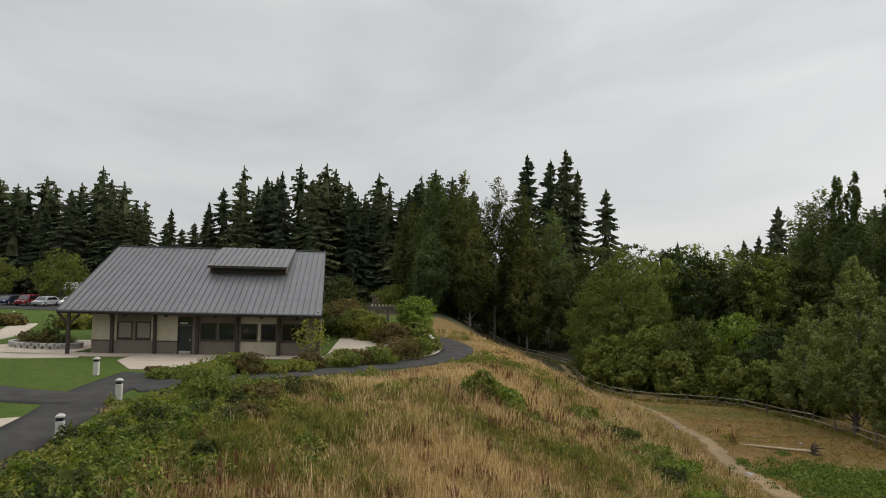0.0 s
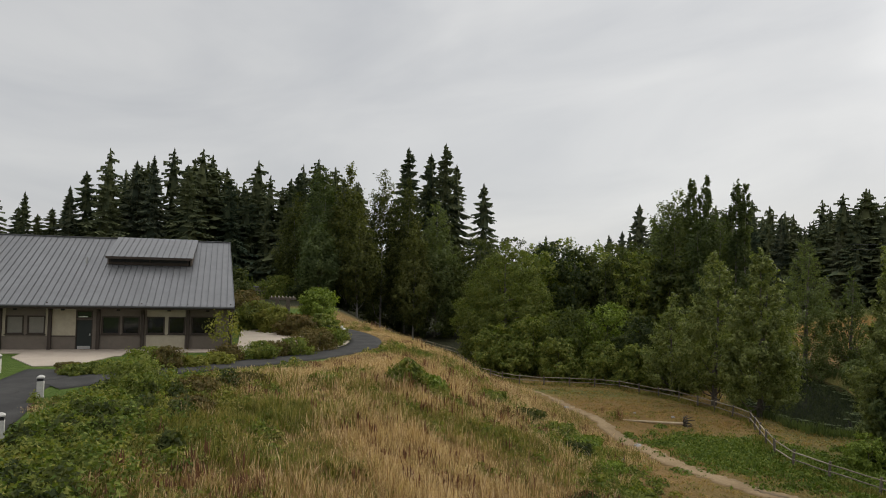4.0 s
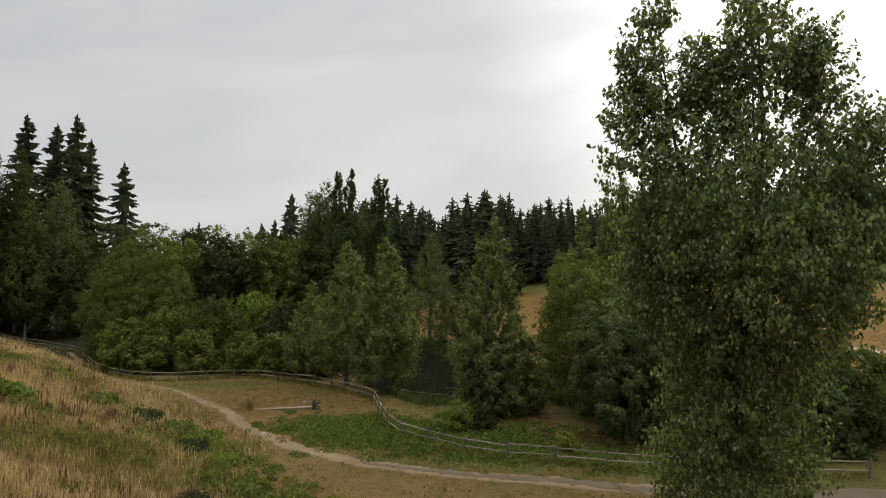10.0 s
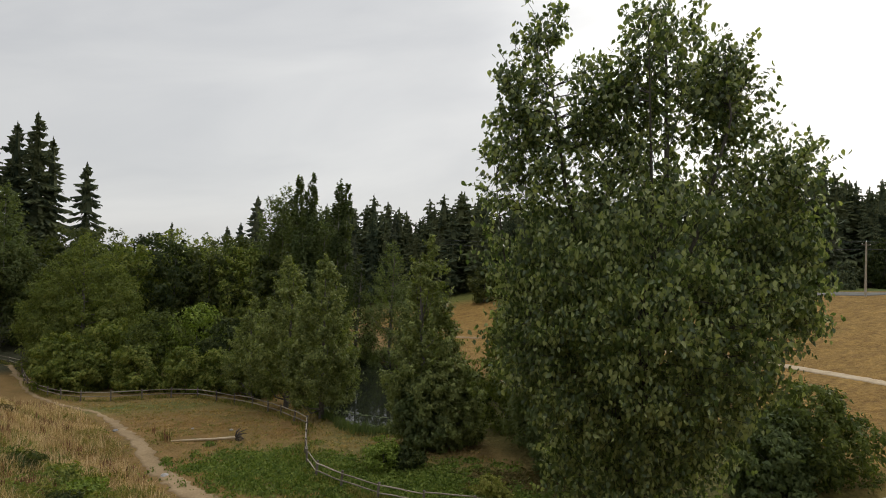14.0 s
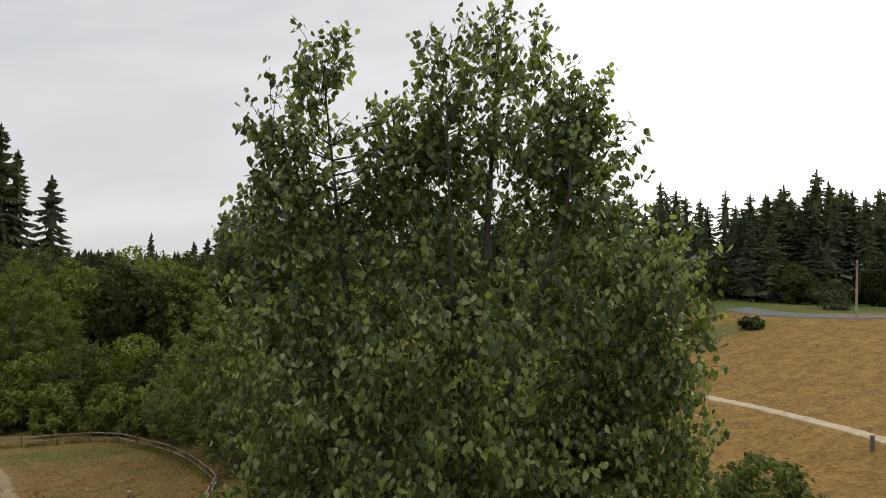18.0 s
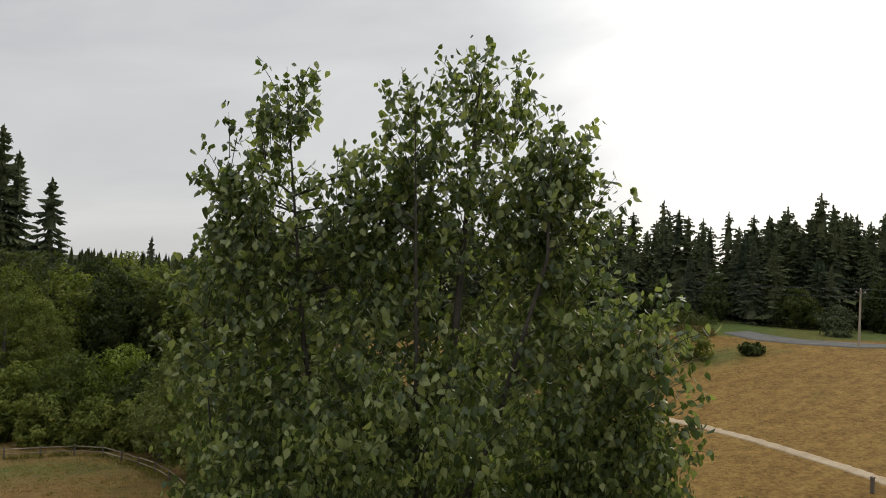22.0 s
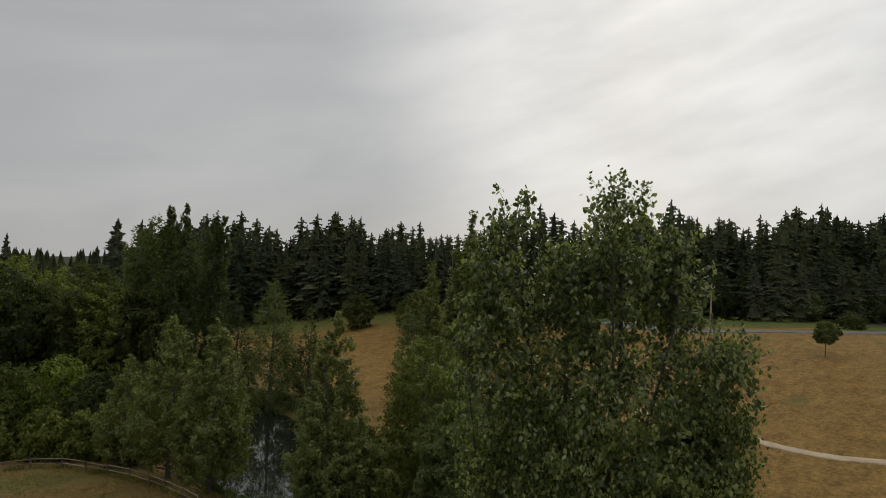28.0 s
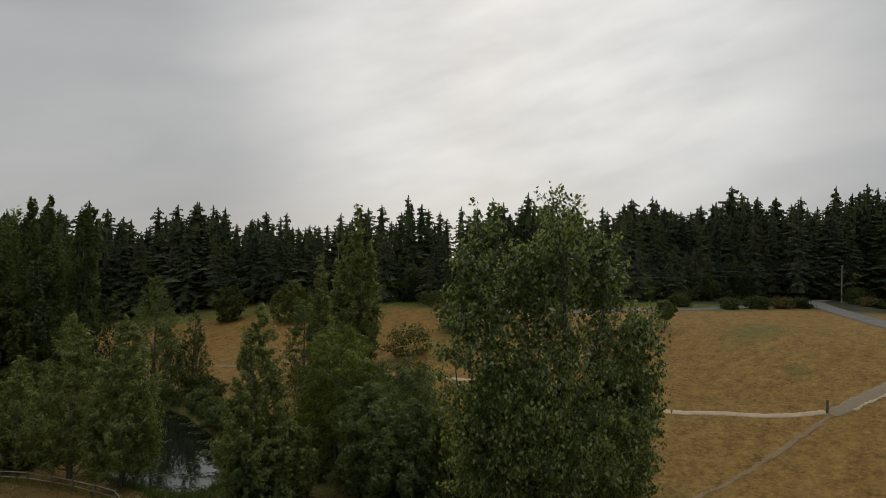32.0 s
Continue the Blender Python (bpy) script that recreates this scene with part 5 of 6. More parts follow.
# ---------------------------------------------------------------- paths and slabs on the terrace
def ribbon(name, line, width, mat, label, category, lift=0.04, ragged=0.0, seed=3, smooth_n=6, kind="structure", skirt=0.12):
    """A strip draped over the ground along a line, with ragged edges where it is worn rather than built."""
    q = np.random.default_rng(seed)
    p = np.array(line, float)
    t = np.linspace(0, len(p) - 1, (len(p) - 1) * smooth_n * 2 + 1)
    i = np.clip(t.astype(int), 0, len(p) - 2)
    f = (t - i)[:, None]
    a, b, c, d = p[np.clip(i - 1, 0, None)], p[i], p[i + 1], p[np.clip(i + 2, None, len(p) - 1)]
    s = 0.5 * ((2 * b) + (-a + c) * f + (2 * a - 5 * b + 4 * c - d) * f ** 2 + (-a + 3 * b - 3 * c + d) * f ** 3)
    g = np.gradient(s, axis=0)
    nrm = np.stack([-g[:, 1], g[:, 0]], -1) / (np.hypot(*g.T)[:, None] + 1e-9)
    w = np.broadcast_to(np.interp(t, np.linspace(0, len(p) - 1, np.size(width)), np.atleast_1d(width)), t.shape) / 2
    wl, wr = w + ragged * q.normal(0, 1, len(t)), w + ragged * q.normal(0, 1, len(t))
    cols, m = [], 6
    for k in np.linspace(-1, 1, m):
        xy = s + nrm * (np.where(k < 0, wl, wr) * k)[:, None]
        cols.append(np.c_[xy, height(*xy.T) + lift * (1 - 0.5 * abs(k) ** 3 * (ragged > 0))])
    first, last = cols[0] - [0, 0, skirt], cols[-1] - [0, 0, skirt]
    grid = np.stack([first, *cols, last], 1)
    n, m = grid.shape[:2]
    ids = np.arange(n * m).reshape(n, m)
    fc = np.stack([ids[:-1, :-1], ids[:-1, 1:], ids[1:, 1:], ids[1:, :-1]], -1).reshape(-1, 4)
    return tagged(new(name, flat_mesh(name, grid, fc, mat, smooth=True)), label, category, kind=kind)


def slab(name, outline, mat, label, z=0.05, thick=0.2, drape=True):
    bm = bmesh.new()
    vs = [bm.verts.new((x, y, (ground_z(x, y) if drape else 0) + z)) for x, y in outline]
    f = bm.faces.new(vs)
    if f.normal.z < 0:
        f.normal_flip()
    r = bmesh.ops.extrude_face_region(bm, geom=[f])
    for v in r["geom"]:
        if isinstance(v, bmesh.types.BMVert):
            v.co.z -= thick
    bmesh.ops.recalc_face_normals(bm, faces=bm.faces)
    me = bpy.data.meshes.new(name)
    bm.to_mesh(me)
    bm.free()
    me.materials.append(mat)
    return tagged(new(name, me), label, "pavement", kind="structure")


ribbon("path", [(-16.9, 3), (-19.9, 11), (-22.1, 18), (-24.6, 25), (-26.9, 30), (-28.2, 35.5)], 2.9, M_ASPHALT, "dark asphalt footpath past the bollards", "path", 0.05)
ribbon("path", [(-26.2, 28.5), (-31, 28.2), (-38, 29.5), (-48, 30), (-60, 27)], 2.6, M_ASPHALT, "asphalt footpath crossing the lawn", "path", 0.062)
ribbon("path", [(-26.0, 31.5), (-22.5, 36.2), (-18.2, 41.3), (-15.0, 46.5), (-13.6, 52), (-14.6, 58), (-18, 64.5), (-24, 71)], 2.7, M_ASPHALT, "asphalt footpath curving round the shrub bed", "path", 0.056)


def house_xy(u, v):
    p = HOUSE @ Vector((u, v, 0))
    return p.x, p.y


slab("terrace_slab", [house_xy(*p) for p in ((-1.6, -1.9), (3.4, -1.9), (3.4, -4.0), (9.6, -3.6), (9.6, -1.9), (17.6, -1.9), (17.6, -0.01), (-1.6, -0.01))], M_TANSLAB, "tan concrete apron along the building front", 0.05)
slab("apron_slab", [house_xy(*p) for p in ((5.7, -7.9), (7.8, -7.7), (9.2, -3.62), (3.45, -4.02))], M_TANSLAB, "pale concrete slab joining the path to the apron", 0.046)
slab("side_terrace", [house_xy(*p) for p in ((17.64, -1.9), (24.0, -1.0), (28.0, 6.0), (27.0, 15.5), (16.7, 15.5), (16.7, 0.02), (17.64, 0.02))], M_CONCRETE, "wide pale concrete terrace beside the building", 0.05)
ribbon("walkway", [(-37.5, 40.8), (-42, 38.4), (-47.5, 39.6), (-50.5, 43.5), (-54, 50), (-62, 60)], 2.4, M_CONCRETE, "pale concrete walk curving round the planter", "path", 0.045)
slab("walk_pad", [(-39.6, 43.4), (-39.0, 41.2), (-44, 39.6), (-47.6, 42.4), (-46.5, 48.5), (-42.0, 50.0)], M_CONCRETE, "pale concrete pad round the planter", 0.04)
slab("bench_pad", [(-25.9, 24.9), (-23.3, 18.2), (-25.0, 17.2), (-27.2, 23.8)], M_CONCRETE, "pale concrete pad beneath the bench", 0.044)

# curved planter wall of pale blocks
pc = np.array([-43.6, 43.9])
planter = thing("planter", pc[0], pc[1], 0.04, "raised planter edged with pale stone blocks, full of dry lavender", "planter")
blk = bpy.data.meshes.new("block")
_b = block((-0.21, -0.14, 0), (0.21, 0.14, 0.20), 0.012)
_b.to_mesh(blk)
_b.free()
blk.materials.append(M_BRICKLIKE)
for i in range(30):
    for k in range(2):
        a = 2 * math.pi * (i + 0.5 * k) / 30
        o = new("block", blk)
        o.parent = planter
        o.matrix_basis = pose(2.9 * math.cos(a), 1.55 * math.sin(a), 0.204 * k, 0, 0, math.degrees(math.atan2(1.55 * math.cos(a), -2.9 * math.sin(a))))
soil = bmesh.new()
bmesh.ops.create_circle(soil, cap_ends=True, segments=28, radius=1)
for v in soil.verts:
    v.co = Vector((v.co.x * 2.75, v.co.y * 1.4, 0.36))
part("soil", soil, M_POSTW, planter)
for i, (dx, dy, h, r, m) in enumerate(((-1.6, 0, 0.8, 0.75, M_RUST), (-0.6, 0.3, 0.9, 0.8, M_POPLAR), (0.4, -0.2, 0.8, 0.8, M_RUST), (1.4, 0.1, 0.7, 0.7, M_POPLAR), (0.1, 0.6, 2.2, 0.7, M_ALDER))):
    leafy_tree("planter_shrub", pc[0] + dx, pc[1] + dy, h, r, "dome", m, "low shrub growing in the raised planter", "shrub", "planter shrubs", 900, 0.10, 400 + i, 30, 0.2, 0, None, 0.02, 6, base=0.40, sink=0.02)

# bollards
bol = thing("bollard", 0, 0, 0, "white concrete bollard light with a dark louvre band", "bollard", "path bollards")
part("shaft", block((-0.14, -0.14, -0.2), (0.14, 0.14, 0.76), 0.02), M_BOLLARD, bol)
part("louvre", block((-0.125, -0.125, 0.762), (0.125, 0.125, 0.90), 0.01), M_BLACK, bol)
cap = bmesh.new()
for z, r in ((0.902, 0.15), (0.955, 0.15), (1.03, 0.05)):
    for sx, sy in ((-1, -1), (1, -1), (1, 1), (-1, 1)):
        cap.verts.new((r * sx, r * sy, z))
cap.verts.ensure_lookup_table()
for k in (0, 4):
    for j in range(4):
        cap.faces.new([cap.verts[k + j], cap.verts[k + (j + 1) % 4], cap.verts[k + 4 + (j + 1) % 4], cap.verts[k + 4 + j]])
cap.faces.new(list(cap.verts)[8:12]), cap.faces.new(list(cap.verts)[3::-1])
part("cap", cap, M_BOLLARD, bol)
spots = [(-30.5, 34.1), (-24.75, 29.0), (-21.8, 22.3), (-18.8, 15.7), (-66.7, 63), (-66.9, 60.5)]
for i, (x, y) in enumerate(spots):
    m = pose(x, y, ground_z(x, y), 0, 0, 18 + 7 * i)
    if i:
        copy_thing(bol, m)
    else:
        bol.matrix_basis = m

# bench with curved iron ends and slats
bench = thing("park_bench", -25.6, 22.0, ground_z(-25.6, 22.0) + 0.05, "black iron park bench with a slatted seat and curled arms", "bench", turn=103)
for i in range(6):
    part("seat_slat", block((-0.9, -0.05 + 0.075 * i, 0.43), (0.9, 0.01 + 0.075 * i, 0.455), 0.006), M_BLACK, bench)
for i in range(6):
    y, z = 0.42 + 0.02 * i, 0.50 + 0.07 * i
    part("back_slat", block((-0.9, y, z), (0.9, y + 0.025, z + 0.055), 0.006), M_BLACK, bench)
for x in (-0.92, 0.92):
    part("leg", tubes_mesh("leg", [([(x, -0.08, 0.0), (x, -0.02, 0.2), (x, -0.05, 0.43)], [0.03, 0.025, 0.03]), ([(x, 0.5, 0.0), (x, 0.42, 0.25), (x, 0.41, 0.45), (x, 0.56, 0.92)], [0.03, 0.025, 0.03, 0.025])], M_BLACK, 6), None, bench)
    part("armrest", tubes_mesh("armrest", [([(x, -0.08, 0.44), (x, -0.12, 0.60), (x, 0.0, 0.67), (x, 0.25, 0.64), (x, 0.47, 0.66)], [0.022] * 5)], M_BLACK, 6), None, bench)

# shrub bed between building and path, and the bramble bank below the path
BED = ((-26.4, 34.6, 0.6, 0.7, M_BRAMBLE), (-25.2, 35.6, 0.7, 0.9, M_BRAMBLE), (-24.0, 36.6, 0.7, 0.9, M_LIME), (-22.9, 37.9, 1.3, 1.0, M_RUST), (-21.6, 38.8, 0.7, 0.8, M_YELLOW), (-20.6, 40.0, 0.8, 0.8, M_YELLOW), (-20.6, 41.6, 1.2, 0.9, M_RUST), (-19.0, 43.0, 1.2, 1.1, M_BRAMBLE), (-18.4, 44.6, 1.1, 1.1, M_RUST), (-17.3, 45.6, 1.2, 1.2, M_BRAMBLE), (-17.2, 47.4, 1.4, 1.2, M_RUST), (-16.3, 49.0, 1.6, 1.3, M_RUST), (-15.9, 51.0, 1.6, 1.3, M_BRAMBLE), (-16.4, 53.0, 1.5, 1.2, M_ALDER), (-17.2, 50.5, 1.6, 1.1, M_RUST), (-16.4, 55.5, 1.4, 1.1, M_YELLOW), (-27.2, 35.2, 0.6, 0.6, M_RUST), (-24.2, 38.4, 1.2, 1.0, M_BRAMBLE))
for i, (x, y, h, r, m) in enumerate(BED):
    leafy_tree("bed_shrub", x, y, h, r, "dome", m, {M_RUST.name: "rust-tinged", M_YELLOW.name: "yellow-tipped", M_LIME.name: "bright green"}.get(m.name, "leafy green") + " shrub in the bed before the building", "shrub", "shrub bed", 2000, 0.11, 420 + i, 45, 0.2, 0.0, None, 0.03, 8)
BANK = ((-20.8, 30.4, 2.0, 1.5, M_DOME), (-20.0, 29.0, 1.4, 1.2, M_BRAMBLE), (-19.4, 26.4, 0.8, 1.0, M_BRAMBLE), (-20.6, 24.0, 0.8, 1.1, M_BRAMBLE), (-19.2, 22.8, 0.8, 1.1, M_BRAMBLE), (-19.0, 20.6, 0.8, 1.2, M_BRAMBLE), (-17.4, 19.6, 0.7, 1.1, M_BRAMBLE), (-17.4, 17.6, 0.7, 1.1, M_BRAMBLE), (-18.2, 30.8, 0.9, 1.1, M_RUST), (-16.6, 32.8, 0.8, 1.0, M_RUST), (-17.0, 27.6, 0.7, 0.9, M_RUST), (-13.0, 35.0, 0.7, 0.9, M_BRAMBLE))
for i, (x, y, h, r, m) in enumerate(BANK):
    leafy_tree("bramble_shrub", x, y, h, r, "dome", m, "dense green bramble bush on the bank below the path", "shrub", "bramble bank", 2600, 0.11, 450 + i, 55, 0.2, 0.0, None, 0.03, 8)
for i, (x, y, h, r, m) in enumerate(((-8.6, 38.2, 1.9, 1.0, M_BRAMBLE), (-7.5, 38.9, 1.2, 1.0, M_LIME), (-6.9, 38.2, 0.8, 0.8, M_YELLOW), (-3.4, 45.5, 1.1, 1.4, M_BRAMBLE), (-1.2, 43.5, 1.3, 1.6, M_ALDER), (0.8, 42.6, 1.4, 1.7, M_BRAMBLE), (2.2, 40.6, 1.2, 1.6, M_LIME), (1.2, 38.2, 1.0, 1.4, M_ALDER), (2.8, 36.6, 0.9, 1.2, M_LIME), (-3.2, 41.2, 0.9, 1.1, M_RUST), (3.6, 33.0, 0.9, 1.3, M_BRAMBLE), (0.5, 30.6, 0.9, 1.2, M_ALDER), (5.0, 27.8, 1.0, 1.4, M_LIME), (2.0, 26.0, 1.0, 1.3, M_BRAMBLE), (-5.0, 56.0, 1.3, 1.1, M_ALDER), (-4.0, 60.0, 1.0, 1.0, M_RUST), (7.5, 22.5, 1.1, 1.4, M_ALDER), (19.6, 41.4, 2.2, 1.3, M_LIME), (23.6, 34.2, 1.3, 0.9, M_YELLOW), (21.0, 41.0, 1.6, 1.0, M_ALDER))):
    leafy_tree("hillside_bush", x, y, h * (1.0 if i < 3 or i > 16 else 0.7), r * (1.0 if i < 3 or i > 16 else 0.75), "dome", m, {M_YELLOW.name: "yellow-green"}.get(m.name, "green") + " bush among the grass of the slope", "bush", "hillside bushes", 2200, 0.14, 480 + i, 45, 0.2, 0.0, None, 0.03, 8)

# small trees and pergola beside the building
leafy_tree("yellow_sapling", -22.2, 44.9, 3.1, 1.25, "dome", M_YELLOW, "thin yellow-leaved sapling at the building corner", "tree", "", 420, 0.14, 500, 40, 0.2, 0.25, None, 0.04, 10)
leafy_tree("small_tree", -19.8, 63.4, 4.2, 1.9, "dome", M_LIME, "bright lime-green small tree beside the pergola", "tree", "", 5200, 0.17, 501, 60, 0.2, 0.15, None, 0.07, 10)
leafy_tree("small_tree", -31.0, 72.0, 6.2, 2.4, "cone", M_ALDER, "dark green small tree behind the terrace", "tree", "", 6000, 0.20, 502, 60, 0.2, 0.02, None, 0.07, 10)
for i, (x, y, h, r, m) in enumerate(((-28, 66, 3.6, 2.6, M_RUST), (-25.5, 63, 2.8, 2.0, M_WILLOW), (-23.2, 61, 2.3, 1.6, M_YELLOW), (-30, 62, 3.0, 2.2, M_ALDER), (-20.5, 58.5, 1.9, 1.7, M_RUST), (-18.6, 59.5, 2.0, 1.5, M_BRAMBLE), (-33, 68, 4.2, 2.6, M_WILLOW))):
    leafy_tree("terrace_shrub", x, y, h, r, "dome", m, "tall mixed shrub behind the concrete terrace", "shrub", "terrace shrubs", 4200, 0.18, 510 + i, 60, 0.2, 0.0, None, 0.04, 8)
perg = thing("pergola", -24.2, 66.4, ground_z(-24.2, 66.4), "weathered timber pergola beside the path", "pergola", turn=18)
for x in (-0.55, 0.55):
    for y in (-0.8, 0.8):
        part("post", block((x - 0.16, y - 0.16, -0.1), (x + 0.16, y + 0.16, 2.75), 0.02), M_POSTW, perg)
for y in (-0.8, 0.8):
    part("beam", block((-1.3, y - 0.07, 2.752), (1.3, y + 0.07, 2.95), 0.01), M_POSTW, perg)
for i in range(7):
    x = -1.1 + 0.366 * i
    part("rafter", block((x - 0.04, -1.3, 2.952), (x + 0.04, 1.3, 3.08), 0.01), M_FENCE, perg)

# white flower head among the shrubs
for i, (x, y, z) in enumerate(((-15.2, 51.6, 1.5), (-15.05, 51.7, 1.32))):
    fl = bmesh.new()
    bmesh.ops.create_icosphere(fl, subdivisions=1, radius=0.12)
    for v in fl.verts:
        v.co *= 0.8 + 0.4 * random.random()
    me = bpy.data.meshes.new("flower_head")
    fl.to_mesh(me)
    fl.free()
    me.materials.append(M_WHITE)
    o = tagged(new("flower_head", me), "white flower head above the rusty shrubs", "flower", "white flowers")
    o.location = (x, y, ground_z(x, y) + z)


# ---------------------------------------------------------------- car park
slab("car_park", [(-130, 76), (-74, 80), (-70, 92), (-130, 97)], M_ASPHALT, "asphalt car park beyond the lawn", 0.06)


def car(x, y, turn, paint, label, tall=1.0):
    z = ground_z(x, y) + 0.07
    g = thing("car", x, y, z, label, "car", "parked cars", turn)
    bm = bmesh.new()
    prof = [(-2.2, 0.35), (-2.25, 0.72), (-1.35, 0.92), (-0.7, 1.42 * tall), (1.2, 1.45 * tall), (1.95, 0.98), (2.25, 0.9), (2.25, 0.35)]
    lo = [bm.verts.new((a, -0.86 + (0.13 if b > 1.2 else 0), b)) for a, b in prof]
    hi = [bm.verts.new((a, 0.86 - (0.13 if b > 1.2 else 0), b)) for a, b in prof]
    bm.faces.new(lo), bm.faces.new(hi[::-1])
    for i in range(len(prof)):
        j = (i + 1) % len(prof)
        bm.faces.new((lo[i], hi[i], hi[j], lo[j]))
    bmesh.ops.recalc_face_normals(bm, faces=bm.faces)
    part("body", bm, paint, g)
    for s in (-1, 1):
        bm = bmesh.new()
        q = [bm.verts.new(p) for p in ((-1.2, s * 0.875, 0.96), (1.6, s * 0.875, 0.98), (1.1, s * 0.775, 1.36 * tall), (-0.66, s * 0.775, 1.34 * tall))]
        bm.faces.new(q if s < 0 else q[::-1])
        part("side_window", bm, M_GLASS, g)
    bm = bmesh.new()
    q = [bm.verts.new(p) for p in ((-1.33, -0.72, 0.96), (-1.33, 0.72, 0.96), (-0.75, 0.62, 1.38 * tall), (-0.75, -0.62, 1.38 * tall))]
    for v in q:
        v.co.x -= 0.03
    bm.faces.new(q)
    part("windscreen", bm, M_GLASS, g)
    for a in (-1.4, 1.4):
        for s in (-1, 1):
            bm = bmesh.new()
            bmesh.ops.create_cone(bm, cap_ends=True, segments=14, radius1=0.33, radius2=0.33, depth=0.2, matrix=Matrix.Translation((a, s * 0.80, 0.33)) @ Matrix.Rotation(math.pi / 2, 4, "X"))
            w = part("wheel", bm, M_RUBBER, g)
            bm = bmesh.new()
            bmesh.ops.create_cone(bm, cap_ends=True, segments=10, radius1=0.19, radius2=0.17, depth=0.03, matrix=Matrix.Translation((a, s * 0.915, 0.33)) @ Matrix.Rotation(math.pi / 2, 4, "X"))
            part("rim", bm, M_STEEL, w)
    for s in (-1, 1):
        part("headlight", block((-2.27, s * 0.62 - 0.16, 0.62), (-2.2, s * 0.62 + 0.16, 0.76), 0.02), M_STEEL, g)
        part("tail_light", block((2.2, s * 0.66 - 0.12, 0.7), (2.265, s * 0.66 + 0.12, 0.86), 0.02), M_REDLAMP, g)


M_REDLAMP = plain("red_lamp_plastic", (0.30, 0.012, 0.01), 0.3)
M_PAINT_RED = plain("dark_red_car_paint", (0.17, 0.018, 0.02), 0.25)
M_PAINT_BLUE = plain("navy_car_paint", (0.02, 0.028, 0.06), 0.25)
M_PAINT_SILVER = plain("silver_car_paint", (0.42, 0.43, 0.44), 0.3, 0.3)
M_PAINT_GREY = plain("charcoal_car_paint", (0.04, 0.042, 0.045), 0.3)
car(-92.4, 86.6, 105, M_PAINT_BLUE, "navy saloon car parked facing the lawn")
car(-89.2, 87.0, 105, M_PAINT_RED, "dark red family car parked facing the lawn", 1.15)
car(-86.0, 87.2, 100, M_PAINT_SILVER, "silver hatchback parked facing the lawn")
car(-83.4, 89.6, 100, M_WHITE, "white car parked in the second row")
car(-79.8, 89.0, 95, M_PAINT_GREY, "charcoal estate car parked near the building")
car(-98.5, 86.0, 105, M_PAINT_GREY, "charcoal saloon car parked facing the lawn")
rv = thing("trailer", -95, 107, ground_z(-95, 107), "long white and black trailer parked behind trees", "trailer", turn=20)
part("body", block((-5, -1.2, 0.9), (5, 1.2, 2.0), 0.05), M_BLACK, rv)
part("roof_body", block((-5, -1.2, 2.004), (5, 1.2, 3.3), 0.1), M_WHITE, rv)
for a in (-2.6, 2.6):
    bm = bmesh.new()
    bmesh.ops.create_cone(bm, cap_ends=True, segments=14, radius1=0.45, radius2=0.45, depth=2.4, matrix=Matrix.Translation((a, 0, 0.45)) @ Matrix.Rotation(math.pi / 2, 4, "X"))
    part("wheel", bm, M_RUBBER, rv)
for i, (x, y, h, r, m) in enumerate(((-90.5, 94.5, 9.2, 3.3, M_DOME), (-106, 96, 8.0, 3.4, M_WILLOW), (-112, 92, 8.0, 3.6, M_ALDER), (-58, 64, 2.2, 1.8, M_BRAMBLE), (-54, 58, 1.6, 1.6, M_YELLOW), (-51, 60, 1.5, 1.7, M_RUST), (-62, 58, 1.2, 1.5, M_RUST))):
    leafy_tree("car_park_tree" if h > 4 else "car_park_shrub", x, y, h, r, "dome", m, "green round-crowned tree beside the car park" if h > 4 else "low shrub in the car park bed", "tree" if h > 4 else "shrub", "car park planting", 3600, 0.24, 540 + i, 60, 0.2, 0.2 if h > 4 else 0.0, None, None, 9)
shed = thing("distant_shed", -44, 122, ground_z(-44, 122), "small far grey-roofed shelter among the trees", "building", turn=10)
part("wall", block((-1.0, -1.5, 0), (1.0, 1.5, 2.1)), M_TAUPE, shed)
part("roof", block((-1.3, -1.8, 2.104), (1.3, 1.8, 2.3), 0.03), M_ROOF, shed)


# ---------------------------------------------------------------- pond
pw = 40
xs, ys = np.linspace(18, 52, pw), np.linspace(46, 102, pw)
wx, wy = np.meshgrid(xs, ys)
wid = np.arange(pw * pw).reshape(pw, pw)
wq = np.stack([wid[:-1, :-1], wid[:-1, 1:], wid[1:, 1:], wid[1:, :-1]], -1).reshape(-1, 4)
keep = pond_shape(wx, wy).ravel()[wq].max(1) > -0.45
tagged(new("pond_water", flat_mesh("pond_water", np.stack([wx, wy, 0 * wx + WATER_Z], -1), wq[keep], M_WATER, smooth=True)), "still dark pond reflecting trees and sky", "water", kind="structure")
# lily pads and reeds at the near shore
q = np.random.default_rng(31)
lp = []
while len(lp) < 900:
    x, y = q.uniform(20, 42), q.uniform(52, 84)
    s = float(pond_shape(x, y))
    if 0.0 < s < 0.40 + 0.25 * math.sin(x * 1.3 + y):
        lp.append((x, y))
lp = np.array(lp)
ang = q.uniform(0, 6.28, len(lp))
rad = q.uniform(0.10, 0.24, len(lp))
pv = np.stack([np.stack([lp[:, 0] + rad * np.cos(ang + k * 1.2566), lp[:, 1] + rad * np.sin(ang + k * 1.2566), np.full(len(lp), WATER_Z + 0.012)], -1) for k in range(5)], 1).reshape(-1, 3)
tagged(new("lily_pads", flat_mesh("lily_pads", pv, np.arange(len(pv)).reshape(-1, 5), M_POPLAR)), "floating lily pads along the pond's edge", "lily pads", kind="stuff")

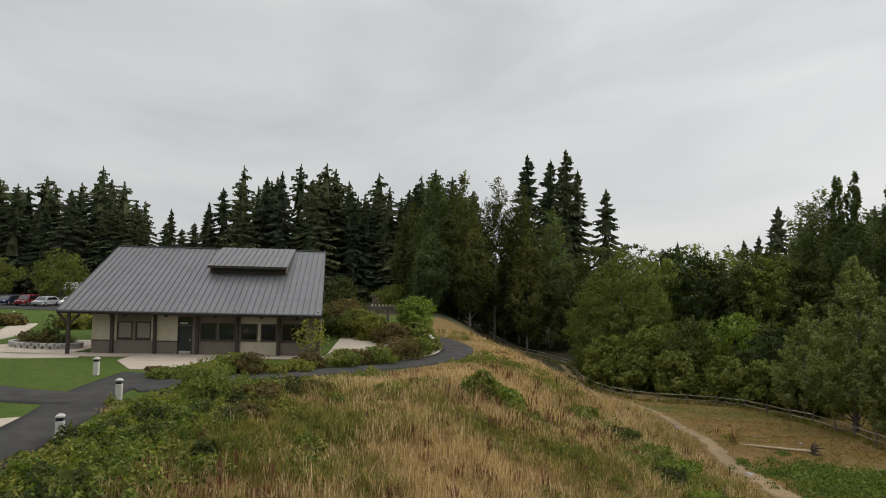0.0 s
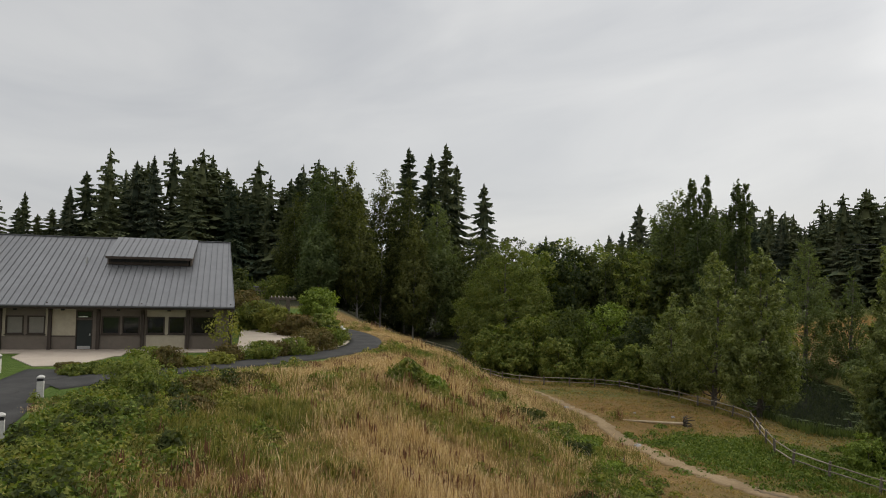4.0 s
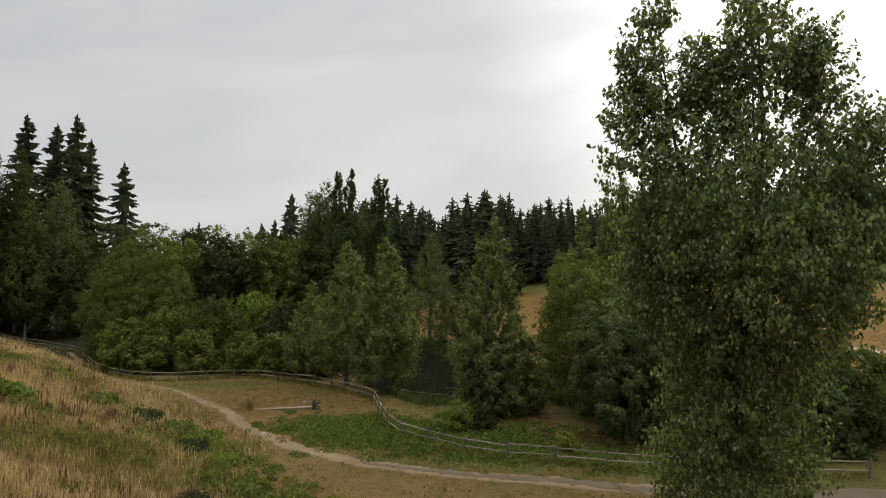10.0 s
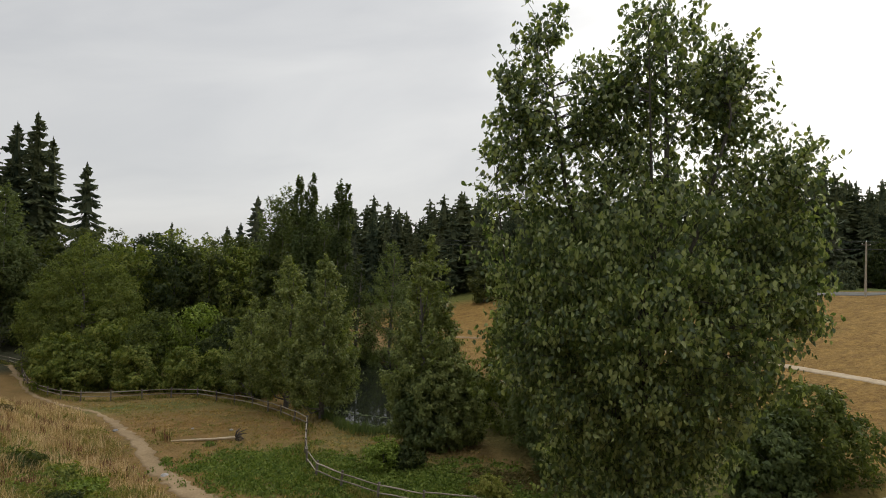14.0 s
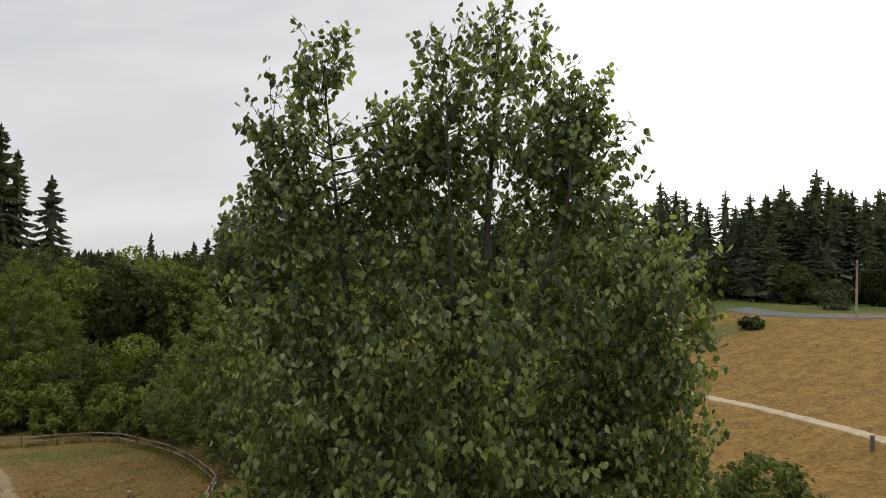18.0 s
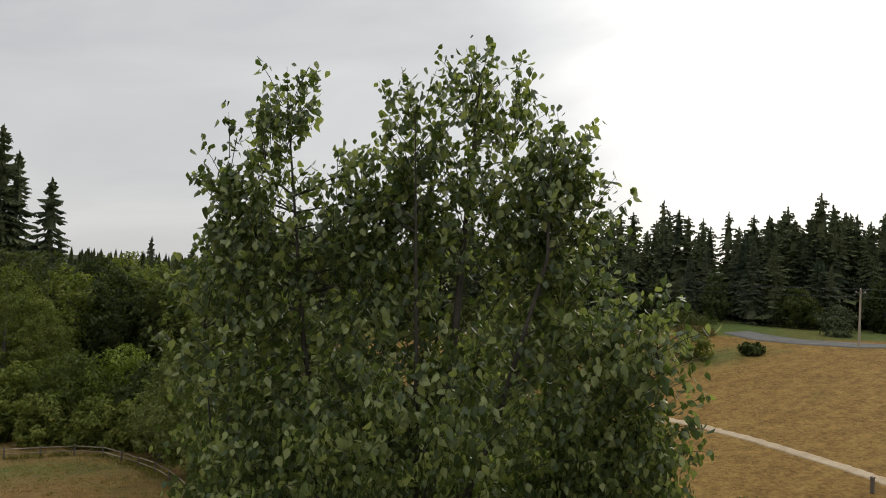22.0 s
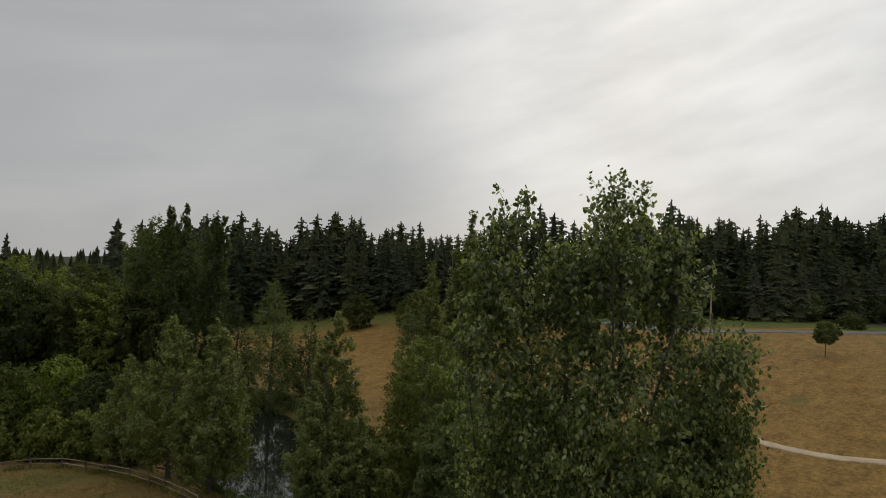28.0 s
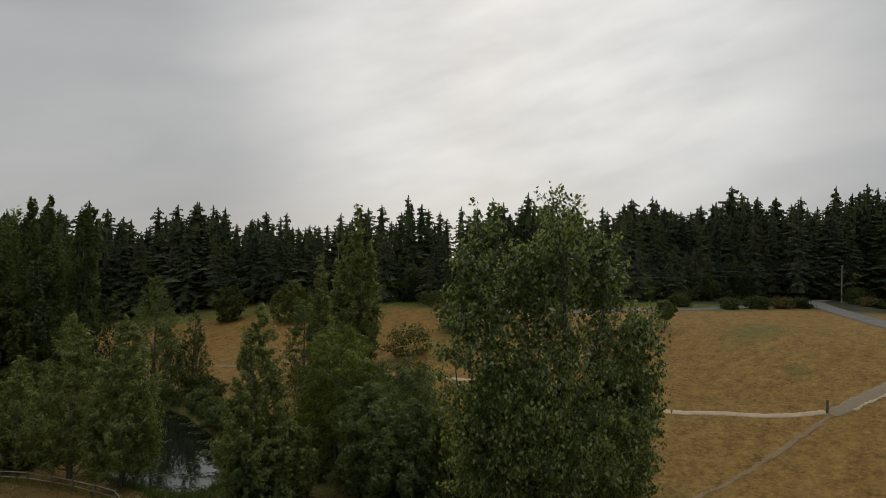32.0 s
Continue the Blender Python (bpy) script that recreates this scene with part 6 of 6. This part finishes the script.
# scrub along the far bank
bq = np.random.default_rng(55)
for i in range(12):
    y = 56 + 3.1 * i
    x = 31.5 + 0.36 * (y - 74) + 8.6 + bq.normal(0, 0.9)
    leafy_tree("bank_scrub", x, y, bq.uniform(1.6, 2.9), bq.uniform(1.5, 2.2), "dome", (M_ALDER, M_OLIVE, M_POPLAR)[i % 3], "low green scrub along the pond's far bank", "shrub", "bank scrub", 2400, 0.2, 600 + i, 60, 0.16, 0.0, None, 0.04, 8)

# ---------------------------------------------------------------- tracks
ribbon("dirt_trail", [(-8.4, 106), (-5.6, 92), (-3.4, 82), (-0.4, 74.4), (2.5, 69), (4.5, 60.4), (5.6, 52), (6.6, 45.3), (7.6, 41.2), (9.2, 38.5), (10.7, 36.2), (12.5, 34.7), (15.2, 32.1), (18.6, 29.7), (23.4, 26.3), (28, 22.6), (33, 19.0)], [0.8, 0.6, 0.5, 0.5, 0.6, 0.9, 1.1, 1.2, 1.3, 1.4, 1.4, 1.5, 1.5, 1.6, 1.8, 2.1, 2.3], M_TRAIL, "narrow trodden dirt trail winding across the pasture", "trail", 0.07, 0.13, 3, 8)
ribbon("gravel_path", [(10.6, 36.3), (13.0, 34.2), (16.2, 31.4), (20.4, 28.6), (25.4, 24.4), (29.6, 21.2), (33.6, 18.6), (39, 16)], [0.3, 0.6, 0.9, 1.0, 1.3, 2.2, 2.8, 3.0], M_GRAVEL, "grey gravel spread along the trail", "path", 0.105, 0.12, 9, 8)
slab("gravel_pad", [(29.5, 23.0), (33.5, 22.0), (38.5, 17.5), (34, 14.5)], M_GRAVEL, "grey gravel patch at the end of the trail", 0.10)
ribbon("field_track", [(60, 80), (63.5, 66), (64.6, 53.4), (64.7, 47.7), (64.3, 41.5), (63.6, 35), (62.5, 29.5), (63.7, 22.2), (65.2, 16.3), (67.2, 13.2)], 1.0, M_TRACK, "pale worn farm track crossing the golden field", "track", 0.075, 0.05, 5, 8)
ribbon("gravel_track", [(66.6, 12.6), (69.5, 11.4), (73.3, 9.6), (80, 6.5), (92, 0), (108, -12)], [1.3, 1.9, 2.2, 2.4, 2.6, 2.6], M_DRIVE, "pale gravel drive leaving the field by the post", "track", 0.07, 0.10, 15, 8)
ribbon("gravel_edge", [(68.4, 11.0), (71.5, 9.6), (75.5, 7.6), (82, 4.6)], 0.35, M_TRACK, "pale dusty edge of the gravel drive", "track", 0.085, 0.10, 16, 8)
ribbon("field_trail", [(67.2, 12.4), (64, 13.2), (59.4, 14.6), (55, 15.8), (50.7, 17.1), (48.0, 18.2), (42, 21)], [0.5, 0.6, 0.6, 0.6, 0.5, 0.4, 0.3], M_FAINT, "faint trodden trail through the golden field", "trail", 0.045, 0.12, 6, 8)
ribbon("far_field_track", [(58, 96), (55.5, 105), (52, 112), (46, 118)], 1.2, M_FAINT, "pale track on the far side of the pond", "track", 0.06, 0.1, 6, 8)
ribbon("road", [(104, 82), (101.5, 74), (102, 66), (106, 58.5), (116, 53.5), (134, 47), (160, 43), (200, 40), (250, 40)], 4.6, M_ROAD, "grey two-lane road curving past the conifer wood", "road", 0.08)

ribbon("side_road", [(205, 38), (185, 33), (160, 25.5), (134, 17.0), (115, 10), (98, -2), (90, -25)], 5.5, M_ROAD, "grey side road bending round the field's corner", "road", 0.10)

# ---------------------------------------------------------------- split-rail fence
FENCE = [(-22, 118), (-15.4, 114), (-9.6, 107.6), (-7.3, 105.6), (-5.4, 91.9), (-3.6, 84.8), (-1.6, 80.0), (1.1, 76.7), (4.7, 76.2), (8.8, 76.5), (12.2, 74.3), (14.9, 69.3), (16.7, 65.3), (17.8, 59.8), (18.3, 55.6), (16.1, 47.9), (15.1, 43.4), (15.1, 40.3), (16.2, 38.0), (17.2, 36.1), (18.8, 34.1), (20.6, 32.5), (22.6, 31.1), (24.9, 29.6), (30.5, 26.2), (36, 22.5)]
fl = np.array(FENCE)
seg = np.r_[0, np.cumsum(np.hypot(*np.diff(fl, axis=0).T))]
count = int(seg[-1] / 2.9)
sp = np.linspace(0, seg[-1], count + 1)
fx, fy = np.interp(sp, seg, fl[:, 0]), np.interp(sp, seg, fl[:, 1])
fence = thing("rail_fence", 0, 0, 0, "weathered split-rail fence with two rails round the pasture", "fence")
post_me = bpy.data.meshes.new("post")
_p = block((-0.065, -0.065, -0.4), (0.065, 0.065, 1.08), 0.02)
_p.to_mesh(post_me)
_p.free()
post_me.materials.append(M_POSTW)
rail_me = tubes_mesh("rail", [([(-0.5, 0, 0), (-0.2, 0, 0.01), (0.2, 0, -0.01), (0.5, 0, 0)], [0.036, 0.046, 0.042, 0.034])], M_FENCE, 6)
q = np.random.default_rng(17)
fz = height(fx, fy)
for i in range(count + 1):
    o = new("post", post_me)
    o.parent = fence
    o.matrix_basis = pose(fx[i], fy[i], fz[i], q.normal(0, 2.5), q.normal(0, 2.5), q.uniform(0, 90))
for i in range(count):
    a, b = Vector((fx[i], fy[i], fz[i])), Vector((fx[i + 1], fy[i + 1], fz[i + 1]))
    d = b - a
    for z in (0.48, 0.92):
        o = new("rail", rail_me)
        o.parent = fence
        mid = (a + b) / 2 + Vector((0, 0, z + q.normal(0, 0.03)))
        o.matrix_basis = Matrix.Translation(mid) @ d.to_track_quat("X", "Z").to_matrix().to_4x4() @ pose(0, 0, 0, 0, q.normal(0, 0.8), 0) @ Matrix.Diagonal((d.length * 1.03, 1, 1, 1))

# ---------------------------------------------------------------- fallen log with its root stump
log = thing("fallen_log", 9.9, 53.8, ground_z(9.9, 53.8), "long bleached fallen log lying in the pasture", "log", turn=-9)
part("stem", tubes_mesh("stem", [([(-2.35, 0, 0.12), (-1.0, 0.05, 0.13), (0.7, -0.04, 0.15), (2.3, 0, 0.18)], [0.06, 0.08, 0.095, 0.11])], M_LOG, 9), None, log)
roots = []
for i in range(11):
    a = i * 0.62
    roots.append(([(2.3, 0, 0.2), (2.5 + 0.2 * math.cos(a * 2), 0.4 * math.cos(a), 0.3 + 0.35 * math.sin(a)), (2.8 + 0.3 * math.sin(a * 3), 0.85 * math.cos(a), max(0.05, 0.25 + 0.6 * math.sin(a)))], [0.09, 0.05, 0.02]))
part("root", tubes_mesh("root", roots, M_DARKBARK, 5), None, log, "dark tangle of roots")
for i, (x, y, r) in enumerate(((3.9, 60.5, 0.24), (6.5, 45.0, 0.25), (12.4, 57.0, 0.16), (9.6, 58.8, 0.14), (4.4, 40.0, 0.2), (30.5, 23.6, 0.25), (14.8, 33.2, 0.16))):
    bm = bmesh.new()
    bmesh.ops.create_icosphere(bm, subdivisions=2, radius=r)
    for v in bm.verts:
        v.co *= 1 + 0.25 * noise.noise(v.co * 4 / r * 0.3 + Vector((i, 0, 0)))
        v.co.z *= 0.6
    me = bpy.data.meshes.new("stone")
    bm.to_mesh(me)
    bm.free()
    me.materials.append(M_STONE)
    o = tagged(new("stone", me), "pale grey field stone beside the trail", "stone", "trail stones")
    o.location = (x, y, ground_z(x, y) + r * 0.25)

# gate post on the field track, snag stakes in the grass
for x, y, h in ((66.9, 13.0, 1.25), (61.0, 33.0, 1.1)):
    g = thing("gate_post", x, y, ground_z(x, y), "dark wooden gate post beside the farm track", "post", "gate posts")
    part("shaft", block((-0.11, -0.11, -0.3), (0.11, 0.11, h), 0.02), M_POSTW, g)
    part("cap", block((-0.14, -0.14, h + 0.002), (0.14, 0.14, h + 0.06), 0.01), M_POSTW, g)

# ---------------------------------------------------------------- utility poles and wires
POLES = [(101.2, 59.7, 13.6), (214, 32.6, 17.0), (258, 22, 19.0)]
for x, y, top in POLES:
    z = ground_z(x, y)
    g = thing("utility_pole", x, y, z, "weathered wooden utility pole beside the road", "utility pole", "utility poles")
    part("shaft", tubes_mesh("shaft", [([(0, 0, -0.5), (0, 0, (top - z) / 2), (0, 0, top - z)], [0.17, 0.14, 0.11])], M_FENCE, 8), None, g)
    part("crossarm", block((-1.1, -0.06, top - z - 0.55), (1.1, 0.06, top - z - 0.42), 0.01), M_POSTW, g)
    for a in (-0.95, 0, 0.95):
        part("insulator", block((a - 0.04, -0.04, top - z - (0.418 if a else -0.002)), (a + 0.04, 0.04, top - z - (0.28 if a else -0.14)), 0.01), M_WHITE, g)
chain = [(78, 150, 14.5), (101.2, 59.7, 13.6), (214, 32.6, 17.0), (258, 22, 19.0), (300, -10, 20)]
for a, b in zip(chain, chain[1:]):
    for off in (0.0, -1.1):
        pts = []
        for i in range(9):
            f = i / 8
            pts.append((a[0] + (b[0] - a[0]) * f, a[1] + (b[1] - a[1]) * f, a[2] + (b[2] - a[2]) * f + off - 4 * 0.9 * f * (1 - f)))
        tagged(new("power_line", tubes_mesh("power_line", [(pts, [0.035] * 9)], M_BLACK, 4)), "dark sagging power line between the poles", "cable", "power lines")


# ---------------------------------------------------------------- grass and weeds
def blades(name, n, region, tall, width, mat, label, seed, bend=0.35, clump=7, spread=0.12):
    """Single blades in tufts, each with a widening seed head."""
    q = np.random.default_rng(seed)
    tx, ty = region(q, n // clump)
    k = len(tx)
    x = np.repeat(tx, clump) + q.normal(0, spread, k * clump)
    y = np.repeat(ty, clump) + q.normal(0, spread, k * clump)
    h = np.repeat(q.uniform(0.65, 1.2, k), clump) * q.uniform(*tall, k * clump)
    h *= np.clip((near_path(x, y) - 1.2) / 6.5, 0.22, 1)
    h *= np.clip(0.85 + 0.45 * wave(x, y, 0.8, 3.0) + 0.35 * wave(x, y, 2.3, 1.0), 0.3, 1.5)
    z = height(x, y) - 0.02
    a = q.uniform(0, 2 * np.pi, len(x))
    lean = q.normal(0, bend, len(x)) * h
    w = width * q.uniform(0.6, 1.4, len(x))
    c, s = np.cos(a), np.sin(a)
    p = np.stack([x, y, z], -1)
    b = np.stack([p + np.stack([-s * w * 0.3, c * w * 0.3, 0 * h], -1),
                  p + np.stack([c * lean * 0.45 + s * w, s * lean * 0.45 - c * w, h * 0.66], -1),
                  p + np.stack([c * lean, s * lean, h], -1),
                  p + np.stack([c * lean * 0.45 - s * w, s * lean * 0.45 + c * w, h * 0.66], -1)], 1).reshape(-1, 3)
    return tagged(new(name, flat_mesh(name, b, np.arange(len(b)).reshape(-1, 4), mat)), label, "grass", kind="stuff")


def near_path(x, y):
    """Distance to the asphalt paths, roughly."""
    best = np.full(np.shape(x), 99.0)
    for line in ([(-17.2, 3), (-20.2, 11), (-22.4, 18), (-25.0, 25), (-27.2, 30)], [(-26.0, 31.5), (-22.5, 36.2), (-18.2, 41.3), (-15.0, 46.5), (-13.6, 52), (-14.6, 58), (-18, 64.5)]):
        for (ax, ay), (bx, by) in zip(line, line[1:]):
            dx, dy = bx - ax, by - ay
            t = np.clip(((x - ax) * dx + (y - ay) * dy) / (dx * dx + dy * dy), 0, 1)
            best = np.minimum(best, np.hypot(x - ax - t * dx, y - ay - t * dy))
    return best


TRAIL = [(-0.4, 74.4), (2.5, 69), (4.5, 60.4), (5.6, 52), (6.6, 45.3), (7.6, 41.2), (9.2, 38.5), (10.7, 36.2), (12.5, 34.7), (15.2, 32.1), (18.6, 29.7), (23.4, 26.3)]


def off_trail(x, y):
    best = np.full(np.shape(x), 99.0)
    for (ax, ay), (bx, by) in zip(TRAIL, TRAIL[1:]):
        dx, dy = bx - ax, by - ay
        t = np.clip(((x - ax) * dx + (y - ay) * dy) / (dx * dx + dy * dy), 0, 1)
        best = np.minimum(best, np.hypot(x - ax - t * dx, y - ay - t * dy))
    return best


def hill(green):
    def pick(q, n):
        out = []
        while sum(len(o) for o in out) < n:
            x, y = q.uniform(-26, 9, n * 3), q.uniform(4, 72, n * 3)
            d = x - np.interp(y, EDGE_Y, EDGE_X)
            b = wave(x, y, 0.33, 1.0) + 0.7 * wave(x, y, 0.9, 5.0) + 0.9 * (1 - step(d, 1, 9)) * (1 - step(y, 30, 44)) - 0.25
            keep = (d > -9) & (d < 19 + 2 * wave(x, y, 0.4)) & (near_path(x, y) > 1.75) & (off_trail(x, y) > 1.6)
            keep &= (d > -1.5) | ((y > 26) & (y < 42) & (x > -23.5 + (y - 30) * 0.55)) | (y < 26) & (d > -4)
            if green:
                keep &= b + q.normal(0, 0.35, len(x)) > 0.15
            else:
                keep &= b + q.normal(0, 0.45, len(x)) < 0.35
            keep &= q.uniform(0, 1, len(x)) < np.clip(1.5 - d / 16, 0.15, 1)
            out.append(np.stack([x[keep], y[keep]], -1))
        o = np.concatenate(out)[:n]
        return o[:, 0], o[:, 1]
    return pick


blades("dry_grass", 150000, hill(False), (0.40, 0.90), 0.0085, M_STRAW, "tall straw-coloured dry grass on the slope", 61, 0.55, 9, 0.16)


def dock_spots(q, n):
    x, y = hill(False)(q, n * 4)
    k = np.argsort(-(wave(x, y, 0.5, 4.0) + q.normal(0, 0.5, len(x))))[:n]
    return x[k], y[k]


blades("dock_stalks", 5600, dock_spots, (0.6, 0.95), 0.028, M_DOCK, "dark rust-brown dock stalks among the dry grass", 67, 0.15, 8, 0.16)
blades("green_grass", 90000, hill(True), (0.30, 0.70), 0.014, M_GREENGRASS, "tall green grass and weeds on the slope", 62, 0.6)


def around(cx, cy, rx, ry, lim=1.0):
    def pick(q, n):
        a, r = q.uniform(0, 2 * np.pi, n), np.sqrt(q.uniform(0, 1, n)) * lim
        return cx + rx * r * np.cos(a), cy + ry * r * np.sin(a)
    return pick


def lush_strip(q, n):
    t = q.uniform(0, 1, n)
    x = 10 + 16 * t + q.normal(0, 2.2, n)
    y = 46 - 12 * t + q.normal(0, 2.6, n)
    return x, y


def pasture(q, n):
    x, y = around(8, 48, 20, 32)(q, n * 3)
    k = (off_trail(x, y) > 0.9) & (x - np.interp(y, EDGE_Y, EDGE_X) > 14)
    return x[k][:n], y[k][:n]


blades("pasture_herbs", 22000, pasture, (0.06, 0.16), 0.03, M_GREENGRASS, "short green herbs in the pasture turf", 68, 1.2)
blades("lush_grass", 24000, lush_strip, (0.12, 0.32), 0.035, M_LUSH, "low lush green weeds beside the fence", 63, 0.6)
blades("pasture_grass", 42000, pasture, (0.08, 0.20), 0.02, M_FIELDGRASS, "short dry pasture grass", 64, 1.2)


def shore(q, n):
    out = []
    while sum(len(o) for o in out) < n:
        x, y = q.uniform(20, 46, n * 3), q.uniform(48, 100, n * 3)
        s = pond_shape(x, y)
        k = (s > -0.35) & (s < 0.02)
        out.append(np.stack([x[k], y[k]], -1))
    o = np.concatenate(out)[:n]
    return o[:, 0], o[:, 1]


blades("reeds", 9000, shore, (0.5, 1.1), 0.03, M_POPLAR, "green reeds fringing the pond", 66, 0.3)


def weed_patches(name, centres, rad, tall, per, leaf, mat, label, seed):
    """Low leafy weeds: many small mounds of single leaves."""
    q = np.random.default_rng(seed)
    cx, cy = centres
    k = len(cx)
    r, h = q.uniform(*rad, k), q.uniform(*tall, k)
    i = np.repeat(np.arange(k), per)
    a, u = q.uniform(0, 2 * np.pi, len(i)), np.sqrt(q.uniform(0, 1, len(i)))
    x, y = cx[i] + r[i] * u * np.cos(a), cy[i] + r[i] * u * np.sin(a)
    z = height(x, y) + h[i] * (1 - 0.8 * u * u) * q.uniform(0.25, 1.0, len(i))
    out = np.stack([np.cos(a) * u, np.sin(a) * u, 0.5 + 0 * a], -1)
    return tagged(new(name, leaves_mesh(name, np.stack([x, y, z], -1), leaf, mat, 0.2, q, out=out)), label, "weeds", kind="stuff")


def slope_weeds(q, n):
    x, y = hill(True)(q, n)
    return x, y


wq2 = np.random.default_rng(71)
weed_patches("slope_weeds", slope_weeds(wq2, 420), (0.25, 0.7), (0.25, 0.75), 80, 0.10, M_GREENGRASS, "olive-green leafy weeds among the dry grass", 72)
def bank_spots(q, n):
    t = q.uniform(0, 1, n)
    x, y = -16.8 - 4.2 * t + q.normal(0, 1.5, n), 16.5 + 14.5 * t + q.normal(0, 1.6, n)
    k = (near_path(x, y) > 2.9) & (x > -23.0)
    return x[k], y[k]


weed_patches("bank_weeds", bank_spots(wq2, 200), (0.35, 0.9), (0.35, 0.95), 110, 0.12, M_BRAMBLE, "rank green weeds and brambles on the bank below the path", 77)
weed_patches("bank_nettles", bank_spots(wq2, 150), (0.2, 0.5), (0.6, 1.2), 70, 0.11, M_LUSH, "taller bright green weeds on the bank below the path", 78)
weed_patches("bank_shrubs", bank_spots(wq2, 30), (0.5, 1.0), (0.6, 1.2), 420, 0.13, M_ALDER, "dark leafy shrubs on the bank below the path", 84)
weed_patches("bank_yellow_weeds", bank_spots(wq2, 70), (0.3, 0.7), (0.5, 1.1), 110, 0.10, M_YELLOW, "yellowing weeds on the bank below the path", 85)


def trail_bank(q, n):
    t = q.uniform(0, 1, n)
    return np.interp(t, [0, 0.45, 1], [-5.5, 1.5, 6.5]) + q.normal(0, 1.5, n), np.interp(t, [0, 0.45, 1], [53, 39.5, 23]) + q.normal(0, 1.6, n)


weed_patches("trailside_weeds", trail_bank(wq2, 330), (0.3, 0.9), (0.25, 0.7), 90, 0.12, M_BRAMBLE, "straggling green weeds on the bank above the trail", 79)
weed_patches("trailside_yellow_weeds", trail_bank(wq2, 110), (0.2, 0.6), (0.3, 0.8), 70, 0.10, M_YELLOW, "yellowing weeds on the bank above the trail", 80)
weed_patches("slope_brambles", slope_weeds(wq2, 200), (0.3, 0.8), (0.25, 0.65), 90, 0.11, M_BRAMBLE, "low bramble shoots among the dry grass", 73)
weed_patches("lush_weeds", lush_strip(wq2, 420), (0.4, 1.0), (0.15, 0.4), 80, 0.13, M_LUSH, "low broad-leaved green weeds beside the fence", 74)


def fence_rust(q, n):
    t = q.uniform(0, 1, n)
    return 25 + 8 * t + q.normal(0, 1.2, n), 37 - 5 * t + q.normal(0, 1.0, n)


weed_patches("rusty_weeds", fence_rust(wq2, 90), (0.4, 0.9), (0.3, 0.8), 110, 0.11, M_RUST, "brown dried weeds in the hollow behind the fence", 75)


def tuft_line(q, n):
    t = q.uniform(0, 1, n)
    x = np.interp(t, np.linspace(0, 1, len(FENCE)), fl[:, 0]) + q.normal(0, 0.35, n)
    y = np.interp(t, np.linspace(0, 1, len(FENCE)), fl[:, 1]) + q.normal(0, 0.35, n)
    return x, y


blades("fence_grass", 12000, tuft_line, (0.2, 0.5), 0.018, M_GREENGRASS, "tufts of longer grass along the fence", 76, 0.6)

# ---------------------------------------------------------------- timber footbridge at the end of the gravel
bridge = thing("footbridge", 38.2, 22.8, ground_z(39.5, 21.6) + 0.32, "low pale plank footbridge with raised kerb rails", "footbridge", turn=5)
plank_me = bpy.data.meshes.new("plank")
_k = block((0.0, -2.3, -0.05), (0.19, 0.0, 0.0), 0.006)
_k.to_mesh(plank_me)
_k.free()
plank_me.materials.append(M_DECK)
dq = np.random.default_rng(83)
for i in range(46):
    o = new("plank", plank_me)
    o.parent = bridge
    o.matrix_basis = pose(0.2 * i, dq.normal(0, 0.008), dq.normal(0, 0.003), 0, 0, dq.normal(0, 0.15))
for y in (-0.16, -2.26):
    part("kerb", block((0.0, y, 0.02), (9.2, y + 0.12, 0.13), 0.01), M_DECK, bridge)
for y in (-0.4, -1.15, -1.95):
    part("beam", block((0.05, y - 0.07, -0.32), (9.15, y + 0.07, -0.056)), M_POSTW, bridge)
